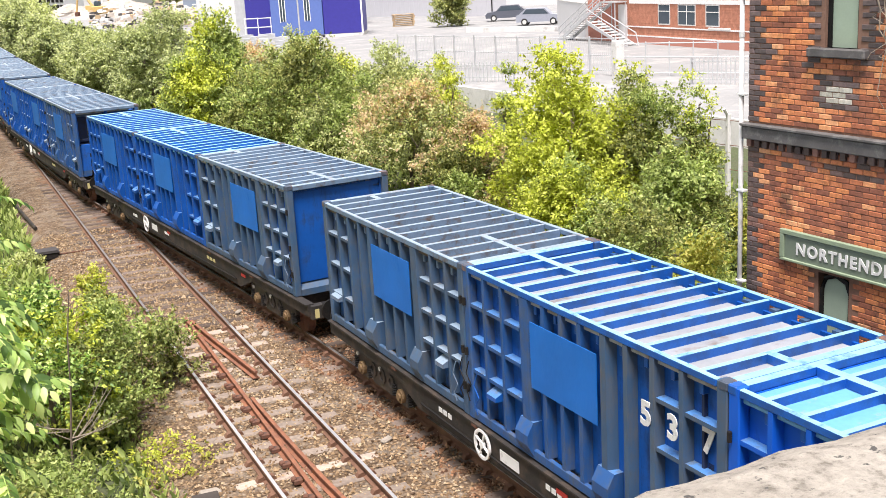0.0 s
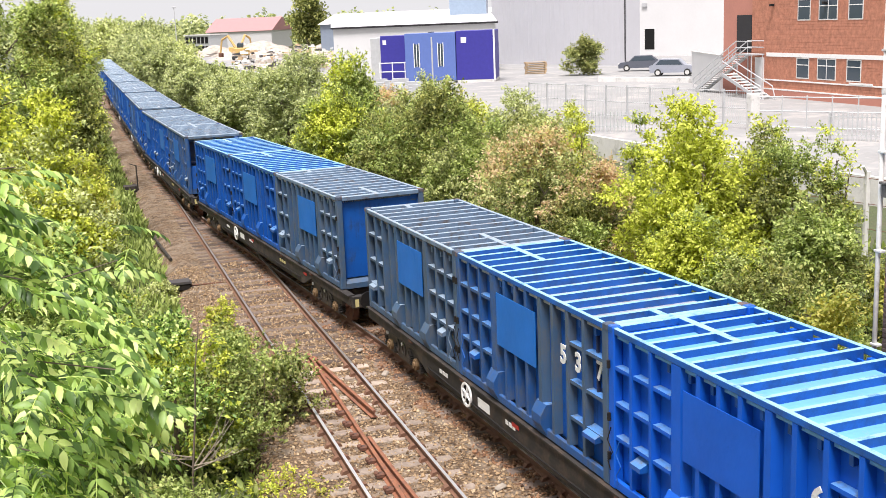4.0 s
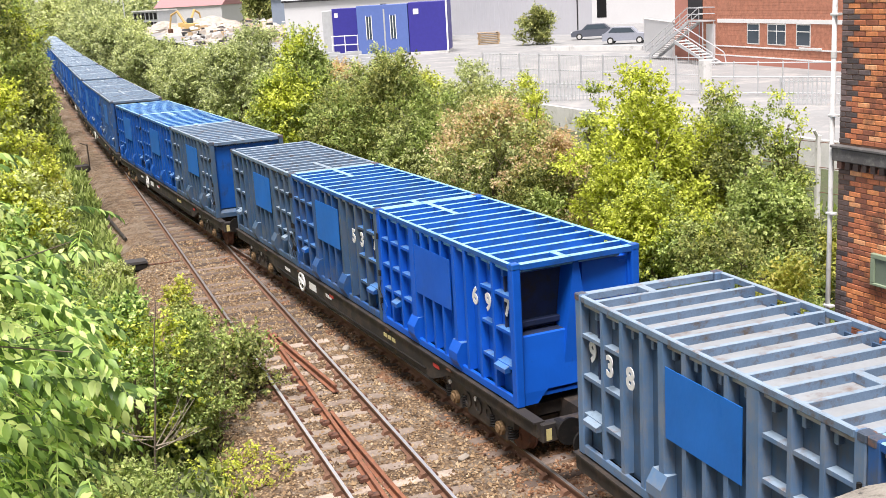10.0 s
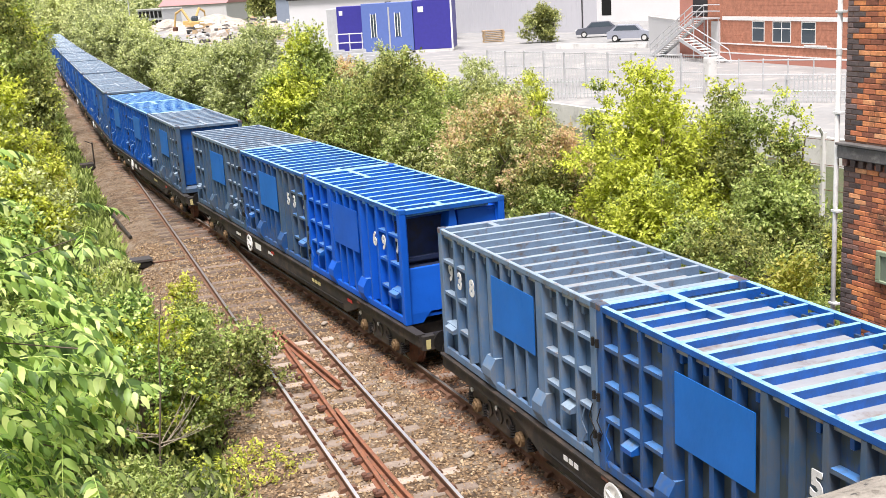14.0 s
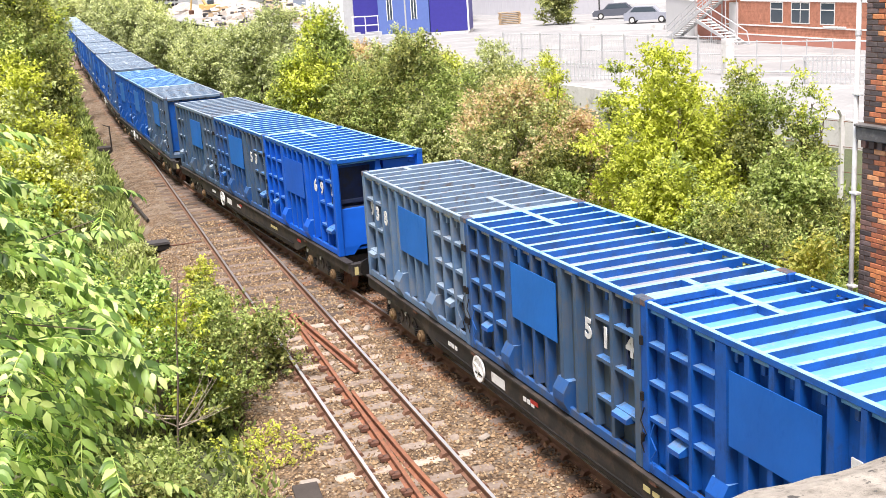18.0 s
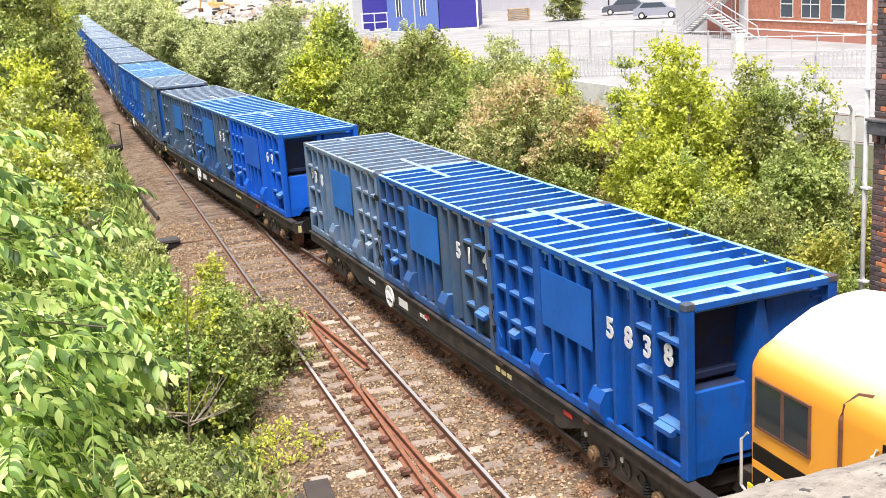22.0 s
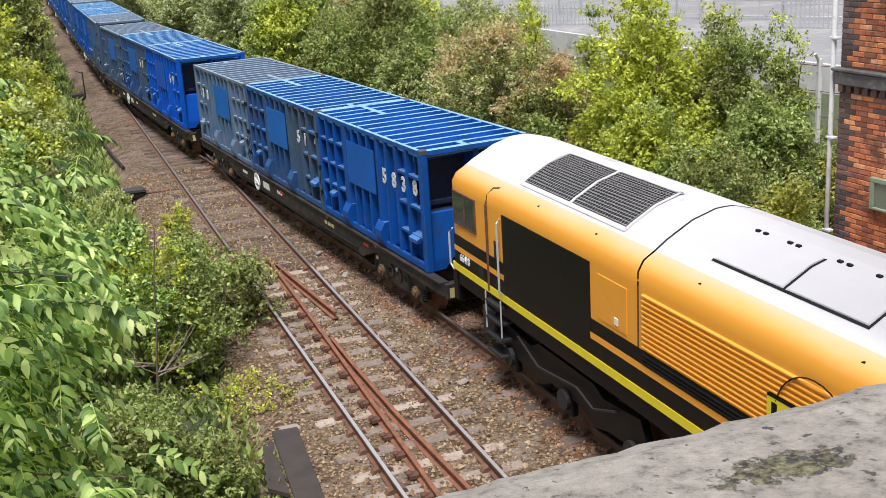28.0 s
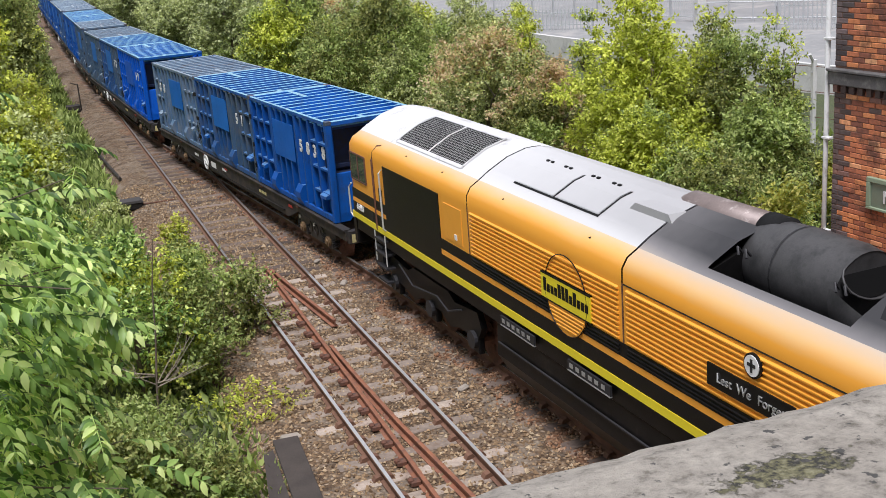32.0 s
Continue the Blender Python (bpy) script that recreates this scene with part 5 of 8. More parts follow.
def ground_z(x, y):
    """Rail tops lie at 0; a weedy bank on the near side, rough ground up to the yard beyond."""
    left = min(line_a(y), line_b(y)) - 2.6
    right = max(line_a(y), line_b(y)) + 2.6
    z = -0.42
    if x < left:
        z += 1.5 * smooth(0, 5, left - x) + 1.3 * smooth(4, 14, left - x)
    if x > right:
        z += 0.35 * smooth(0, 6, x - right)
    if 20 < y < 330:
        edge = yard_edge(y)
        z += (0.85 - z) * smooth(edge + 0.4, edge + 1.2, x)
    z += 0.10 * noise.noise(Vector((x * 0.35, y * 0.35, 0))) * smooth(0.0, 1.0, max(left - x, x - right, 0))
    return z


def yard_edge(y):
    return float(np.interp(y, [10, 22, 36.6, 51.3, 62, 100, 330], [34.5, 32.0, 29.9, 28.1, 27.4, 27.0, 24.0]))


def grid_mesh(name, xs, ys, zf, mat, smooth_shade=True):
    v = [(x, y, zf(x, y)) for y in ys for x in xs]
    n = len(xs)
    f = [(j * n + i, j * n + i + 1, (j + 1) * n + i + 1, (j + 1) * n + i) for j in range(len(ys) - 1) for i in range(n - 1)]
    me = bpy.data.meshes.new(name)
    me.from_pydata(v, [], f)
    me.materials.append(mat)
    if smooth_shade:
        me.shade_smooth()
    return new(name, me)


def spread(lo, hi, fine_lo, fine_hi, step, grow=1.35):
    xs = list(np.arange(fine_lo, fine_hi + 1e-6, step))
    d = step
    while xs[-1] < hi:
        d *= grow
        xs.append(min(hi, xs[-1] + d))
    d = step
    while xs[0] > lo:
        d *= grow
        xs.insert(0, max(lo, xs[0] - d))
    return xs


tagged(grid_mesh("ground", spread(-2500, 2800, -8, 40, 0.5), spread(-900, 4200, -4, 100, 0.8), ground_z, M["earth"]), "weedy earth and rough grass beside the railway", "ground", kind="structure")


def bed_z(x, y):
    a, b_ = line_a(y), line_b(y)
    lo, hi = min(a, b_) - 1.9, max(a, b_) + 1.9
    edge = smooth(0, 0.9, lo - x) + smooth(0, 0.9, x - hi)
    n = noise.noise(Vector((x * 11, y * 11, 0))) * 0.016 + noise.noise(Vector((x * 2.6, y * 2.6, 4))) * 0.022
    return -0.178 + n - 0.30 * edge


def iron_dust(me):
    """Brake dust has reddened the ballast along the train's line, with a ragged edge."""
    for q in me.polygons:
        x, y, _ = q.center
        d = abs(x - line_b(y)) + 0.45 * noise.noise(Vector((x * 1.3, y * 1.3, 9)))
        q.material_index = 1 if d < 1.35 else 0


def ballast_bed():
    ys = list(np.arange(-12, 6, 0.5)) + list(np.arange(6, 34, 0.09)) + list(np.arange(34, 62, 0.25)) + list(np.arange(62, 330, 1.0))
    nx = 90
    v, f = [], []
    for y in ys:
        a, b_ = line_a(y), line_b(y)
        lo, hi = min(a, b_) - 2.9, max(a, b_) + 2.9
        for i in range(nx):
            x = lo + (hi - lo) * i / (nx - 1)
            v.append((x, y, bed_z(x, y)))
    for j in range(len(ys) - 1):
        for i in range(nx - 1):
            f.append((j * nx + i, j * nx + i + 1, (j + 1) * nx + i + 1, (j + 1) * nx + i))
    me = bpy.data.meshes.new("ballast_bed")
    me.from_pydata(v, [], f)
    me.materials.append(M["ballast"])
    me.materials.append(M["ballast_rusty"])
    iron_dust(me)
    tagged(new("ballast_bed", me), "brown stone ballast bed under the rails", "ballast", kind="structure")


ballast_bed()


def scatter_stones():
    """Loose broken stones, each a small lump."""
    rng = np.random.default_rng(3)
    base = np.array([(1, 0, 0), (-1, 0, 0), (0, 1, 0), (0, -1, 0), (0, 0, 1), (0, 0, -1)], float)
    tri = [(0, 2, 4), (2, 1, 4), (1, 3, 4), (3, 0, 4), (2, 0, 5), (1, 2, 5), (3, 1, 5), (0, 3, 5)]
    V, F = [], []
    n = 36000
    for k in range(n):
        y = 9 + 30 * rng.random() ** 1.6
        a, b_ = line_a(y), line_b(y)
        x = a - 2.4 + (b_ - a + 3.6) * rng.random()
        s = (0.018 + 0.022 * rng.random() ** 2) * (1.5 if rng.random() < 0.03 else 1)
        q = base * (s * (0.7 + 0.6 * rng.random(3))) + rng.normal(0, s * 0.18, (6, 3))
        th = rng.random() * 6.28
        c, s_ = math.cos(th), math.sin(th)
        q = q @ np.array([(c, -s_, 0), (s_, c, 0), (0, 0, 1)])
        q += (x, y, bed_z(x, y) + s * 0.35)
        o = len(V)
        V += q.tolist()
        F += [(o + i, o + j, o + m) for i, j, m in tri]
    me = bpy.data.meshes.new("ballast_stones")
    me.from_pydata(V, [], F)
    me.materials.append(M["stones"])
    me.materials.append(M["stones_rusty"])
    iron_dust(me)
    tagged(new("ballast_stones", me), "loose brown and grey broken stones between the rails", "stones", kind="stuff")


scatter_stones()


# ---------------------------------------------------------------- track
def sweep(path, prof):
    """A closed (x, z) profile along a path of (x, y) points."""
    n = len(prof)
    v, f = [], []
    for i, (x, y) in enumerate(path):
        a, b_ = path[max(i - 1, 0)], path[min(i + 1, len(path) - 1)]
        d = Vector((b_[0] - a[0], b_[1] - a[1])).normalized()
        for u, z in prof:
            v.append((x + d.y * u, y - d.x * u, z))
    for i in range(len(path) - 1):
        for k in range(n):
            f.append((i * n + k, i * n + (k + 1) % n, (i + 1) * n + (k + 1) % n, (i + 1) * n + k))
    f += [tuple(range(n))[::-1], tuple(range((len(path) - 1) * n, len(path) * n))]
    return Geo().add(v, f)


RAIL = [(-0.07, -0.159), (0.07, -0.159), (0.07, -0.148), (0.012, -0.128), (0.012, -0.045), (0.035, -0.036), (0.035, -0.006), (0.028, 0.0), (-0.028, 0.0), (-0.035, -0.006), (-0.035, -0.036), (-0.012, -0.045), (-0.012, -0.128), (-0.07, -0.148)]
HEAD = [(-0.030, -0.003), (0.030, -0.003), (0.027, 0.0035), (-0.027, 0.0035)]


def track(name, label, fn, y0, y1, heads, sl0, sl1, sleeper_m):
    t = thing(name, label, "railway track", kind="structure")
    ys = np.arange(y0, y1, 1.0)
    for off, hm in heads:
        path = [(fn(y) + off, y) for y in ys]
        r = part("rail", sweep(path, RAIL), M["rail_side"], t)
        cut = 25 if hm is M["steel_bright"] else 999
        part("rail_head", sweep([q for q in path if q[1] <= cut], HEAD), hm, r, "worn running surface")
        if cut < 999:
            part("rail_head", sweep([q for q in path if q[1] >= cut], HEAD), M["steel_dull"], r, "rusting running surface")
    rng = random.Random(5)
    me = None
    y = sl0
    k = 0
    while y < sl1:
        d = (fn(y + 0.5) - fn(y - 0.5))
        part("sleeper", lambda: Geo().box(-1.25, 1.25, -0.125, 0.125, -0.30, -0.158, 0.02), sleeper_m, t, key="sleeper" + sleeper_m.name, m=pose(fn(y) + rng.uniform(-0.04, 0.04), y, rng.uniform(-0.008, 0.004), 0, 0, -math.degrees(math.atan(d)) + rng.uniform(-0.8, 0.8)))
        if y < 45:
            for off, _ in heads:
                for sx in (-1, 1):
                    part("rail_chair", lambda: Geo().prism([(-0.09, -0.158), (0.09, -0.158), (0.05, -0.09), (-0.03, -0.07)], -0.06, 0.06, "y"), M["rail_side"], t, key="chair", m=pose(fn(y) + off + sx * 0.085, y, 0, 0, 0, 0 if sx > 0 else 180))
        y += 0.70
        k += 1
    return t


M["sleeper_b"] = per_piece("oily_brown_sleeper", [(0, (0.06, 0.042, 0.032)), (0.6, (0.12, 0.085, 0.065)), (1, (0.22, 0.17, 0.14))], 0.9, 9.0, 0.5)
track("railway_line_near", "empty track with bright rails and weathered sleepers", line_a, -8, 58, ((-0.752, M["steel_bright"]), (0.752, M["steel_bright"])), 7.0, 25.5, M["sleeper"])
track("railway_line_train", "track with dull brown rails under the train", line_b, -50, 330, ((-0.752, M["steel_dull"]), (0.752, M["steel_dull"])), 6.0, 130.0, M["sleeper_b"])
far_a = thing("far_sleepers", "brown sleepers of the empty track towards the junction", "sleepers", kind="structure")
yy_ = 25.9
while yy_ < 50:
    part("sleeper", None, None, far_a, key="sleeper" + M["sleeper_b"].name, m=pose(line_a(yy_), yy_, 0))
    yy_ += 0.7


def old_rails():
    """Rusty check rails laid between the running rails, drawn together at their far end, and a loose length."""
    for lab, pts in (("rusty old rail lying between the running rails", [(4.66, 26.3), (4.64, 24), (4.61, 22), (4.57, 19.5), (4.50, 16), (4.42, 12.5), (4.33, 9)]),
                     ("rusty check rail running beside another one", [(4.68, 20.2), (4.69, 18.6), (4.75, 16.2), (4.90, 13.5), (5.05, 11), (5.15, 9)]),
                     ("short loose length of orange rusty rail", [(4.72, 25.9), (4.86, 24.2), (5.12, 21.5)])):
        t = thing("old_rail", lab, "rail", "old rails in the track")
        lift = 0.0 if "loose" not in lab else 0.03
        prof = [(u, z - 0.005 + lift) for u, z in RAIL]
        fine = []
        for a, b_ in zip(pts, pts[1:]):
            for k in range(4):
                fine.append((a[0] + (b_[0] - a[0]) * k / 4, a[1] + (b_[1] - a[1]) * k / 4))
        fine.append(pts[-1])
        part("rail_bar", sweep(fine, prof), M["rust_orange"], t)
        if "beside" not in lab and "loose" not in lab:
            y = 9.4
            while y < 24:
                x = np.interp(y, [q[1] for q in pts[::-1]], [q[0] for q in pts[::-1]])
                part("chair", lambda: Geo().box(-0.12, 0.05, -0.07, 0.07, -0.17, -0.07, 0.02).box(-0.15, -0.06, -0.05, 0.05, -0.12, -0.035, 0.02), M["rust"], t, "lumpy cast-iron rail chair", key="old_chair", m=pose(float(x) - 0.06, y, 0))
                y += 0.70


old_rails()


def trackside():
    t = thing("trough_lid", "dark flat cable trough lids beside the track", "trough lid")
    part("lid", Geo().box(-0.02, 0.40, -2.1, 1.15, -0.03, 0.03, 0.01), M["lid_slab"], t)
    part("lid", Geo().prism([(-0.34, -0.6), (-0.05, -0.9), (-0.05, 0.95), (-0.22, 0.85)], -0.12, -0.05, "z"), M["lid_slab"], t)
    t.matrix_basis = pose(2.66, 15.55, -0.10, 0, 0, -4)
    # point machine
    t = thing("point_machine", "black point machine half hidden by weeds", "point machine")
    part("case", Geo().box(-0.35, 0.35, -0.25, 0.25, 0.0, 0.22, 0.03), M["black_steel"], t)
    part("lid", Geo().prism([(-0.38, 0.22), (0.38, 0.22), (0.30, 0.30), (-0.30, 0.30)], -0.27, 0.27, "y"), M["soot_slab"], t)
    part("rod", Geo().tube([(0.3, 0, 0.1), (1.4, 0.1, 0.08)], 0.025, 6), M["rust"], t)
    t.matrix_basis = pose(2.35, 35.9, -0.25)
    t = thing("ground_post", "thin dark signal post with a small box at its foot", "post")
    part("pole", Geo().tube([(0, 0, 0), (0, 0, 1.4)], 0.035, 8), M["wagon_grime"], t)
    part("arm", Geo().tube([(0, 0, 1.35), (-0.35, 0, 1.5)], 0.025, 6), M["wagon_grime"], t)
    part("box", Geo().box(-0.75, -0.05, -0.3, 0.3, 0, 0.35, 0.03), M["wagon_grime"], t)
    t.matrix_basis = pose(2.25, 60.5, -0.3)
    t = thing("scrap_rail", "dark scrap rail lying in the cess", "rail")
    part("bar", Geo().tube([(2.42, 40.6, -0.16), (2.2, 44.0, -0.14), (2.05, 47.0, -0.15)], 0.06, 6), M["wagon_grime"], t)
    rng = random.Random(8)
    for x, y, s in ((3.05, 16.8, 0.17), (6.3, 17.2, 0.11), (6.1, 24.3, 0.12), (6.0, 26.4, 0.1)):
        g = Geo()
        g.box(-s, s, -s * 0.6, s * 0.6, -0.03, 0.05, 0.03)
        part_ = part("pale_stone", g, M["stone_pale"], None)
        part_.matrix_basis = pose(x, y, -0.15, rng.uniform(-8, 8), rng.uniform(-8, 8), rng.uniform(0, 90))
        tagged(part_, "pale flat stone lying on the ballast", "stone", "pale stones")


M["stone_pale"] = plain("dusty_pale_stone", (0.30, 0.26, 0.215), 0.9, vary=0.25, scale=6, world=True)
M["lid_slab"] = plain("dark_brown_slab", (0.050, 0.040, 0.034), 0.9, vary=0.3, world=True)
M["soot_slab"] = plain("dark_rubber_slab", (0.055, 0.05, 0.05), 0.8, vary=0.3, world=True)
trackside()


# ---------------------------------------------------------------- bridge under the camera
def bridge():
    t = thing("parapet", "old pale concrete parapet coping with dark lichen", "parapet", kind="structure")
    prof = [(0.22, -0.16), (0.22, -0.015), (0.25, 0.0), (0.34, 0.004), (0.48, 0.004), (0.64, 0.002), (0.73, -0.003), (0.765, -0.016), (0.776, -0.05), (0.776, -0.16)]
    v, f = [], []
    xs = spread(-14, 24, -0.2, 2.6, 0.022, 1.3)
    for x in xs:
        for y, z in prof:
            w = noise.noise(Vector((x * 7, y * 7, 3)))
            w2 = noise.noise(Vector((x * 30, y * 30, z * 30)))
            v.append((x, y + (0.006 * w + 0.004 * w2 if y > 0.6 else 0), 7.488 + z + 0.004 * w + 0.003 * w2))
    n = len(prof)
    for i in range(len(xs) - 1):
        for k in range(n - 1):
            f.append((i * n + k, i * n + k + 1, (i + 1) * n + k + 1, (i + 1) * n + k))
    f += [tuple(range(n)), tuple(range((len(xs) - 1) * n, len(xs) * n))]
    part("coping", Geo().add(v, f), M["coping"], t)
    part("parapet_wall", Geo().box(-14, 24, 0.27, 0.72, 6.31, 7.335), M["mortar"], t)
    d = thing("bridge_deck", "road bridge deck the camera stands on", "bridge", kind="structure")
    part("deck", Geo().box(-14, 24, -9.5, 0.69, 5.6, 6.3), M["asphalt"], d)
    part("abutment", Geo().box(-14, 0.6, -9.5, 0.5, -0.6, 5.6), M["mortar"], d)
    part("abutment", Geo().box(13.2, 24, -9.5, 0.5, -0.6, 5.6), M["mortar"], d)
    part("far_parapet", Geo().box(-14, 24, -9.5, -9.1, 6.3, 7.4), M["concrete"], d)


bridge()


# ---------------------------------------------------------------- signal box
def signal_box():
    t = thing("signal_box", "red and dark brick railway building with a green name board", "building")
    yaw = 3.5
    t.matrix_basis = pose(10.72, 12.93, 0, 0, 0, yaw)
    # local: wall face in the plane x = 0, running from y = 0 back to y = -8
    WL, WD, Z0, Z1 = 8.0, 3.8, -0.5, 9.4
    bt = 0.012
    win = (-1.96, -1.41, 6.60, 8.2)
    low = (-1.99, -1.42, 1.6, 3.50)
    body = Geo()

    def wall_rect(y0, y1, z0, z1):
        body.box(bt, 0.3, y0, y1, z0, z1)
    wall_rect(-WL, win[0], Z0, Z1)
    wall_rect(win[1], 0, Z0, Z1)
    wall_rect(win[0], win[1], Z0, low[2])
    wall_rect(win[0], win[1], low[3], win[2])
    wall_rect(win[0], win[1], win[3], Z1)
    part("wall", body, M["mortar"], t)
    part("end_wall", Geo().box(0.301, WD, -0.3, -0.012, Z0, Z1), M["far_brick"], t)
    part("end_wall", Geo().box(0.301, WD, -WL, -WL + 0.3, Z0, Z1), M["far_brick"], t)
    part("back_wall", Geo().box(WD, WD + 0.3, -WL, -0.012, Z0, Z1), M["far_brick"], t)
    part("roof", Geo().prism([(-0.4, Z1), (WD + 0.7, Z1), (WD / 2 + 0.15, Z1 + 1.6)], -WL - 0.4, 0.4, "y"), M["soot_slab"], t)
    # string course
    part("string_course", Geo().box(-0.09, 0.05, -WL, 0.05, 5.24, 5.43, 0.015), M["stone_band"], t, "sooty projecting stone band")
    part("string_lip", Geo().box(-0.12, 0.05, -WL, 0.06, 5.431, 5.47, 0.008), M["stone_band"], t)
    k = 0
    y = -0.02
    while y > -3.4:
        part("dentil", lambda: Geo().box(-0.05, 0.02, -0.09, 0.0, 5.13, 5.238, 0.006), M["brick_blue"], t, key="dentil", m=pose(0, y, 0))
        y -= 0.16
        k += 1
    # upper window
    w = part("window_frame", Geo().box(0.06, 0.14, win[0], win[0] + 0.05, win[2], win[3]).box(0.06, 0.14, win[1] - 0.05, win[1], win[2], win[3]).box(0.06, 0.14, win[0] + 0.05, win[1] - 0.05, win[3] - 0.05, win[3]), M["black_steel"], t)
    part("board", Geo().box(0.10, 0.13, win[0] + 0.05, win[1] - 0.05, win[2], win[3] - 0.05), M["green_board"], w, "pale green boarded pane")
    part("window_sill", Geo().box(-0.09, 0.12, win[0] - 0.20, win[1] + 0.24, win[2] - 0.12, win[2] + 0.0, 0.015), M["stone_band"], t, "dark stone sill")
    # lower arched window
    lw = part("window_board", Geo().prism([(low[0] + 0.05, low[2]), (low[1] - 0.05, low[2]), (low[1] - 0.05, 3.25), (low[1] - 0.11, 3.40), (-1.705, 3.46), (low[0] + 0.11, 3.40), (low[0] + 0.05, 3.25)], 0.06, 0.09, "x"), M["green_board"], t, "pale green arched board")
    part("window_frame", Geo().tube([(0.05, low[0] + 0.03, low[2]), (0.05, low[0] + 0.03, 3.26), (0.05, low[0] + 0.1, 3.43), (0.05, -1.705, 3.50), (0.05, low[1] - 0.1, 3.43), (0.05, low[1] - 0.03, 3.26), (0.05, low[1] - 0.03, low[2])], 0.035, 6), M["black_steel"], lw)
    # name board
    s = thing("name_board", "green enamel station name board with white letters", "sign")
    s.matrix_basis = t.matrix_basis.copy()
    part("board", Geo().box(-0.05, -0.012, -3.3, -0.78, 3.60, 4.0), M["sign_green"], s)
    part("frame", Geo().box(-0.075, -0.010, -3.3, -0.74, 3.95, 4.02, 0.008), M["green_paint"], s)
    part("frame", Geo().box(-0.075, -0.010, -3.3, -0.74, 3.56, 3.60, 0.008), M["green_paint"], s)
    part("frame", Geo().box(-0.075, -0.010, -0.82, -0.74, 3.60, 3.95, 0.008), M["green_paint"], s)
    m = Matrix(((0, 0, -1, -0.056), (-1, 0, 0, -1.87), (0, 1, 0, 3.765), (0, 0, 0, 1)))
    letters("letters", "NORTHENDE", 0.235, M["pvc"], s, m, "off-white capital letters", bold=0.008, spacing=1.24)
    # downpipe
    p_ = thing("downpipe", "off-white plastic downpipe on the building's corner", "pipe")
    p_.matrix_basis = t.matrix_basis.copy()
    part("pipe", Geo().tube([(-0.04, 0.10, Z0), (-0.04, 0.10, Z1)], 0.036, 14), M["pvc"], p_, smooth=True)
    for z in (3.05, 4.45, 5.88, 7.3):
        part("bracket", Geo().box(-0.085, 0.01, 0.0, 0.15, z - 0.018, z + 0.018, 0.006), M["pvc"], p_)
    for z in (2.1, 6.7):
        part("collar", Geo().tube([(-0.04, 0.10, z), (-0.04, 0.10, z + 0.08)], 0.043, 14), M["pvc"], p_)
    # bare climbing stems
    c = thing("bare_climber", "dry pale stems hanging on the brick wall", "plant")
    c.matrix_basis = t.matrix_basis.copy()
    rng = random.Random(11)
    for k in range(9):
        y, z = -2.35 - 0.09 * k, 7.6
        pts = [(-0.05, y, z)]
        for i in range(7):
            y -= rng.uniform(-0.03, 0.12)
            z -= rng.uniform(0.14, 0.34)
            pts.append((-0.04 - rng.uniform(0, 0.16), y, z))
        part("stem", Geo().tube(pts, 0.012, 5, 0.004), M["twig"], c)
        for i in (2, 4):
            q = pts[i]
            part("twig", Geo().tube([q, (q[0] - 0.05, q[1] + rng.uniform(-0.2, 0.2), q[2] - 0.12), (q[0] - 0.08, q[1] + rng.uniform(-0.3, 0.3), q[2] - 0.2)], 0.006, 4, 0.003), M["twig"], c)
    # bricks, course by course
    L, H, J = 0.215, 0.065, 0.010
    rest = {"brick": Geo(), "brick_blue": Geo(), "brick_white": Geo()}
    count = 0
    row = 0
    z = 1.9
    while z < 8.4:
        y = -(0.1125 if row % 2 else 0.0)
        first = row % 2
        col = 0
        while y > -4.2:
            ln = L
            if first and col == 0:
                y, ln = 0.0, 0.1025
            y1, y0 = y, y - ln
            inwin = y1 > win[0] - 0.01 and y0 < win[1] + 0.01 and win[2] - 0.13 < z + H and z < win[3]
            inlow = y1 > low[0] and y0 < low[1] and z < low[3] and z + H > low[2]
            band = z + H > 5.235 and z < 5.47
            if not (inwin or inlow or band):
                quoin = 0.34 if (row // 3) % 2 else 0.23
                kind = "brick"
                if y0 > -quoin - 0.06:
                    kind = "brick_blue"
                if abs((y0 + y1) / 2 + 1.70) < 0.56 and z > 6.4 and abs((y0 + y1) / 2 + 1.70) > 0.26:
                    kind = "brick_blue"
                if -1.95 < (y0 + y1) / 2 < -1.28 and 5.74 < z < 6.2:
                    kind = "brick_blue"
                    if -1.86 < (y0 + y1) / 2 < -1.42 and 5.84 < z < 6.07:
                        kind = "brick_white"
                if z > 6.2 and noise.noise(Vector((y * 0.9, z * 1.3, 7))) > 0.18:
                    kind = "brick_blue"
                if 4.85 < z < 5.23 and rng.random() < 0.45:
                    kind = "brick_blue"
                dx = rng.uniform(-0.003, 0.004)
                if count < 290 and -2.6 < y0 and (3.9 < z < 5.2):
                    part("brick", lambda: Geo().box(-0.0, 0.02, -ln, 0, 0, H, 0.006), M[kind], t, key=("brick", round(ln, 3), kind), m=pose(dx, y1, z))
                    count += 1
                else:
                    rest[kind].box(dx, 0.02, y0, y1, z, z + H, 0.006)
            y -= ln + J
            col += 1
        z += H + J
        row += 1
    for kind, g in rest.items():
        if g.v:
            nm = {"brick": "red_brickwork", "brick_blue": "dark_brickwork", "brick_white": "white_brickwork"}[kind]
            me = g.mesh(nm, M[kind + "_isl"])
            ob = new(nm, me)
            ob.parent = t
            tagged(ob, kind="stuff")


M["brick_isl"] = per_piece("signal_box_brick_courses", [(0, (0.236, 0.090, 0.057)), (0.5, (0.496, 0.168, 0.078)), (0.86, (0.708, 0.269, 0.103)), (1, (0.779, 0.392, 0.196))], 0.85, 14.0, 0.4, False, stain=(0.062, 0.034, 0.028))
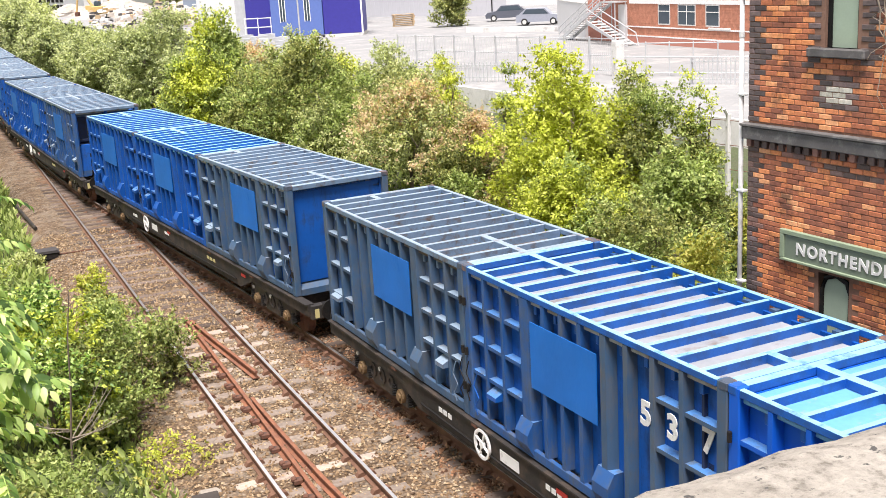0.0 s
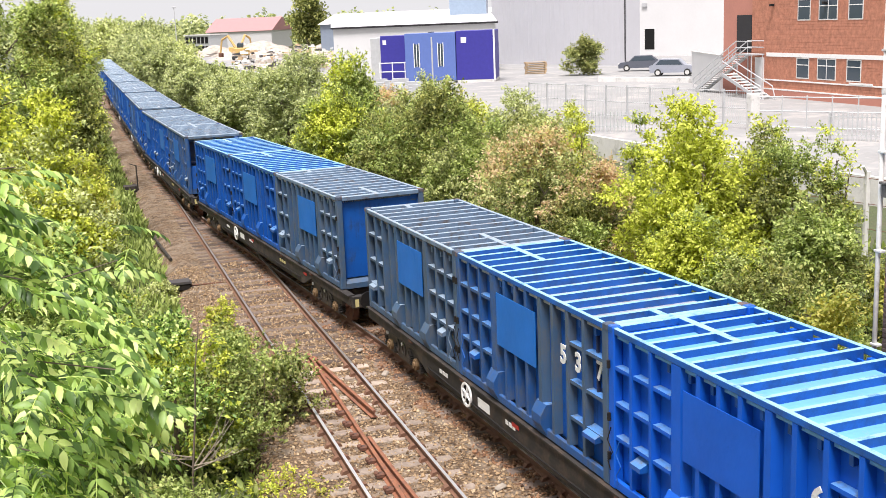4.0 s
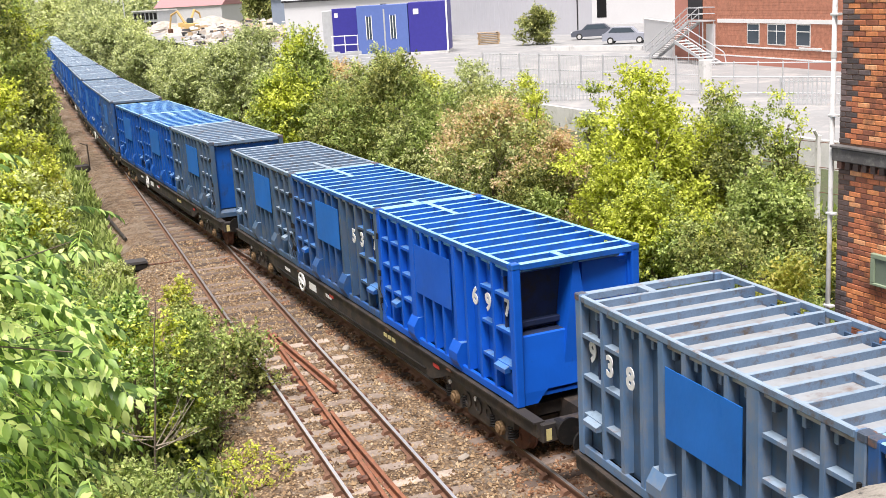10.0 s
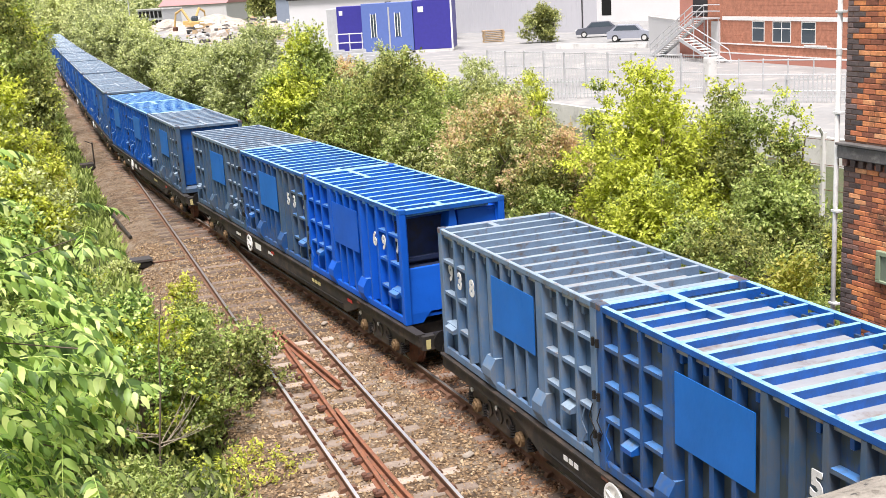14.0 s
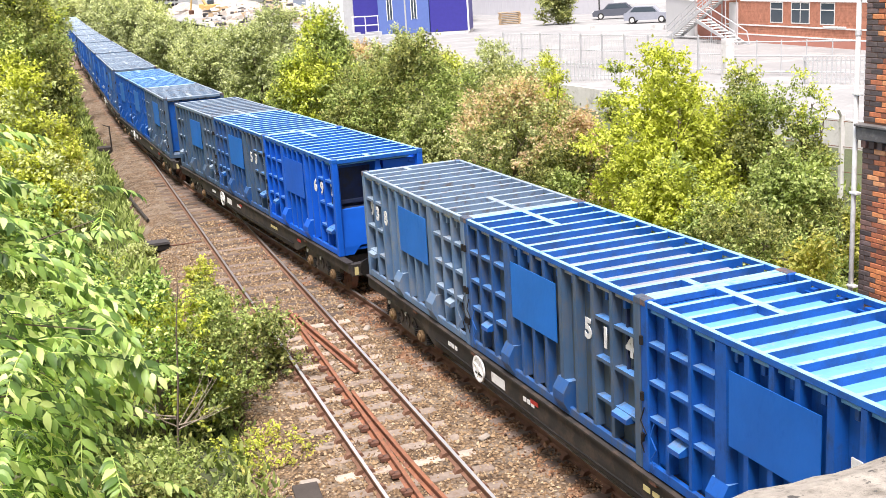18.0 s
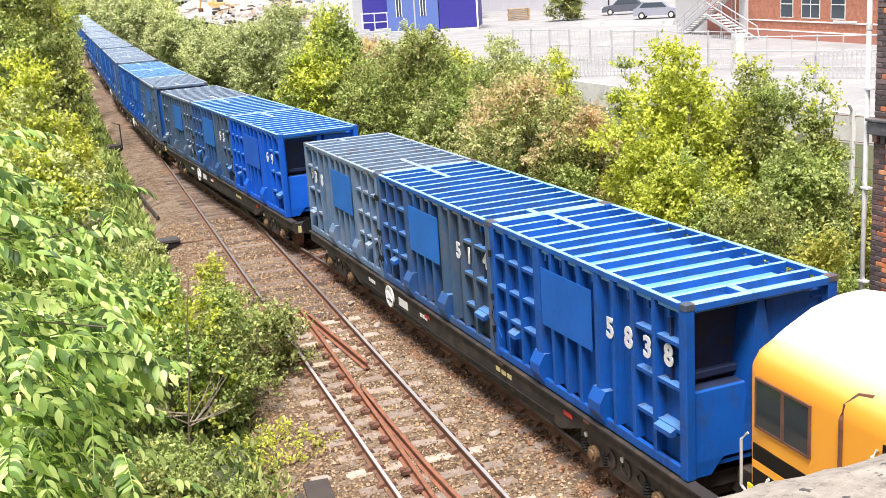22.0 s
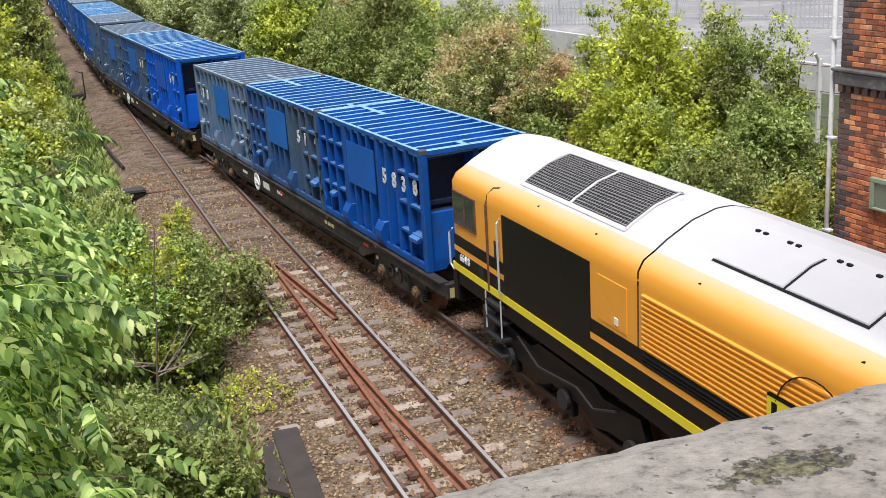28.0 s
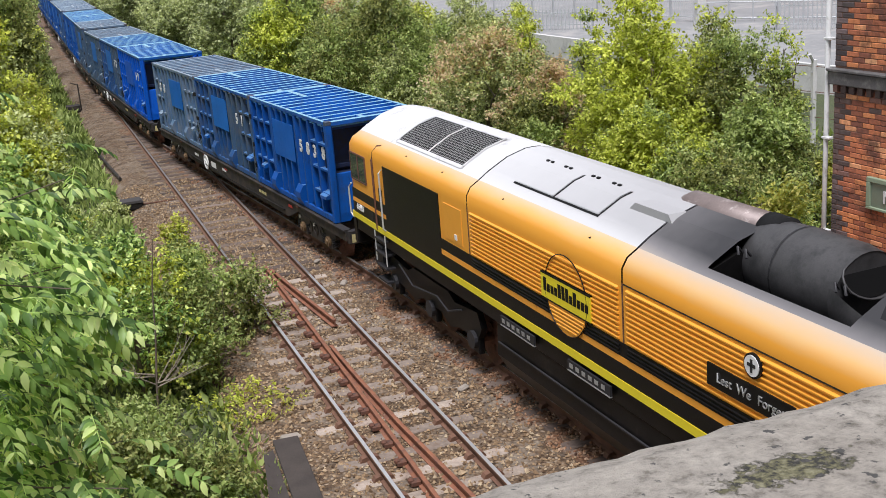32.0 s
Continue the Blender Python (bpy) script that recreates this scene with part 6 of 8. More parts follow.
M["brick_blue_isl"] = per_piece("dark_brick_courses", [(0, (0.061, 0.048, 0.048)), (0.6, (0.115, 0.090, 0.086)), (1, (0.203, 0.144, 0.138))], 0.75, 14.0, 0.4, False)
M["brick_white_isl"] = per_piece("white_brick_courses", [(0, (0.45, 0.43, 0.36)), (1, (0.62, 0.60, 0.52))], 0.85, 14.0, 0.4, False)
signal_box()


# ---------------------------------------------------------------- yard and buildings beyond
def yard():
    ys = [10, 22, 36.6, 51.3, 62, 100, 200, 330]
    v = [(yard_edge(y) + 0.25, y, z) for y in ys for z in (1.0,)] + [(260, y, 1.0) for y in ys]
    n = len(ys)
    f = [(i, i + n, i + n + 1, i + 1) for i in range(n - 1)]
    me = Geo().add(v, f)
    ob = part("yard_floor", me, M["yard"])
    tagged(ob, "bleached concrete factory yard", "yard", kind="structure")
    w = thing("yard_wall", "pale concrete retaining wall at the yard's edge", "wall", kind="structure")
    for a, b_ in zip(ys[:-2], ys[1:-1]):
        k = max(1, int((b_ - a) / 3))
        for i in range(k):
            y0, y1 = a + (b_ - a) * i / k, a + (b_ - a) * (i + 1) / k - 0.03
            x0, x1 = yard_edge(y0), yard_edge(y1)
            g = Geo().add([(x0, y0, -0.6), (x0 + 0.25, y0, -0.6), (x0 + 0.25, y0, 1.1), (x0, y0, 1.1), (x1, y1, -0.6), (x1 + 0.25, y1, -0.6), (x1 + 0.25, y1, 1.1), (x1, y1, 1.1)], [(0, 1, 2, 3), (4, 7, 6, 5), (0, 4, 5, 1), (1, 5, 6, 2), (2, 6, 7, 3), (3, 7, 4, 0)])
            part("wall_panel", g, M["concrete"], w)


yard()


def frame_of(a, b_):
    """A pose at a whose x axis runs towards b on the ground plan."""
    return pose(a[0], a[1], a[2] if len(a) > 2 else 1.0, 0, 0, math.degrees(math.atan2(b_[1] - a[1], b_[0] - a[0])))


def window(parent, x, z, w, h, y=0.0, bars=1, name="window"):
    """A recessed window on a wall whose outer face is y = 0, looking to -y."""
    f = part(name, Geo().box(x, x + w, y - 0.02, y + 0.01, z - 0.08, z).box(x, x + 0.07, y - 0.03, y + 0.01, z, z + h).box(x + w - 0.07, x + w, y - 0.03, y + 0.01, z, z + h).box(x + 0.07, x + w - 0.07, y - 0.03, y + 0.01, z + h - 0.07, z + h), M["concrete"], parent)
    part("pane", Geo().box(x + 0.07, x + w - 0.07, y - 0.012, y + 0.008, z, z + h - 0.07), M["pane"], f)
    for k in range(bars):
        xx = x + w * (k + 1) / (bars + 1)
        part("bar", Geo().box(xx - 0.03, xx + 0.03, y - 0.025, y - 0.012, z, z + h - 0.07), M["white_paint"], f)
    part("transom", Geo().box(x + 0.07, x + w - 0.07, y - 0.024, y - 0.0125, z + h * 0.62, z + h * 0.62 + 0.06), M["white_paint"], f)


def brick_works():
    """Two-storey brick works with white bands and an outside steel stair."""
    t = thing("brick_works", "orange-red brick works building with white bands and small windows", "building")
    a, b_ = (51.9, 79.4, 1.0), (51.4, 50.0, 1.0)
    t.matrix_basis = frame_of(a, b_)
    L, Hh, D = 29.4, 11.0, 14.0
    part("wall", Geo().box(0, L, 0.0, D, -0.3, Hh), M["far_brick"], t)
    part("roof", Geo().box(-0.2, L + 0.2, -0.2, D + 0.2, Hh, Hh + 0.35), M["concrete"], t)
    part("plinth", Geo().box(-0.02, L, -0.05, 0.0, -0.2, 0.55), M["pink_brick"], t)
    for z, h in ((0.56, 0.10), (1.28, 0.10), (3.14, 0.30), (7.75, 0.3)):
        part("white_band", Geo().box(2.2 if z > 3 else 0.05, L, -0.06, -0.013, z, z + h), M["white_paint"], t)
    for x, w, n in ((6.25, 1.58, 0), (8.85, 2.2, 1), (12.28, 1.6, 0), (17.5, 1.6, 0), (20.1, 2.2, 1), (23.5, 1.6, 0)):
        for z in (1.64, 5.95):
            window(t, x, z, w, 1.48, -0.016, n)
    part("window_sill", Geo().box(12.7, 15.2, -0.12, -0.062, 1.38, 1.5), M["white_paint"], t)
    # courses of brick as shallow bands
    for k in range(54):
        z = 0.66 + k * 0.19
        part("brick_course", lambda: Geo().box(0.02, L, -0.012, -0.001, 0, 0.165), M["far_brick"], t, key="bcourse", m=pose(0, 0, z))
    part("door", Geo().box(-2.3, -0.1, 0.02, 0.2, 3.4, 6.4), M["soot"], t, "dark grey door at the stair head")
    part("link_block", Geo().box(-4.5, -0.02, 0.1, D, -0.3, Hh), M["pink_brick"], t)
    part("floodlight", Geo().box(2.9, 3.2, -0.35, -0.05, 7.0, 7.2, 0.02), M["black_steel"], t)
    part("floodlight", Geo().box(9.6, 9.9, -0.35, -0.05, 7.0, 7.2, 0.02), M["black_steel"], t)
    part("corner_post", Geo().box(0.9, 1.9, -0.25, -0.03, -0.2, 3.05), M["white_clad"], t)
    # outside stair
    s = thing("outside_stair", "galvanised steel outside staircase with handrails", "stairs")
    s.matrix_basis = t.matrix_basis.copy()
    g = M["galv"]
    part("landing", Geo().box(-0.3, 2.0, -1.3, -0.1, 3.25, 3.35), g, s)
    n = 16
    for k in range(n):
        f_ = k / n
        part("tread", lambda: Geo().box(-0.36, 0.02, -1.25, -0.2, -0.02, 0.05), M["white_paint"], s, key="tread", m=pose(-0.3 - 6.8 * f_, 0, 3.2 * (1 - f_)))
    for y in (-1.27, -0.18):
        part("stringer", Geo().prism([(-0.3, 3.3), (-0.3, 3.0), (-7.1, -0.2), (-7.4, 0.0)], y - 0.04, y + 0.04, "y"), g, s)
        for h in (0.55, 1.05):
            part("handrail", Geo().tube([(2.0, y, 3.3 + h), (-0.3, y, 3.3 + h), (-7.2, y, h)], 0.045, 6), g, s)
        for k in range(7):
            x = -0.3 - 6.8 * k / 6
            z = 3.25 - 3.2 * k / 6
            part("baluster", Geo().tube([(x, y, z), (x, y, z + 1.05)], 0.03, 5), g, s)
    for x in (-0.2, 1.9):
        for y in (-1.2, -0.2):
            part("stair_leg", Geo().tube([(x, y, -0.05), (x, y, 3.25)], 0.05, 6), g, s)
    for k in range(9):
        f_ = k / 9
        part("tread", lambda: Geo().box(-0.28, 0.02, -1.25, -0.2, -0.02, 0.03), g, s, key="tread", m=pose(0.2 + 5.2 * f_, -1.2, 1.75 * (1 - f_)))
    for y in (-2.45, -1.4):
        part("handrail", Geo().tube([(-0.4, y, 2.8), (5.2, y, 1.0), (5.6, y, 0)], 0.045, 6), g, s)
        part("stringer", Geo().prism([(-0.4, 1.9), (-0.4, 1.6), (5.2, -0.1), (5.6, 0.0)], y - 0.04, y + 0.04, "y"), g, s)


brick_works()


def far_buildings():
    # pale grey shed
    t = thing("grey_shed", "tall pale grey clad warehouse", "building")
    t.matrix_basis = frame_of((60.8, 163.5, 1.0), (69.6, 136.0, 1.0))
    part("wall", Geo().box(0, 28.9, 0, 2.5, -0.3, 15), M["grey_clad"], t)
    part("roof", Geo().box(-0.3, 29.2, -0.3, 2.8, 15, 15.4), M["concrete"], t)
    for k in range(28):
        part("cladding_rib", lambda: Geo().box(-0.03, 0.03, -0.03, -0.001, 0.3, 15), M["grey_clad"], t, key="cladrib", m=pose(0.6 + k, 0, 0))
    part("corner_pipe", Geo().tube([(28.75, -0.12, 0), (28.75, -0.12, 15)], 0.08, 8), M["soot"], t)
    # white render block
    t = thing("white_block", "white rendered works building with one small window", "building")
    t.matrix_basis = frame_of((84.5, 164.0, 1.0), (96.5, 150.5, 1.0))
    part("wall", Geo().box(-6, 18.3, 0, 20, -0.3, 14), M["white_clad"], t)
    part("roof", Geo().box(-6.2, 18.5, -0.2, 20.2, 14, 14.3), M["concrete"], t)
    part("window", Geo().box(2.6, 4.2, -0.04, 0.02, 1.1, 4.3), M["void"], t)
    part("vent", Geo().box(2.2, 3.0, -0.25, -0.01, 7.8, 8.4), M["galv"], t)
    # low white wall by the cars
    t = thing("white_yard_wall", "low white wall beside parked cars", "wall")
    t.matrix_basis = frame_of((56.8, 97.0, 1.0), (52.6, 85.0, 1.0))
    part("wall", Geo().box(0, 12.7, -0.1, 0.2, -0.1, 3.0), M["white_clad"], t)
    part("cap", Geo().box(-0.05, 12.75, -0.15, 0.25, 3.0, 3.08), M["concrete"], t)
    t = thing("yard_kerb", "low pale concrete kerb wall in front of the cars", "kerb")
    t.matrix_basis = frame_of((51.5, 107.0, 1.0), (56.7, 97.2, 1.0))
    part("kerb", Geo().box(0, 11.0, -0.15, 0.15, -0.1, 0.5, 0.04), M["concrete"], t)
    # low white block behind the cabins
    t = thing("white_low_block", "long low white building behind the site cabins", "building")
    t.matrix_basis = frame_of((32.0, 146.0, 1.0), (53.0, 141.0, 1.0))
    part("wall", Geo().box(0, 21.5, 0, 12, -0.2, 6.4), M["white_clad"], t)
    part("roof", Geo().prism([(-0.3, 6.4), (12.3, 6.4), (6, 7.6)], -0.3, 21.8, "x"), M["grey_clad"], t)
    part("roof_edge", Geo().box(-0.3, 21.8, -0.35, -0.3, 6.3, 6.55), M["soot"], t)
    part("dark_vent", Geo().box(12.5, 13.3, -0.05, 0.01, 5.1, 5.5), M["void"], t)
    # glazed stair tower
    t = thing("glazed_tower", "pale blue glazed block", "building")
    t.matrix_basis = frame_of((50.2, 152.0, 1.0), (55.0, 150.0, 1.0))
    part("wall", Geo().box(0, 5.2, 0, 6, -0.2, 13), M["glass_blue"], t)
    part("sill", Geo().box(-0.1, 5.3, -0.1, 0.0, 7.4, 7.6), M["soot"], t)
    # stacked site cabins
    t = thing("site_cabin", "light blue and navy steel site cabin with railings", "cabin")
    t.matrix_basis = frame_of((35.0, 122.6, 1.0), (39.9, 119.4, 1.0))
    part("cabin_side", Geo().box(0, 5.9, 0, 3, 0.3, 5.6, 0.03), M["cabin_blue"], t)
    for x in (1.1, 3.9):
        w = part("window", Geo().box(x, x + 0.55, -0.03, 0.01, 1.9, 4.4), M["pane"], t)
        part("window_frame", Geo().box(x - 0.08, x, -0.05, 0.0, 1.8, 4.5).box(x + 0.55, x + 0.63, -0.05, 0.0, 1.8, 4.5).box(x + 0.24, x + 0.31, -0.05, -0.031, 1.9, 4.4), M["white_paint"], w)
    t = thing("site_cabin", "navy blue steel site cabin end with pale edge", "cabin")
    t.matrix_basis = frame_of((39.95, 119.3, 1.0), (44.0, 117.4, 1.0))
    part("cabin_end", Geo().box(0.05, 4.35, 0, 6, 0.3, 5.7, 0.03), M["cabin_navy"], t)
    part("corner_trim", Geo().box(4.2, 4.38, -0.06, 0.0, 0.2, 5.75), M["white_paint"], t)
    part("base", Geo().box(0.1, 4.35, 0.02, 5.8, -0.05, 0.3), M["concrete"], t)
    part("notice", Geo().box(0.6, 1.2, -0.03, 0.0, 4.4, 5.0), M["white_paint"], t)
    t = thing("site_cabin", "navy blue cabin set back with white railings", "cabin")
    t.matrix_basis = frame_of((31.4, 128.5, 1.0), (35.0, 126.5, 1.0))
    part("cabin_side", Geo().box(2.3, 5.4, 0, 3, 0.2, 5.4, 0.03), M["cabin_navy"], t)
    part("side_screen", Geo().box(1.1, 2.28, 0.1, 3, 0.2, 5.2, 0.03), M["galv"], t)
    part("notice", Geo().box(2.6, 3.0, -0.03, 0.0, 4.4, 4.9), M["white_paint"], t)
    for z in (1.3, 2.3):
        part("railing", Geo().tube([(2.2, -0.7, z), (5.4, -0.7, z)], 0.06, 6), M["white_paint"], t)
    for x in (2.3, 3.8, 5.3):
        part("rail_post", Geo().tube([(x, -0.7, 0), (x, -0.7, 2.4)], 0.06, 6), M["white_paint"], t)
    t = thing("yard_pole", "pale steel pole in front of the cabins", "pole")
    part("shaft", Geo().tube([(0, 0, -0.1), (0, 0, 5.2)], 0.09, 8), M["galv"], t)
    t.matrix_basis = pose(36.6, 117.5, 1.0)
    # far sheds
    t = thing("red_shed", "long dull red roofed shed in the distance", "building")
    t.matrix_basis = frame_of((46.0, 430.0, 0.5), (86.0, 405.0, 0.5))
    part("wall", Geo().box(0, 26, 0, 20, 0, 6.3), M["roof_pale"], t)
    part("roof", Geo().prism([(-0.5, 6.3), (20.5, 6.3), (10, 11.2)], -0.5, 26.5, "x"), M["red_roof"], t)
    t = thing("long_shed", "long grey roofed industrial shed", "building")
    t.matrix_basis = frame_of((49.0, 236.0, 1.0), (78.0, 214.0, 1.0))
    part("wall", Geo().box(0, 36, 0, 18, 0, 7.0), M["shed_blue"], t)
    part("roof", Geo().prism([(-0.5, 7.0), (18.5, 7.0), (9, 9.2)], -0.5, 36.5, "x"), M["roof_pale"], t)
    t = thing("site_office", "grey two-storey site office with dark bays", "building")
    t.matrix_basis = frame_of((30.4, 345.0, 1.0), (42.5, 318.0, 1.0))
    part("wall", Geo().box(0, 14, 0, 6, -0.2, 5.3), M["galv"], t)
    part("roof", Geo().box(-0.3, 14.3, -0.3, 6.3, 5.3, 5.6), M["concrete"], t)
    for k in range(6):
        for z in (0.4, 3.0):
            part("bay", lambda: Geo().box(0, 1.6, -0.1, -0.002, 0, 1.9), M["void"], t, key="bay", m=pose(0.5 + k * 2.25, 0, z))
    t = thing("lamp_post", "tall grey floodlight mast", "lamp post")
    part("mast", Geo().tube([(0, 0, -0.2), (0, 0, 13)], 0.16, 8, 0.09), M["galv"], t)
    part("head", Geo().box(-0.5, 0.5, -0.15, 0.15, 12.7, 13.1, 0.03), M["galv"], t)
    t.matrix_basis = pose(24.3, 300, 1.0)


M["glass_blue"] = plain("pale_blue_glazing", (0.30, 0.38, 0.48), 0.2, vary=0.08, world=True)
M["roof_pale"] = plain("pale_sheet_roof", (0.55, 0.54, 0.54), 0.6, vary=0.08, world=True)
M["shed_blue"] = plain("grey_blue_sheet_wall", (0.20, 0.24, 0.30), 0.6, vary=0.1, world=True)
far_buildings()


def fences():
    g = M["galv"]

    def palisade(a, b_, n, h, label):
        t = thing("palisade_fence", label, "fence")
        t.matrix_basis = frame_of(a, b_)
        L = math.hypot(b_[0] - a[0], b_[1] - a[1])
        for z in (0.25, h - 0.3):
            part("fence_rail", Geo().box(-0.05, L + 0.05, 0.0, 0.05, z, z + 0.06), g, t)
        for k in range(n):
            part("pale", lambda: Geo().prism([(-0.035, 0.0), (0.035, 0.0), (0.035, h - 0.1), (0.0, h), (-0.035, h - 0.1)], -0.03, -0.005, "y"), g, t, key=("pale", h), m=pose(L * k / (n - 1), 0, 0))
        for x in (0, L):
            part("fence_post", Geo().box(x - 0.06, x + 0.06, 0.051, 0.16, -0.1, h - 0.05), g, t)

    palisade((27.9, 62.5, 1.0), (31.4, 59.1, 1.0), 22, 1.25, "grey palisade fence at the yard edge")
    palisade((36.9, 49.2, 1.0), (41.5, 42.8, 1.0), 34, 1.5, "grey steel palisade fence panel in the yard")
    t = thing("mesh_fence", "galvanised post and rail mesh fence in the yard", "fence")
    a, b_ = Vector((31.0, 76.0, 1.0)), Vector((36.86, 56.4, 1.0))
    n = 11
    for k in range(n):
        q = a + (b_ - a) * k / (n - 1)
        part("fence_post", lambda: Geo().box(-0.05, 0.05, -0.05, 0.05, -0.1, 2.3), g, t, key="mpost", m=pose(q.x, q.y, 1.0))
    for z in (0.3, 1.2, 2.2):
        part("fence_rail", Geo().tube([a + Vector((0, 0, z)), b_ + Vector((0, 0, z))], 0.025, 5), g, t)
    wires = Geo()
    for k in range(130):
        q = a + (b_ - a) * k / 129
        wires.tube([q + Vector((0, 0, 0.05)), q + Vector((0, 0, 2.2))], 0.010, 3, cap=False)
    ob = part("mesh_wire", wires, g, t)
    tagged(ob, kind="stuff")
    t = thing("mesh_gate", "galvanised mesh gate panels beside a concrete gatepost", "gate")
    a, b_ = Vector((37.1, 56.0, 1.0)), Vector((43.5, 46.5, 1.0))
    for z in (0.2, 1.1, 1.9):
        part("gate_rail", Geo().tube([a + Vector((0, 0, z)), b_ + Vector((0, 0, z))], 0.035, 5), g, t)
    for k in range(9):
        q = a + (b_ - a) * k / 8
        part("gate_bar", Geo().tube([q, q + Vector((0, 0, 2.0))], 0.04, 6), g, t)
    t = thing("gatepost", "square pale concrete gatepost", "gatepost")
    part("shaft", Geo().box(-0.28, 0.28, -0.28, 0.28, -0.1, 2.1, 0.04), M["concrete"], t)
    t.matrix_basis = pose(36.9, 56.2, 1.0)
    for x, y in ((23.0, 28.7), (21.6, 36.5), (24.6, 21.5)):
        t = thing("fence_post", "grey concrete fence post with a cranked top", "fence post", "concrete fence posts")
        zb = ground_z(x, y)
        part("shaft", Geo().box(-0.07, 0.07, -0.07, 0.07, -0.2, 2.72 - zb + 0.1, 0.015), M["concrete"], t)
        part("crank", Geo().tube([(0, 0, 2.72 - zb), (-0.22, -0.05, 3.0 - zb)], 0.05, 6), M["concrete"], t)
        for z in (0.8, 1.6, 2.4):
            part("wire_clip", Geo().box(-0.09, 0.09, -0.02, 0.02, z - zb, z - zb + 0.03), g, t)
        t.matrix_basis = pose(x, y, zb)
    t = thing("fence_wire", "rusty fence wires between concrete posts", "wire")
    for z in (1.0, 1.8, 2.6):
        part("strand", Geo().tube([(21.6, 36.5, z), (22.3, 32.6, z - 0.06), (23.0, 28.7, z), (24.6, 21.5, z)], 0.012, 4), M["rust"], t)


fences()


def car(x, y, yaw, paint, label):
    t = thing("parked_car", label, "car", "cars parked in the yard")
    body = Geo().prism([(-2.1, 0.30), (2.1, 0.30), (2.15, 0.62), (1.95, 0.82), (1.1, 0.92), (0.55, 1.42), (-1.2, 1.45), (-1.85, 0.98), (-2.12, 0.88)], -0.82, 0.82, "y")
    part("body", body, paint, t)
    for sy in (-1, 1):
        part("side_window", Geo().prism([(-1.55, 0.98), (0.9, 0.95), (0.48, 1.36), (-1.15, 1.38)], sy * 0.825 - 0.006, sy * 0.825 + 0.006, "y"), M["pane"], t)
        for xx in (-1.35, 1.3):
            w = part("wheel", lambda: Geo().disc((0, 0, 0), "y", 0.31, 0.2, 18), M["rubber"], t, key="carwheel", m=pose(xx, sy * 0.76, 0.31))
            part("rim", lambda: Geo().disc((0, 0, 0), "y", 0.19, 0.22, 12), M["chrome"], w, key="carrim")
    part("headlight", Geo().box(2.05, 2.16, -0.7, -0.4, 0.6, 0.75), M["white_paint"], t)
    part("headlight", Geo().box(2.05, 2.16, 0.4, 0.7, 0.6, 0.75), M["white_paint"], t)
    t.matrix_basis = pose(x, y, 1.0, 0, 0, yaw) @ Matrix.Diagonal((1.2, 1.12, 1.28, 1))


car(61.8, 109.5, -38, M["car_paint"], "grey-blue hatchback parked in the yard")
car(64.5, 122.5, 150, M["car_dark"], "dark car parked by the white building")


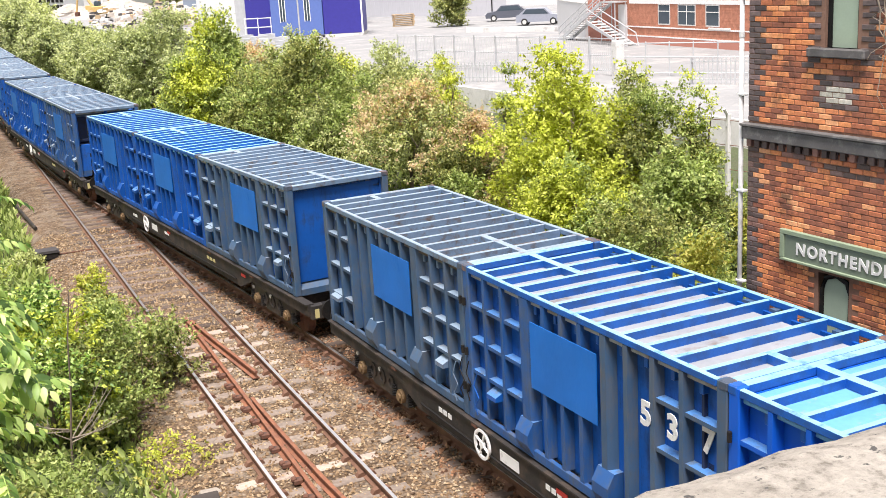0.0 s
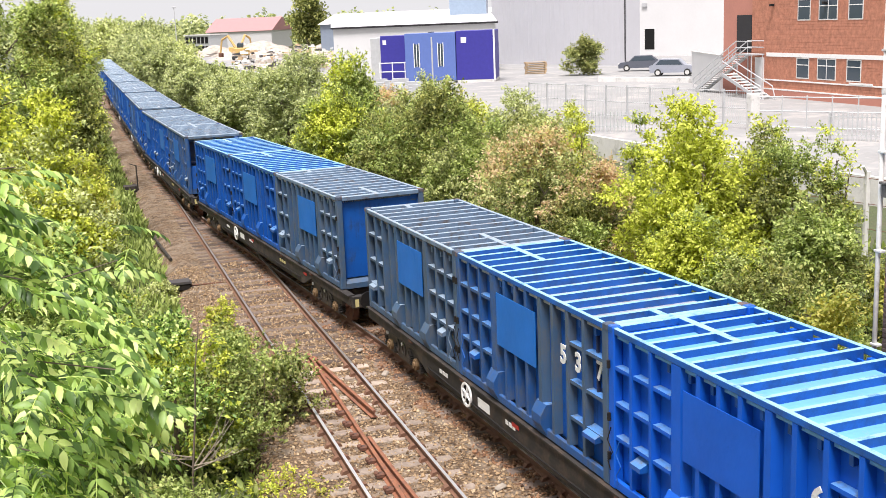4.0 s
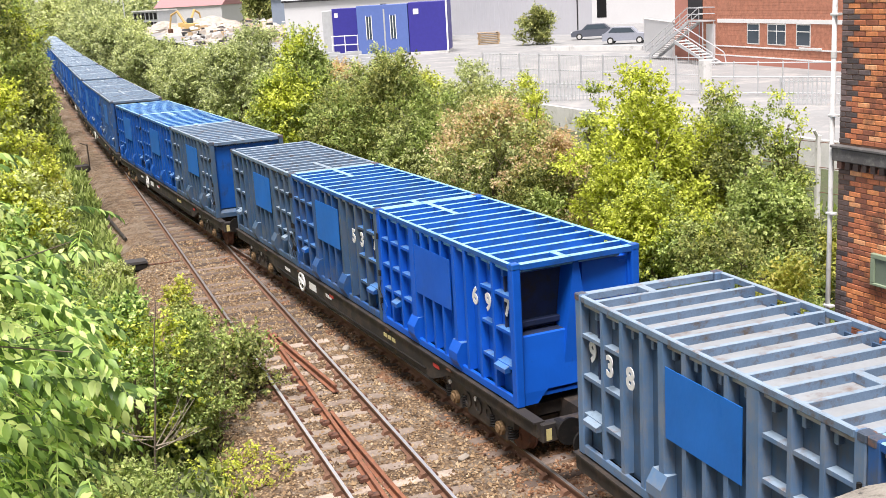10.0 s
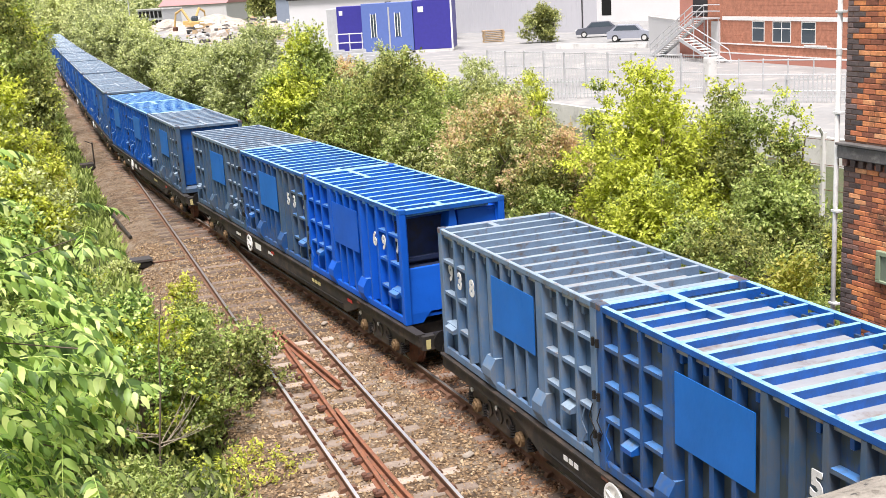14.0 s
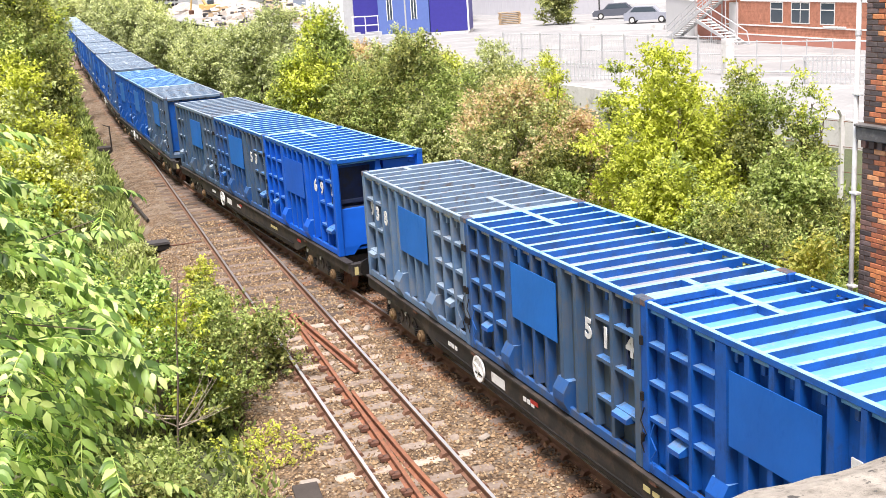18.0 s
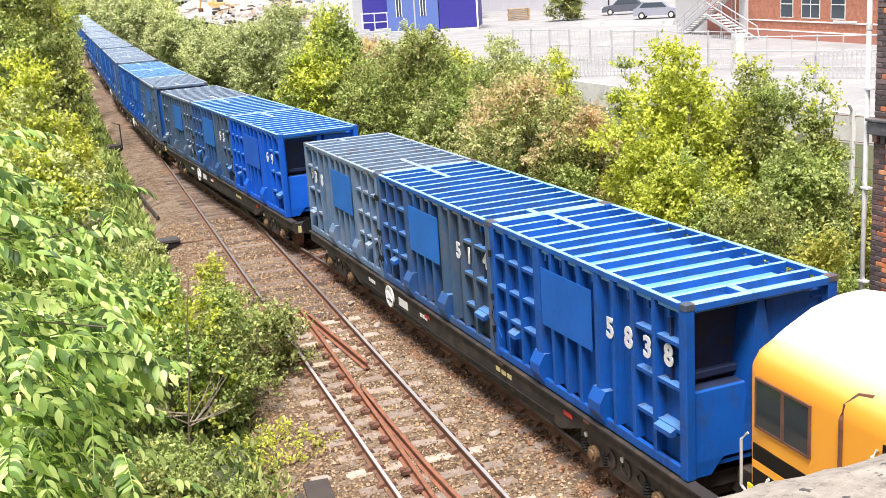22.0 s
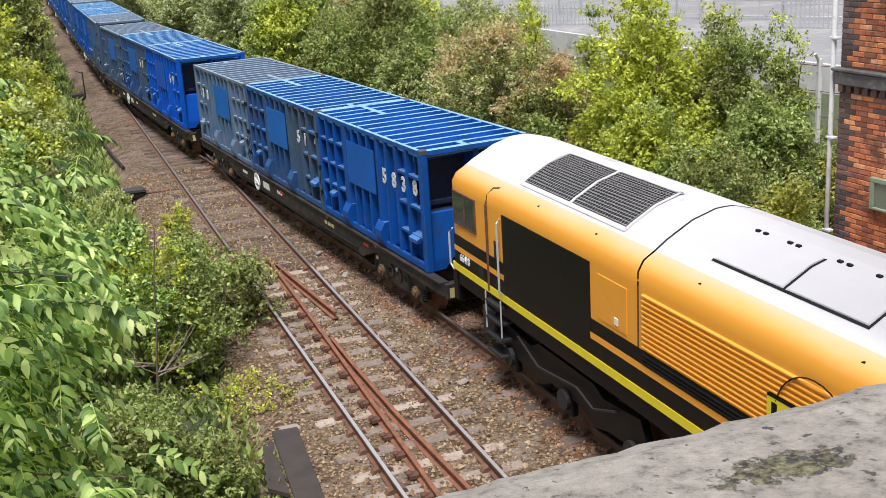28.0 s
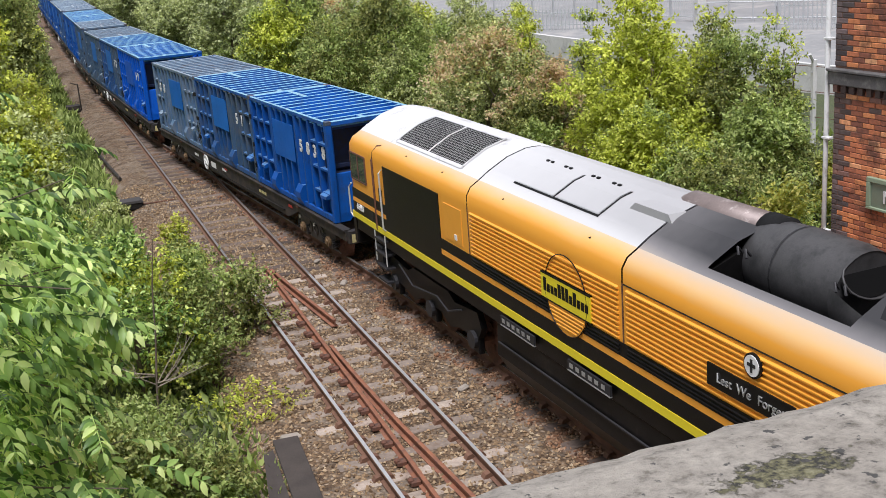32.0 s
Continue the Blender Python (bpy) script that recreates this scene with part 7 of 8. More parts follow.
def yard_clutter():
    # stacked timber pallets
    t = thing("pallet_stack", "stack of pale timber pallets", "pallets")
    for k in range(7):
        part("pallet", lambda: Geo().box(-1.3, 1.3, -0.6, 0.6, 0.0, 0.06).box(-1.3, 1.3, -0.6, 0.6, 0.16, 0.2).box(-1.3, -1.1, -0.6, 0.6, 0.06, 0.16).box(1.1, 1.3, -0.6, 0.6, 0.06, 0.16), M["wood"], t, key="pallet", m=pose(0.05 * (k % 3), 0, 0.21 * k, 0, 0, k * 1.5))
    t.matrix_basis = pose(53.5, 129.0, 1.0, 0, 0, -20)
    # rubble heaps
    rng = random.Random(4)
    for x, y, r, h in ((40, 262, 14, 4.0), (52, 240, 11, 3.4), (44, 205, 7, 2.2), (62, 262, 12, 4.4), (34, 300, 9, 3.0), (30, 190, 5, 1.6)):
        g = Geo()
        n, m_ = 26, 9
        v = []
        for j in range(m_ + 1):
            for i in range(n):
                a = 2 * math.pi * i / n
                rr = r * (1 - j / m_) * (0.8 + 0.35 * noise.noise(Vector((math.cos(a) * 2 + x, math.sin(a) * 2, j * 0.3))))
                v.append((x + rr * math.cos(a), y + rr * math.sin(a), 0.95 + h * (j / m_) ** 0.8 + 0.5 * noise.noise(Vector((rr * math.cos(a), rr * math.sin(a), x)))))
        f = [(j * n + i, j * n + (i + 1) % n, (j + 1) * n + (i + 1) % n, (j + 1) * n + i) for j in range(m_) for i in range(n)]
        ob = part("spoil_mound", g.add(v, f), M["rubble"])
        tagged(ob, "pale heap of rubble and crushed stone", "rubble heap", "rubble heaps")
    # excavator far off
    t = thing("excavator", "small yellow-orange excavator on the rubble site", "excavator")
    part("body", Geo().box(-1.4, 1.4, -1.2, 1.2, 1.0, 2.6, 0.15), M["digger"], t)
    part("cab", Geo().box(0.2, 1.3, -1.2, -0.2, 2.6, 3.5, 0.1), M["pane"], t)
    for y in (-1.1, 1.1):
        part("crawler", Geo().box(-1.8, 1.8, y - 0.3, y + 0.3, 0.0, 0.9, 0.2), M["rubber"], t)
    part("boom", Geo().tube([(1.2, 0, 2.2), (3.2, 0, 5.2), (4.8, 0, 4.4)], 0.28, 6), M["digger"], t)
    part("stick", Geo().tube([(4.8, 0, 4.5), (5.4, 0, 1.6)], 0.2, 6), M["digger"], t)
    part("bucket", Geo().box(4.9, 5.7, -0.5, 0.5, 0.7, 1.6, 0.1), M["rust"], t)
    t.matrix_basis = pose(33.5, 246, 1.2, 0, 0, 140)
    copy_thing(t, pose(34.5, 262, 1.2, 0, 0, 40))
    # pale junk stacked in front of the cabins
    g = Geo()
    for k in range(46):
        x, y = rng.uniform(28.2, 33.2), rng.uniform(101, 115)
        s, h = rng.uniform(0.3, 0.9), rng.uniform(0.2, 0.9)
        z = 0.95 + rng.uniform(0, 0.5)
        g.prism([(x - s, y - s * 0.3), (x + s, y - s * 0.5), (x + s * 0.8, y + s * 0.6), (x - s * 0.7, y + s * 0.5)], z - 0.1, z + h, "z")
    tagged(part("junk_pile", g, M["galv"]), "pile of pale pipes and junk in front of the cabins", "junk", kind="stuff")
    # broken concrete and scrap lying on the rubble site
    kinds = (("grey", M["concrete"]), ("dark", M["soot_slab"]), ("buff", M["rubble"]), ("timber", M["wood"]))
    for nm, mat in kinds:
        g = Geo()
        for k in range(150):
            y = rng.uniform(170, 320)
            x = rng.uniform(0.115, 0.24) * y + 3
            s = rng.uniform(0.25, 0.9)
            a = rng.uniform(0, 3.1)
            c, d = math.cos(a) * s, math.sin(a) * s
            z = 0.9 + rng.uniform(0, 1.6) ** 2
            h = s * rng.uniform(0.3, 1.0)
            w = rng.uniform(0.4, 1.3)
            g.add([(x - c, y - d, z), (x - d * w, y + c * w, z), (x + c, y + d, z), (x + d * w, y - c * w, z),
                   (x - c * 0.8, y - d * 0.8, z + h), (x - d * w * 0.7, y + c * w * 0.7, z + h * 0.8), (x + c * 0.9, y + d * 0.9, z + h * 0.7), (x + d * w * 0.8, y - c * w * 0.8, z + h)],
                  [(0, 1, 2, 3), (4, 5, 6, 7), (0, 1, 5, 4), (1, 2, 6, 5), (2, 3, 7, 6), (3, 0, 4, 7)])
        ob = part("scrap_pieces", g, mat)
        tagged(ob, f"{nm} broken pieces lying on the rubble site", "rubble", kind="stuff")


M["rubble"] = plain("pale_rubble", (0.40, 0.36, 0.32), 0.95, vary=0.3, scale=0.5, grain=2.5, bumpy=0.5, dirt=(0.34, 0.28, 0.22), amount=0.4, world=True)
yard_clutter()


# ---------------------------------------------------------------- plants
def leaf_mesh(name, P, D, Nn, ln, wd, mat):
    """Many leaves: each a kite folded along its midrib. P base, D long axis, Nn face normal, ln length, wd half width."""
    n = len(P)
    D = D / np.linalg.norm(D, axis=1, keepdims=True)
    S = np.cross(D, Nn)
    S /= np.linalg.norm(S, axis=1, keepdims=True) + 1e-9
    U = np.cross(S, D)
    ln, wd = ln[:, None], wd[:, None]
    v = np.empty((n, 4, 3), np.float32)
    v[:, 0] = P
    v[:, 1] = P + D * ln * 0.42 + S * wd + U * wd * 0.35
    v[:, 2] = P + D * ln - U * ln * 0.10
    v[:, 3] = P + D * ln * 0.42 - S * wd + U * wd * 0.35
    base = (np.arange(n, dtype=np.int32) * 4)[:, None]
    idx = np.concatenate([base + 0, base + 1, base + 2, base + 0, base + 2, base + 3], 1).ravel()
    me = bpy.data.meshes.new(name)
    me.vertices.add(n * 4)
    me.vertices.foreach_set("co", v.ravel())
    me.loops.add(n * 6)
    me.loops.foreach_set("vertex_index", idx)
    me.polygons.add(n * 2)
    me.polygons.foreach_set("loop_start", np.arange(0, n * 6, 3, dtype=np.int32))
    me.polygons.foreach_set("loop_total", np.full(n * 2, 3, np.int32))
    me.materials.append(mat)
    me.update(calc_edges=True)
    return me


def long_leaf_mesh(name, P, D, Nn, ln, wd, mat):
    """Long pointed leaflets: a broad middle, a drawn-out tip, folded along the midrib and curling down."""
    n = len(P)
    D = D / np.linalg.norm(D, axis=1, keepdims=True)
    S = np.cross(D, Nn)
    S /= np.linalg.norm(S, axis=1, keepdims=True) + 1e-9
    U = np.cross(S, D)
    ln, wd = ln[:, None], wd[:, None]
    prof = ((0.0, 0.0, 0.0), (0.22, 0.85, 0.02), (0.50, 1.0, 0.0), (0.78, 0.55, -0.07), (1.0, 0.0, -0.17))
    v = np.empty((n, 11, 3), np.float32)
    for i, (s, w, c) in enumerate(prof):
        mid = P + D * ln * s + U * ln * c
        v[:, i] = mid
        if 0 < i < 4:
            v[:, 4 + i] = mid + S * wd * w + U * wd * w * 0.3
            v[:, 7 + i] = mid - S * wd * w + U * wd * w * 0.3
    tris = np.array([(0, 5, 1), (1, 5, 6), (1, 6, 2), (2, 6, 7), (2, 7, 3), (3, 7, 4), (0, 1, 8), (1, 9, 8), (1, 2, 9), (2, 10, 9), (2, 3, 10), (3, 4, 10)], np.int32)
    idx = ((np.arange(n, dtype=np.int32) * 11)[:, None, None] + tris[None]).ravel()
    me = bpy.data.meshes.new(name)
    me.vertices.add(n * 11)
    me.vertices.foreach_set("co", v.ravel())
    me.loops.add(len(idx))
    me.loops.foreach_set("vertex_index", idx)
    me.polygons.add(n * 12)
    me.polygons.foreach_set("loop_start", np.arange(0, len(idx), 3, dtype=np.int32))
    me.polygons.foreach_set("loop_total", np.full(n * 12, 3, np.int32))
    me.materials.append(mat)
    me.update(calc_edges=True)
    return me


def unit(rng, n):
    v = rng.normal(size=(n, 3))
    return v / np.linalg.norm(v, axis=1, keepdims=True)


def plant(name, label, category, x, y, r, h, leaf, n, ln, seed, lobes=9, low=0.12, slim=1.0, stems=5, group="", sink=0.0, leaf2=None):
    """A bush or tree: tapered trunk, forking limbs, and clusters of leaves round many lobes, with gaps between."""
    rng = np.random.default_rng(seed)
    ln, n = ln * 1.08, int(n * 0.85)
    zb = ground_z(x, y) - sink
    t = thing(name, label, category, group)
    # lobes of the crown
    L = []
    for k in range(lobes):
        f = (k + 0.5) / lobes
        z = h * (low + (0.97 - low) * f ** 0.9)
        wid = r * math.sqrt(max(0.08, 1 - ((f - 0.38) / 0.66) ** 2))
        a = k * 2.4 + rng.uniform(0, 0.8)
        d = wid * rng.uniform(0.25, 0.95)
        lr = max(0.14 * r, wid * rng.uniform(0.18, 0.34))
        L.append((x + d * math.cos(a) * slim, y + d * math.sin(a), zb + z - lr * 0.45, lr))
    # limbs
    trunk = Geo()
    top = Vector((x + rng.uniform(-0.1, 0.1) * r, y, zb + h * 0.62))
    trunk.tube([(x, y, zb - 0.1), (x + rng.uniform(-0.06, 0.06) * r, y, zb + h * 0.3), top], 0.018 * h + 0.012, 7, 0.006 * h)
    part("trunk", trunk, M["bark"], t)
    for k in range(stems):
        q = L[int(k * len(L) / stems)]
        z0 = zb + h * rng.uniform(0.08, 0.4)
        a = Vector((x, y, z0))
        b_ = Vector((q[0], q[1], max(q[2], z0 + 0.1)))
        m_ = (a + b_) / 2 + Vector((rng.uniform(-0.1, 0.1) * r, rng.uniform(-0.1, 0.1) * r, 0.06 * h))
        g = Geo().tube([a, m_, b_], 0.010 * h + 0.006, 5, 0.004)
        for i in range(3):
            e = b_ + Vector(rng.normal(size=3).tolist()) * q[3] * 0.8
            g.tube([m_ + (b_ - m_) * (0.3 + 0.3 * i), e], 0.005 * h + 0.003, 4, 0.003)
        part("limb", g, M["bark"], t)
    # leaves gathered on twigs near the skin of each lobe
    L = np.array(L)
    # the crown fills its height and breadth, no more
    L[:, 3] *= 0.9
    L[:, 2] = zb + (L[:, 2] - zb) * (h - 1.5 * ln) / max((L[:, 2] + L[:, 3] - zb).max(), 0.1)
    reach = max(np.hypot(L[:, 0] - x, L[:, 1] - y) + L[:, 3])
    L[:, :2] = (x, y) + (L[:, :2] - (x, y)) * min(1.0, (r - ln) / reach)
    L[:, 3] *= min(1.0, 1.1 * r / reach)
    area = L[:, 3] ** 2
    if r > 1.0:                       # shoots that stand clear of the crown
        more, wt = [], []
        for k in range(int(5 + 4 * r)):
            q = L[rng.integers(len(L))]
            px_, py_, pz_ = q[0] + rng.normal(0, 0.3) * q[3], q[1] + rng.normal(0, 0.3) * q[3], q[2] + q[3] * 0.8
            tall = h * rng.uniform(0.05, 0.14)
            for i in range(3):
                more.append((px_ + rng.normal(0, 0.03) * r, py_, min(pz_ + tall * (i + 0.5) / 1.5, zb + h * 1.06), max(0.05 * r, 0.10 * r * (1 - i * 0.25))))
                wt.append((0.10 * r) ** 2 * (1.5 - 0.35 * i))
        L = np.concatenate([L, np.array(more)])
        area = np.concatenate([area, np.array(wt)])
    nt_ = max(8, n // 16)
    which = rng.choice(len(L), nt_, p=area / area.sum())
    d = unit(rng, nt_)
    d[:, 2] = np.where(d[:, 2] < -0.08, -d[:, 2] * 0.7, d[:, 2])
    rad = 0.70 + 0.38 * rng.random(nt_) ** 0.55
    c = L[which, :3] + d * (L[which, 3] * rad)[:, None]
    c[:, 2] = np.maximum(c[:, 2], zb + 0.05)
    # twig direction: outwards, a little up
    tw = d + unit(rng, nt_) * 0.5 + np.array([0, 0, 0.25])
    tw /= np.linalg.norm(tw, axis=1, keepdims=True)
    reps = 16
    ti = np.repeat(np.arange(nt_), reps)
    s = np.tile(np.linspace(0, 1, reps), nt_)
    span = 3.6 * ln
    P = c[ti] + tw[ti] * (s * span)[:, None] + rng.normal(0, ln * 0.28, (len(ti), 3))
    side = unit(rng, len(ti))
    D = tw[ti] * 0.5 + side * 0.9 + np.array([0, 0, -0.25])
    Nn = d[ti] * 0.6 + np.array([0, 0, 0.9]) + rng.normal(0, 0.35, (len(ti), 3))
    lens = ln * rng.uniform(0.6, 1.25, len(ti))
    P[:, 2] = np.maximum(P[:, 2], zb + 0.03)
    if leaf2 is None:
        ob = new("crown", leaf_mesh("crown", P, D, Nn, lens, lens * 0.30, M[leaf]))
        ob.parent = t
    else:
        fade = 1.5 * (P[:, 2] - zb) / h - 0.9 if leaf2 == "leaf_rust" else 0.0       # the tips turn first
        pick = (noise_vec(P, 0.9 / max(r, 0.5), seed) + rng.normal(0, 0.7, len(P)) + fade) > (0.35 if leaf2 == "leaf_rust" else 0.0)
        for nm, mk, sel in (("crown", leaf, ~pick), ("crown", leaf2, pick)):
            if sel.sum() > 3:
                ob = new(nm, leaf_mesh(nm, P[sel], D[sel], Nn[sel], lens[sel], lens[sel] * 0.30, M[mk]))
                ob.parent = t
    return t


def noise_vec(P, k, seed):
    q = P * k * 2.2 + seed
    return np.sin(q[:, 0] * 1.7 + 1.3 * np.sin(q[:, 1])) + np.sin(q[:, 2] * 2.1 + q[:, 1] * 1.1)


def right_side():
    """The overgrown strip between the line and the yard."""
    rows = [
        # x, y, r, h, leaf, second leaf, leaves, leaf length, label
        (15.8, 27.2, 2.4, 4.9, "leaf_lime", None, 36000, 0.115, "tall lime-green young ash bush"),
        (18.3, 26.8, 1.9, 4.25, "leaf_mid", "leaf_dark", 22000, 0.10, "mid-green bush with an uneven crown"),
        (18.7, 27.6, 0.50, 5.15, "leaf_lime", "leaf_mid", 2200, 0.10, "slim lime-green shoot above the thicket"),
        (19.6, 26.0, 0.45, 4.75, "leaf_mid", "leaf_lime", 2000, 0.10, "slim green shoot above the thicket"),
        (19.7, 25.6, 0.45, 4.3, "leaf_mid", "leaf_lime", 2200, 0.10, "slim green shoot with open leaves"),
        (20.6, 23.4, 0.40, 3.9, "leaf_lime", "leaf_yellow", 1500, 0.09, "slim yellow-green shoot by the wall"),
        (21.4, 24.6, 0.40, 4.3, "leaf_mid", None, 1400, 0.10, "slim dark shoot by the wall"),
        (14.8, 25.0, 1.7, 2.6, "leaf_mid", "leaf_lime", 22000, 0.10, "dense green bramble thicket below taller bushes"),
        (17.0, 23.0, 1.8, 2.9, "leaf_dark", "leaf_mid", 22000, 0.10, "dark green shrub with yellowing tips"),
        (18.4, 21.0, 1.4, 2.0, "leaf_dark", "leaf_yellow", 16000, 0.10, "green shrub with yellowing leaves"),
        (14.3, 21.0, 1.5, 2.44, "leaf_dark", "leaf_mid", 14000, 0.09, "low green thicket beside the brick building"),
        (13.4, 17.5, 1.1, 2.54, "leaf_mid", "leaf_yellow", 11000, 0.09, "small shrub against the brick corner"),
        (14.9, 31.2, 1.75, 3.5, "leaf_dark", "leaf_rust", 20000, 0.10, "dark shrub with dull purple-green leaves"),
        (13.0, 28.4, 1.2, 2.23, "leaf_mid", "leaf_dark", 12000, 0.09, "low dark bramble beside the train"),
        (15.2, 36.8, 2.9, 4.1, "leaf_grey", "leaf_rust", 24000, 0.115, "bush with leaves turning orange-brown"),
        (16.9, 39.5, 1.6, 3.82, "leaf_grey", "leaf_rust", 14000, 0.11, "grey-green bush with brown tips"),
        (16.6, 36.6, 0.55, 4.7, "leaf_lime", None, 4200, 0.10, "slim lime-green sapling among the bushes"),
        (17.4, 33.0, 0.5, 4.66, "leaf_lime", "leaf_mid", 4200, 0.10, "slim pale green sapling among the bushes"),
        (21.3, 70.0, 0.45, 4.9, "leaf_haze_lime", "leaf_grey", 3000, 0.15, "slim pale sapling in front of the cabins"),
        (22.8, 70.0, 0.5, 4.4, "leaf_haze_lime", "leaf_yellow", 3000, 0.15, "slim yellow-green sapling in front of the cabins"),
        (21.2, 62.0, 0.6, 4.3, "leaf_haze_lime", "leaf_yellow", 3600, 0.14, "slim yellow-green sapling near the yard"),
        (24.7, 62.0, 1.7, 4.2, "leaf_haze", "leaf_haze_lime", 8000, 0.13, "pale feathery bush near the yard wall"),
        (21.9, 48.0, 0.6, 4.3, "leaf_lime", "leaf_haze_lime", 4200, 0.12, "slim lime-green sapling near the yard wall"),
        (20.9, 31.0, 1.3, 3.9, "leaf_grey", "leaf_lime", 9000, 0.10, "open pale green bush by the yard wall"),
        (13.4, 40.8, 1.7, 2.86, "leaf_grey", "leaf_mid", 13000, 0.12, "low dark thicket beside the train"),
        (14.7, 46.8, 2.9, 5.2, "leaf_mid", "leaf_dark", 26000, 0.14, "large mid-green bush beyond the train"),
        (13.1, 50.5, 2.0, 4.24, "leaf_mid", "leaf_dark", 15000, 0.14, "dark green bush behind the train"),
        (17.4, 43.5, 2.0, 3.7, "leaf_grey", "leaf_dark", 16000, 0.13, "pale grey-green bush near the yard"),
        (19.5, 48.0, 2.2, 3.6, "leaf_grey", None, 13000, 0.15, "pale grey-green bush near the yard wall"),
        (14.0, 60.5, 2.6, 6.3, "leaf_mid", "leaf_lime", 24000, 0.16, "tall mid-green tree with a pointed crown"),
        (12.0, 58.5, 1.9, 4.6, "leaf_lime", "leaf_mid", 13000, 0.16, "yellow-green bush behind the train"),
        (17.3, 56.0, 2.4, 4.6, "leaf_mid", "leaf_grey", 16000, 0.16, "rounded green bush near the yard"),
        (12.6, 73.5, 2.9, 5.2, "leaf_grey", "leaf_mid", 17000, 0.19, "broad grey-green bush beside the line"),
        (15.8, 67.5, 2.6, 5.0, "leaf_mid", None, 15000, 0.18, "broad green bush beside the line"),
        (10.6, 84.0, 2.2, 4.6, "leaf_mid", "leaf_grey", 11000, 0.2, "green bush growing beside the line"),
        (13.4, 86.0, 2.8, 4.6, "leaf_grey", "leaf_lime", 13000, 0.21, "pale green bush growing beside the line"),
        (10.8, 92.0, 2.4, 4.6, "leaf_grey", "leaf_lime", 11000, 0.21, "pale green bush growing beside the line"),
        (10.0, 104.0, 2.2, 4.9, "leaf_mid", None, 11000, 0.22, "upright green tree beside the line"),
        (13.5, 101.0, 3.2, 4.5, "leaf_grey", "leaf_lime", 13000, 0.23, "broad pale green bush beside the line"),
        (9.5, 115.0, 2.2, 5.3, "leaf_mid", None, 9000, 0.25, "green bush growing beside the line"),
        (9.2, 128.0, 2.5, 6.9, "leaf_mid", "leaf_grey", 10000, 0.27, "green tree growing beside the line"),
        (13.5, 122.0, 3.4, 4.2, "leaf_grey", "leaf_mid", 10000, 0.27, "broad green bush beside the line"),
        (20.5, 76.0, 2.6, 3.2, "leaf_grey", "leaf_rust", 10000, 0.2, "low grey-green scrub near the yard"),
        (21.0, 62.0, 2.2, 3.4, "leaf_grey", "leaf_lime", 10000, 0.18, "low pale scrub near the yard wall"),
        (22.5, 52.0, 2.0, 2.97, "leaf_mid", "leaf_grey", 9000, 0.16, "low scrub near the yard wall"),
        (22.0, 95.0, 3.2, 3.6, "leaf_grey", "leaf_lime", 9000, 0.24, "low pale scrub near the yard"),
        (21.5, 115.0, 3.6, 5.3, "leaf_mid", "leaf_grey", 9000, 0.27, "low green scrub near the yard"),
    ]
    # farther off, painted haze replaces the plain leaf colours
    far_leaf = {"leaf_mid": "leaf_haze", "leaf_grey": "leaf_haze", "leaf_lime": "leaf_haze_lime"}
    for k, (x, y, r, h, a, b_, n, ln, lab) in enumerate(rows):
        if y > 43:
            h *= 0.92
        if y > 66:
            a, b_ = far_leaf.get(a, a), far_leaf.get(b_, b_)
        nm = "tree" if h > 5.2 and r > 1 else "bush"
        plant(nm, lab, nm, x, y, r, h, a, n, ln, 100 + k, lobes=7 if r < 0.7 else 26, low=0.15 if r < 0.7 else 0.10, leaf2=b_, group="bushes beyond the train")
    far = [(8.6, 145, 3.0, 6.0), (12.5, 150, 3.6, 4.0), (8.8, 168, 3.4, 6.4), (14, 180, 4.5, 4.4), (9.4, 196, 4.0, 7.0), (16, 215, 5.5, 4.8), (9.8, 232, 4.6, 7.4),
           (11, 275, 5.5, 8.0), (18, 300, 7, 7.0), (8, 330, 7, 10.0), (20, 360, 9, 9.0), (0.5, 380, 9, 11.0)]
    for k, (x, y, r, h) in enumerate(far):
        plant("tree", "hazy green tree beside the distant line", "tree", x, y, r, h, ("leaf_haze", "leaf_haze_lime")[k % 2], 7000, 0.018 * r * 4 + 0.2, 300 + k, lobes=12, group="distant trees")


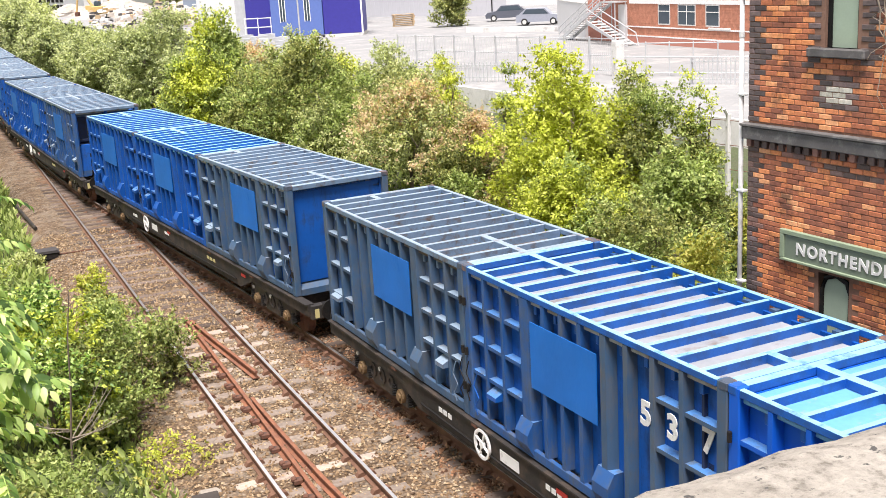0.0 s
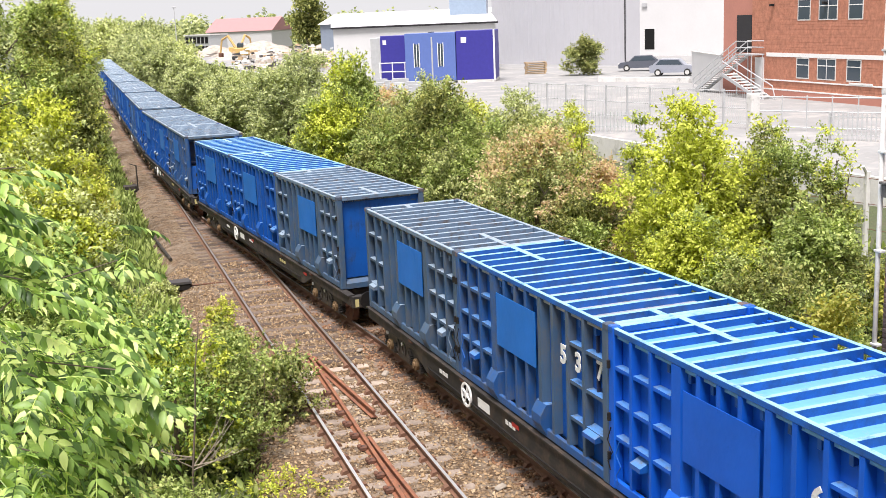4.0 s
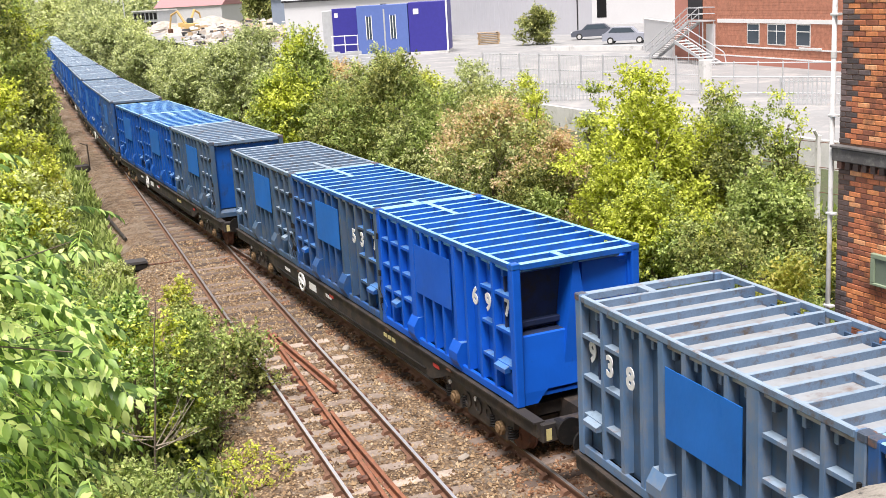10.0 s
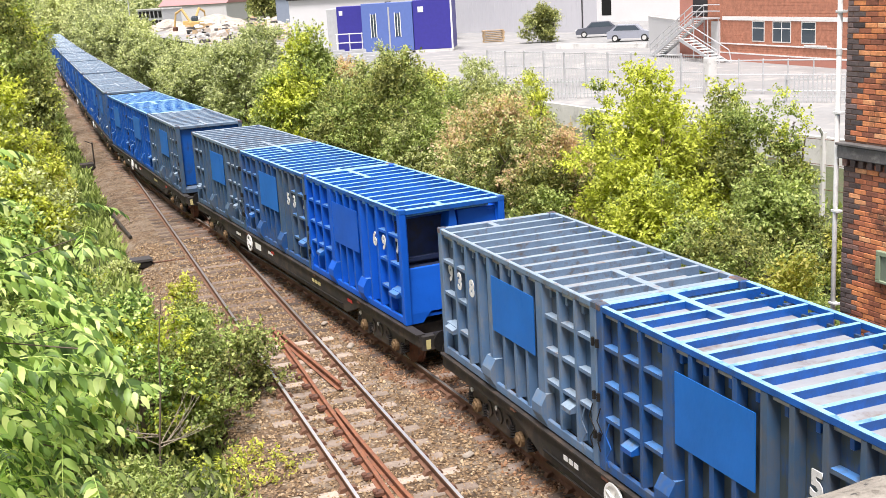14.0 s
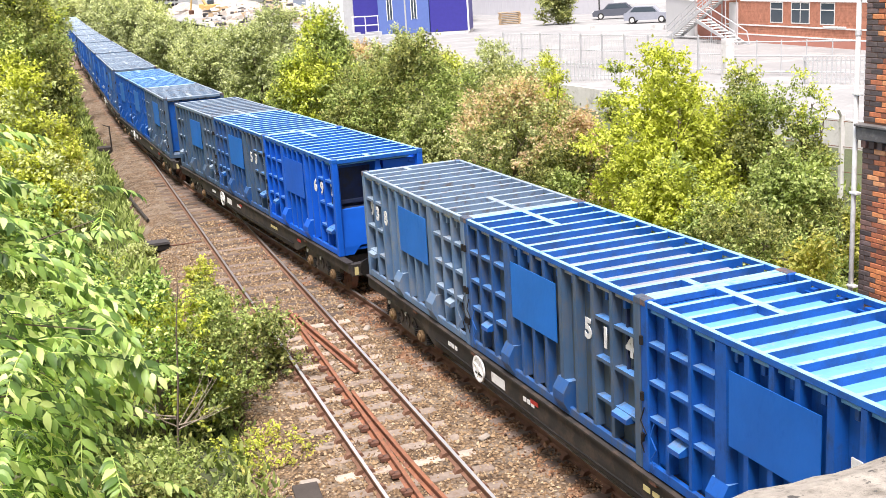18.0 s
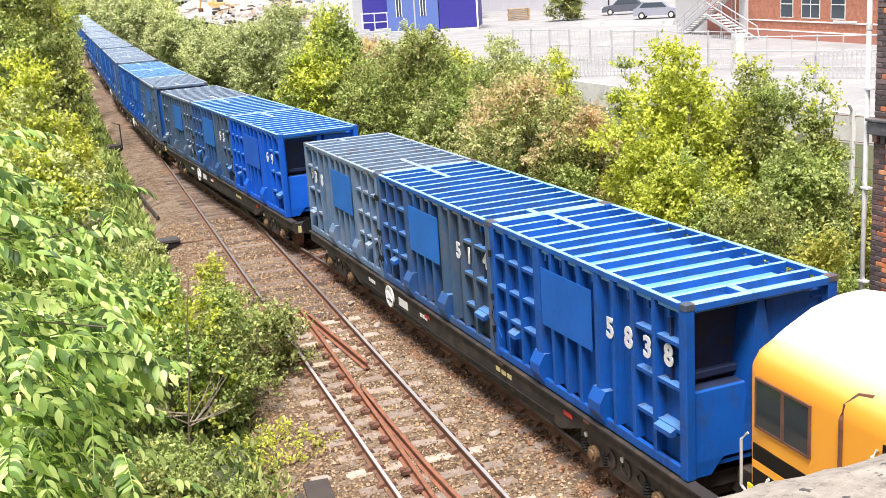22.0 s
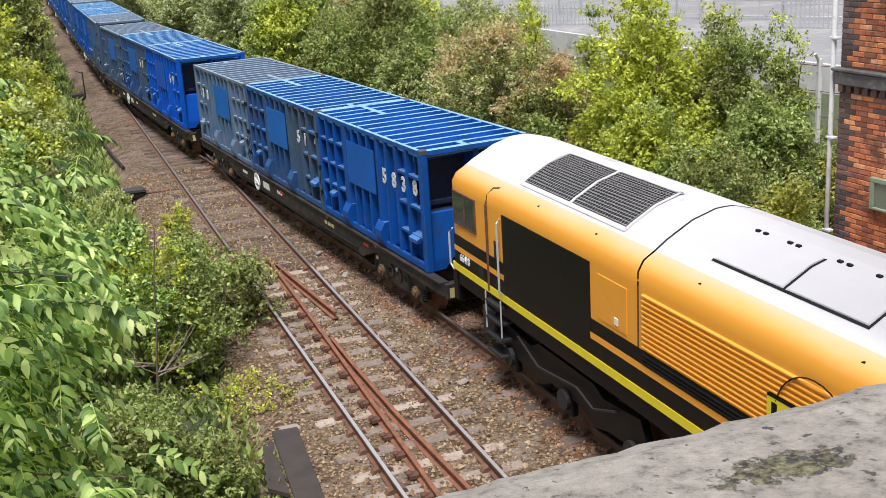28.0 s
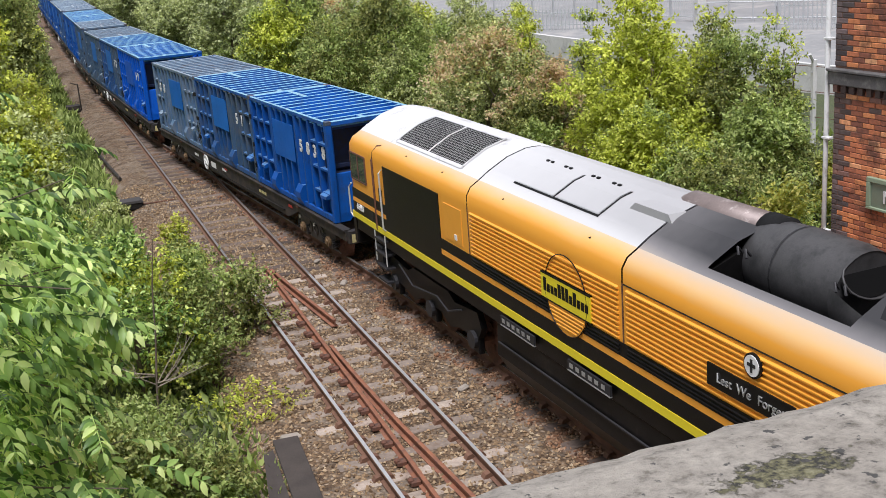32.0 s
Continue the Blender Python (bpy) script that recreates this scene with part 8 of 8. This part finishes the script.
def left_side():
    rows = [
        (-0.95, 30.0, 1.5, 3.4, "leaf_lime", "leaf_mid", 19000, 0.12, "yellow-green bush on the bank"),
        (-1.35, 36.5, 1.8, 5.0, "leaf_mid", "leaf_lime", 19000, 0.13, "green bush on the bank"),
        (-0.50, 40.5, 1.2, 3.0, "leaf_lime", "leaf_yellow", 11000, 0.13, "yellowing bush beside the cess"),
        (-1.40, 46.0, 2.3, 7.6, "leaf_mid", "leaf_dark", 22000, 0.15, "tall dark green tree on the bank"),
        (-0.75, 52.0, 1.6, 4.0, "leaf_lime", "leaf_mid", 13000, 0.15, "yellow-green bush growing beside the line"),
        (-1.25, 61.0, 2.3, 9.0, "leaf_mid", "leaf_lime", 20000, 0.17, "tall green tree on the bank"),
        (-0.25, 68.0, 1.5, 4.5, "leaf_lime", "leaf_mid", 11000, 0.17, "yellow-green bush growing beside the line"),
        (-1.45, 76.0, 2.6, 9.5, "leaf_dark", "leaf_mid", 20000, 0.2, "tall dark tree on the bank"),
        (-0.45, 88.0, 1.9, 7.0, "leaf_mid", None, 11000, 0.2, "green tree growing beside the line"),
        (-1.85, 100.0, 3.2, 9.5, "leaf_dark", "leaf_mid", 18000, 0.24, "tall dark tree on the bank"),
        (-1.35, 125.0, 3.2, 9.5, "leaf_mid", "leaf_dark", 14000, 0.27, "tall tree on the bank"),
        (-4.85, 55.0, 3.0, 11.0, "leaf_mid", "leaf_dark", 16000, 0.2, "tall tree on the upper bank"),
        (-4.35, 38.0, 2.5, 8.0, "leaf_mid", "leaf_lime", 15000, 0.17, "tree on the upper bank"),
        (-3.0, 26.0, 1.9, 5.6, "leaf_mid", "leaf_lime", 13000, 0.14, "bush on the upper bank"),
        (-1.1, 22.5, 1.4, 3.2, "leaf_ash", "leaf_mid", 17000, 0.105, "pale green bush on the bank"),
        (0.05, 24.6, 1.15, 1.9, "leaf_mid", "leaf_ash", 16000, 0.10, "green bush beside the cess"),
        (2.7, 22.5, 1.55, 2.0, "leaf_dark", "leaf_mid", 14000, 0.085, "low mid-green shrub growing over the rail"),
        (1.9, 20.4, 1.15, 2.0, "leaf_mid", "leaf_dark", 9000, 0.085, "mid-green shrub beside the rail"),
        (1.0, 20.2, 1.3, 2.9, "leaf_ash", "leaf_lime", 9000, 0.09, "green shrub with thin stems"),
        (-0.3, 18.2, 1.2, 2.6, "leaf_mid", "leaf_ash", 17000, 0.09, "dense green shrub on the bank"),
        (0.5, 17.0, 0.85, 1.0, "leaf_dark", "leaf_mid", 5000, 0.08, "dark undergrowth below the shrubs"),
        (2.6, 18.3, 0.95, 0.6, "leaf_yellow", "leaf_lime", 1100, 0.075, "yellowing weed clump beside the track"),
        (1.35, 15.4, 0.8, 0.9, "leaf_dark", "leaf_mid", 10000, 0.07, "low dark ground ivy on the bank"),
        (0.3, 14.6, 1.0, 1.6, "leaf_mid", "leaf_dark", 13000, 0.08, "low green undergrowth on the bank"),
        (1.5, 13.2, 0.8, 0.7, "leaf_mid", "leaf_dark", 9000, 0.07, "low ground ivy on the bank"),
        (0.5, 12.0, 0.9, 1.3, "leaf_mid", "leaf_ash", 10000, 0.08, "low green undergrowth on the bank"),
        (2.95, 29.6, 0.40, 1.15, "leaf_lime", "leaf_yellow", 2200, 0.08, "tall thin weed beside the rail"),
        (3.05, 28.0, 0.45, 0.8, "leaf_mid", "leaf_yellow", 2200, 0.08, "weed clump beside the rail"),
        (1.75, 35.2, 0.5, 0.5, "leaf_mid", "leaf_grey", 2500, 0.09, "weeds round the point machine"),
        (0.45, 31.5, 0.6, 0.9, "leaf_mid", "leaf_lime", 4500, 0.09, "green weeds beside the cess"),
    ]
    for k, (x, y, r, h, a, b_, n, ln, lab) in enumerate(rows):
        # the bank farther off also takes the leaf colours paled by haze
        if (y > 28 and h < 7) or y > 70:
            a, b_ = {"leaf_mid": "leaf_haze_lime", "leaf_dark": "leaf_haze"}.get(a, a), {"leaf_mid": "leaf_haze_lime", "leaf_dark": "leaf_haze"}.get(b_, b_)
        nm = "tree" if h > 5.5 else "bush"
        plant(nm, lab, nm, x, y, r, h, a, n, ln, 500 + k, lobes=7 if r < 0.7 else 22, low=0.08, leaf2=b_, group="bushes on the bank")


def bare_sapling():
    """A thin dead stem standing clear of the shrubs, with twigs from one node."""
    t = thing("bare_sapling", "thin bare grey sapling with twigs spreading low down", "plant")
    rng = random.Random(63)
    x, y = 1.0, 17.5
    z0 = ground_z(x, y) - 0.05
    node = Vector((1.09, y, 0.92))
    part("stem", Geo().tube([(x, y, z0), node, (1.2, y + 0.02, 1.8), (1.26, y, 2.6), (1.38, y, 3.4)], 0.022, 6, 0.007), M["bark"], t)
    for k in range(11):
        side = -1 if k % 3 == 0 else 1
        ln = rng.uniform(0.5, 1.15)
        a = rng.uniform(0.2, 1.15)
        b_ = node + Vector((0, 0, rng.uniform(-0.12, 0.25)))
        tip = b_ + Vector((side * ln * math.cos(a), rng.uniform(-0.3, 0.3), ln * math.sin(a)))
        g = Geo().tube([b_, b_.lerp(tip, 0.5) + Vector((0, 0, -0.05)), tip], 0.011, 5, 0.004)
        for q in (0.45, 0.7):
            c = b_.lerp(tip, q)
            g.tube([c, c + Vector((side * rng.uniform(-0.05, 0.2), rng.uniform(-0.1, 0.1), rng.uniform(0.12, 0.3)))], 0.005, 4, 0.002)
        part("twig", g, M["twig"], t)


def ash_tree():
    """The young ash close to the bridge: long leaves of paired leaflets that hang and point outwards."""
    rng = np.random.default_rng(77)
    t = thing("ash_tree", "young ash tree with long pale green paired leaflets", "tree")
    bx, by = -0.9, 5.9
    zb = ground_z(bx, by)
    part("trunk", Geo().tube([(bx, by, zb - 0.2), (bx + 0.05, by, 3.0), (bx - 0.1, by - 0.1, 5.0), (bx, by - 0.1, 6.6), (bx - 0.08, by, 7.6)], 0.07, 8, 0.03), M["bark"], t)
    sprays = []
    for k in range(26):
        z0 = 2.6 + 3.8 * k / 26
        a = Vector((bx - 0.02, by, z0))
        e = Vector((rng.uniform(-0.15, 0.22) - 0.55 * smooth(6.2, 4.6, z0), rng.uniform(4.7, 6.7), min(6.72, z0 + rng.uniform(0.1, 0.7))))
        m_ = a.lerp(e, 0.5) + Vector((0, 0, rng.uniform(0.05, 0.2)))
        part("branch", Geo().tube([a, m_, e], 0.006, 5, 0.003), M["bark"], t)
        for s in np.linspace(0.35, 1.0, 7):
            q = a.lerp(m_, s * 2) if s < 0.5 else m_.lerp(e, (s - 0.5) * 2)
            for j in range(2):
                sprays.append(q + Vector((rng.normal(0, 0.06), rng.normal(0, 0.16), rng.normal(0, 0.08))))
    for k in range(640):
        z = rng.uniform(2.7, 6.5)
        sprays.append(Vector((rng.uniform(-1.3, 0.12) - 0.55 * smooth(6.2, 4.6, z), rng.uniform(4.6, 7.2), z)))
    for k in range(10):             # the top of the crown
        z0 = 6.2 + 1.2 * k / 10
        a = Vector((bx - 0.04, by, z0))
        e = Vector((rng.uniform(-0.5, -0.3), rng.uniform(4.8, 6.8), z0 + rng.uniform(0.0, 0.25)))
        part("branch", Geo().tube([a, a.lerp(e, 0.5) + Vector((0, 0, 0.06)), e], 0.008, 5, 0.003), M["bark"], t)
        for s in np.linspace(0.3, 1.0, 10):
            for j in range(1):
                sprays.append(a.lerp(e, s) + Vector((rng.normal(0, 0.04), rng.normal(0, 0.14), rng.normal(0, 0.06))))
    for k in range(50):
        z = rng.uniform(5.5, 6.7)
        sprays.append(Vector((rng.uniform(-1.0, 0.06) - 0.55 * smooth(6.2, 4.6, z), rng.uniform(4.8, 7.0), z)))
    for k in range(6):              # low boughs reaching over the cess
        z0 = 4.5 + 0.12 * k
        a = Vector((bx - 0.02, by, z0))
        e = Vector((rng.uniform(0.1, 0.38), rng.uniform(4.9, 6.0), z0 + rng.uniform(0.25, 0.5)))
        part("branch", Geo().tube([a, a.lerp(e, 0.5) + Vector((0, 0, 0.1)), e], 0.008, 5, 0.003), M["bark"], t)
        for s in np.linspace(0.45, 1.0, 7):
            sprays.append(a.lerp(e, s) + Vector((rng.normal(0, 0.04), rng.normal(0, 0.12), rng.normal(0, 0.06))))
    P, D, Nn, ln = [], [], [], []
    stalks = Geo()
    for q in sprays:
        ang = rng.uniform(-1.9, 0.9)
        d = np.array([math.cos(ang), math.sin(ang) * 0.8, rng.uniform(-0.35, 0.2)])
        d /= np.linalg.norm(d)
        L = rng.uniform(0.22, 0.37)
        n = int(rng.integers(7, 11))
        up = np.array([rng.normal(0, 0.4), rng.normal(0, 0.4), 1.0])
        side = np.cross(d, up)
        side /= np.linalg.norm(side)
        droop = rng.uniform(0.25, 0.6)
        pts = []
        for i in range(n + 1):
            s = i / n
            p_ = np.array(q) + d * L * s + np.array([0, 0, -droop * L * s * s])
            pts.append(tuple(p_))
            tang = d + np.array([0, 0, -2 * droop * s])
            tang /= np.linalg.norm(tang)
            if i == 0:
                continue
            for sg in ((-1, 1) if i < n else (0,)):
                P.append(p_)
                D.append(tang * (0.65 if sg else 1.0) + side * sg + np.array([0, 0, -0.38]) + rng.normal(0, 0.12, 3))
                Nn.append(up + rng.normal(0, 0.15, 3))
                ln.append(rng.uniform(0.056, 0.096) * (0.8 + 0.3 * math.sin(s * 3)))
        stalks.tube(pts, 0.003, 3, 0.002, cap=False)
    part("leaf_stalk", stalks, M["leaf_ash"], t, kind="stuff")
    ln = np.array(ln)
    me = long_leaf_mesh("foliage", np.array(P), np.array(D), np.array(Nn), ln, ln * 0.205, M["leaf_ash"])
    ob = new("foliage", me)
    ob.parent = t
    tagged(ob, kind="stuff")


def undergrowth():
    """Low weeds and grass tufts on the rough ground on both sides."""
    rng = np.random.default_rng(9)
    P, D, Nn, ln = [], [], [], []
    n = 70000
    y = 8 + 100 * rng.random(n) ** 1.5
    side = rng.random(n) < 0.42
    for yy, left, u in zip(y, side, rng.random(n)):
        lo = min(line_a(yy), line_b(yy)) - 2.1
        hi = max(line_a(yy), line_b(yy)) + 2.2
        x = lo - (0.5 if yy > 27 else 0.0) - 5 * u ** 1.4 if left else hi + 16 * u ** 1.2
        if not left and yy < 14:
            continue
        P.append((x, yy, ground_z(x, yy) + 0.02))
    P = np.array(P)
    n = len(P)
    D = rng.normal(0, 0.6, (n, 3)) + np.array([0, 0, 0.9])
    Nn = unit(rng, n) + np.array([0, 0, 0.3])
    ln = rng.uniform(0.08, 0.30, n) * (1 + 0.012 * P[:, 1])
    me = leaf_mesh("weeds", P, D, Nn, ln, ln * 0.16, M["leaf_mid"])
    tagged(new("weeds", me), "low weeds and rough grass beside the railway", "weeds", kind="stuff")


def far_woods():
    """The wooded skyline beyond the works, too far to count."""
    rng = np.random.default_rng(31)
    P, D, Nn, ln = [], [], [], []
    for k in range(150):
        f = k / 150
        cx = -90 + 460 * f + rng.uniform(-6, 6)
        cy = 560 + 80 * math.sin(k * 0.7) + 120 * f * rng.random() - 60 * f
        h = rng.uniform(9, 16) + 5 * max(0, 0.3 - f)
        r = rng.uniform(6, 11)
        m_ = 420
        d = unit(rng, m_)
        d[:, 2] = np.abs(d[:, 2])
        c = np.array([cx, cy, -1.0]) + d * np.array([r, r, h]) * (0.7 + 0.35 * rng.random((m_, 1)))
        P.append(c)
        D.append(unit(rng, m_) + np.array([0, 0, -0.2]))
        Nn.append(d)
        ln.append(rng.uniform(1.2, 2.6, m_))
    P, D, Nn, ln = np.concatenate(P), np.concatenate(D), np.concatenate(Nn), np.concatenate(ln)
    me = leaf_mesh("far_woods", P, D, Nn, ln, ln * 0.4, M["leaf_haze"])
    tagged(new("far_woods", me), "hazy wooded skyline beyond the works", "woods", kind="stuff")


def yard_bush():
    plant("bush", "round dark bush growing in the concrete yard", "bush", 55.8, 119.8, 2.4, 3.9, "leaf_dark", 9000, 0.26, 900, lobes=9, low=0.1, leaf2="leaf_grey", sink=0.0)
    plant("bush", "dark conifer beside the long shed", "bush", 58, 296, 5, 14, "leaf_dark", 5000, 0.9, 901, lobes=10, low=0.1)
    plant("bush", "green shrubs beside the rubble site", "bush", 38, 150, 3.2, 3.6, "leaf_mid", 7000, 0.3, 902, lobes=9, low=0.1, leaf2="leaf_grey")


right_side()
left_side()
bare_sapling()
ash_tree()
undergrowth()
far_woods()
yard_bush()


# ---------------------------------------------------------------- what moves
def motions():
    """The whole train backs away from the bridge at a walking pace; its wheels roll."""
    for ob, mid, half, off in MOVERS:
        walk(ob, [(t, riding(START + SPEED * t + mid, half) @ off) for t in range(0, 33)])
    for w, at, r in WHEELS:
        rows = []
        for k in range(81):
            t = k * 0.4
            rows.append((t, pose(*at, -math.degrees(SPEED * t / r), 0, 0)))
        walk(w, rows)


motions()
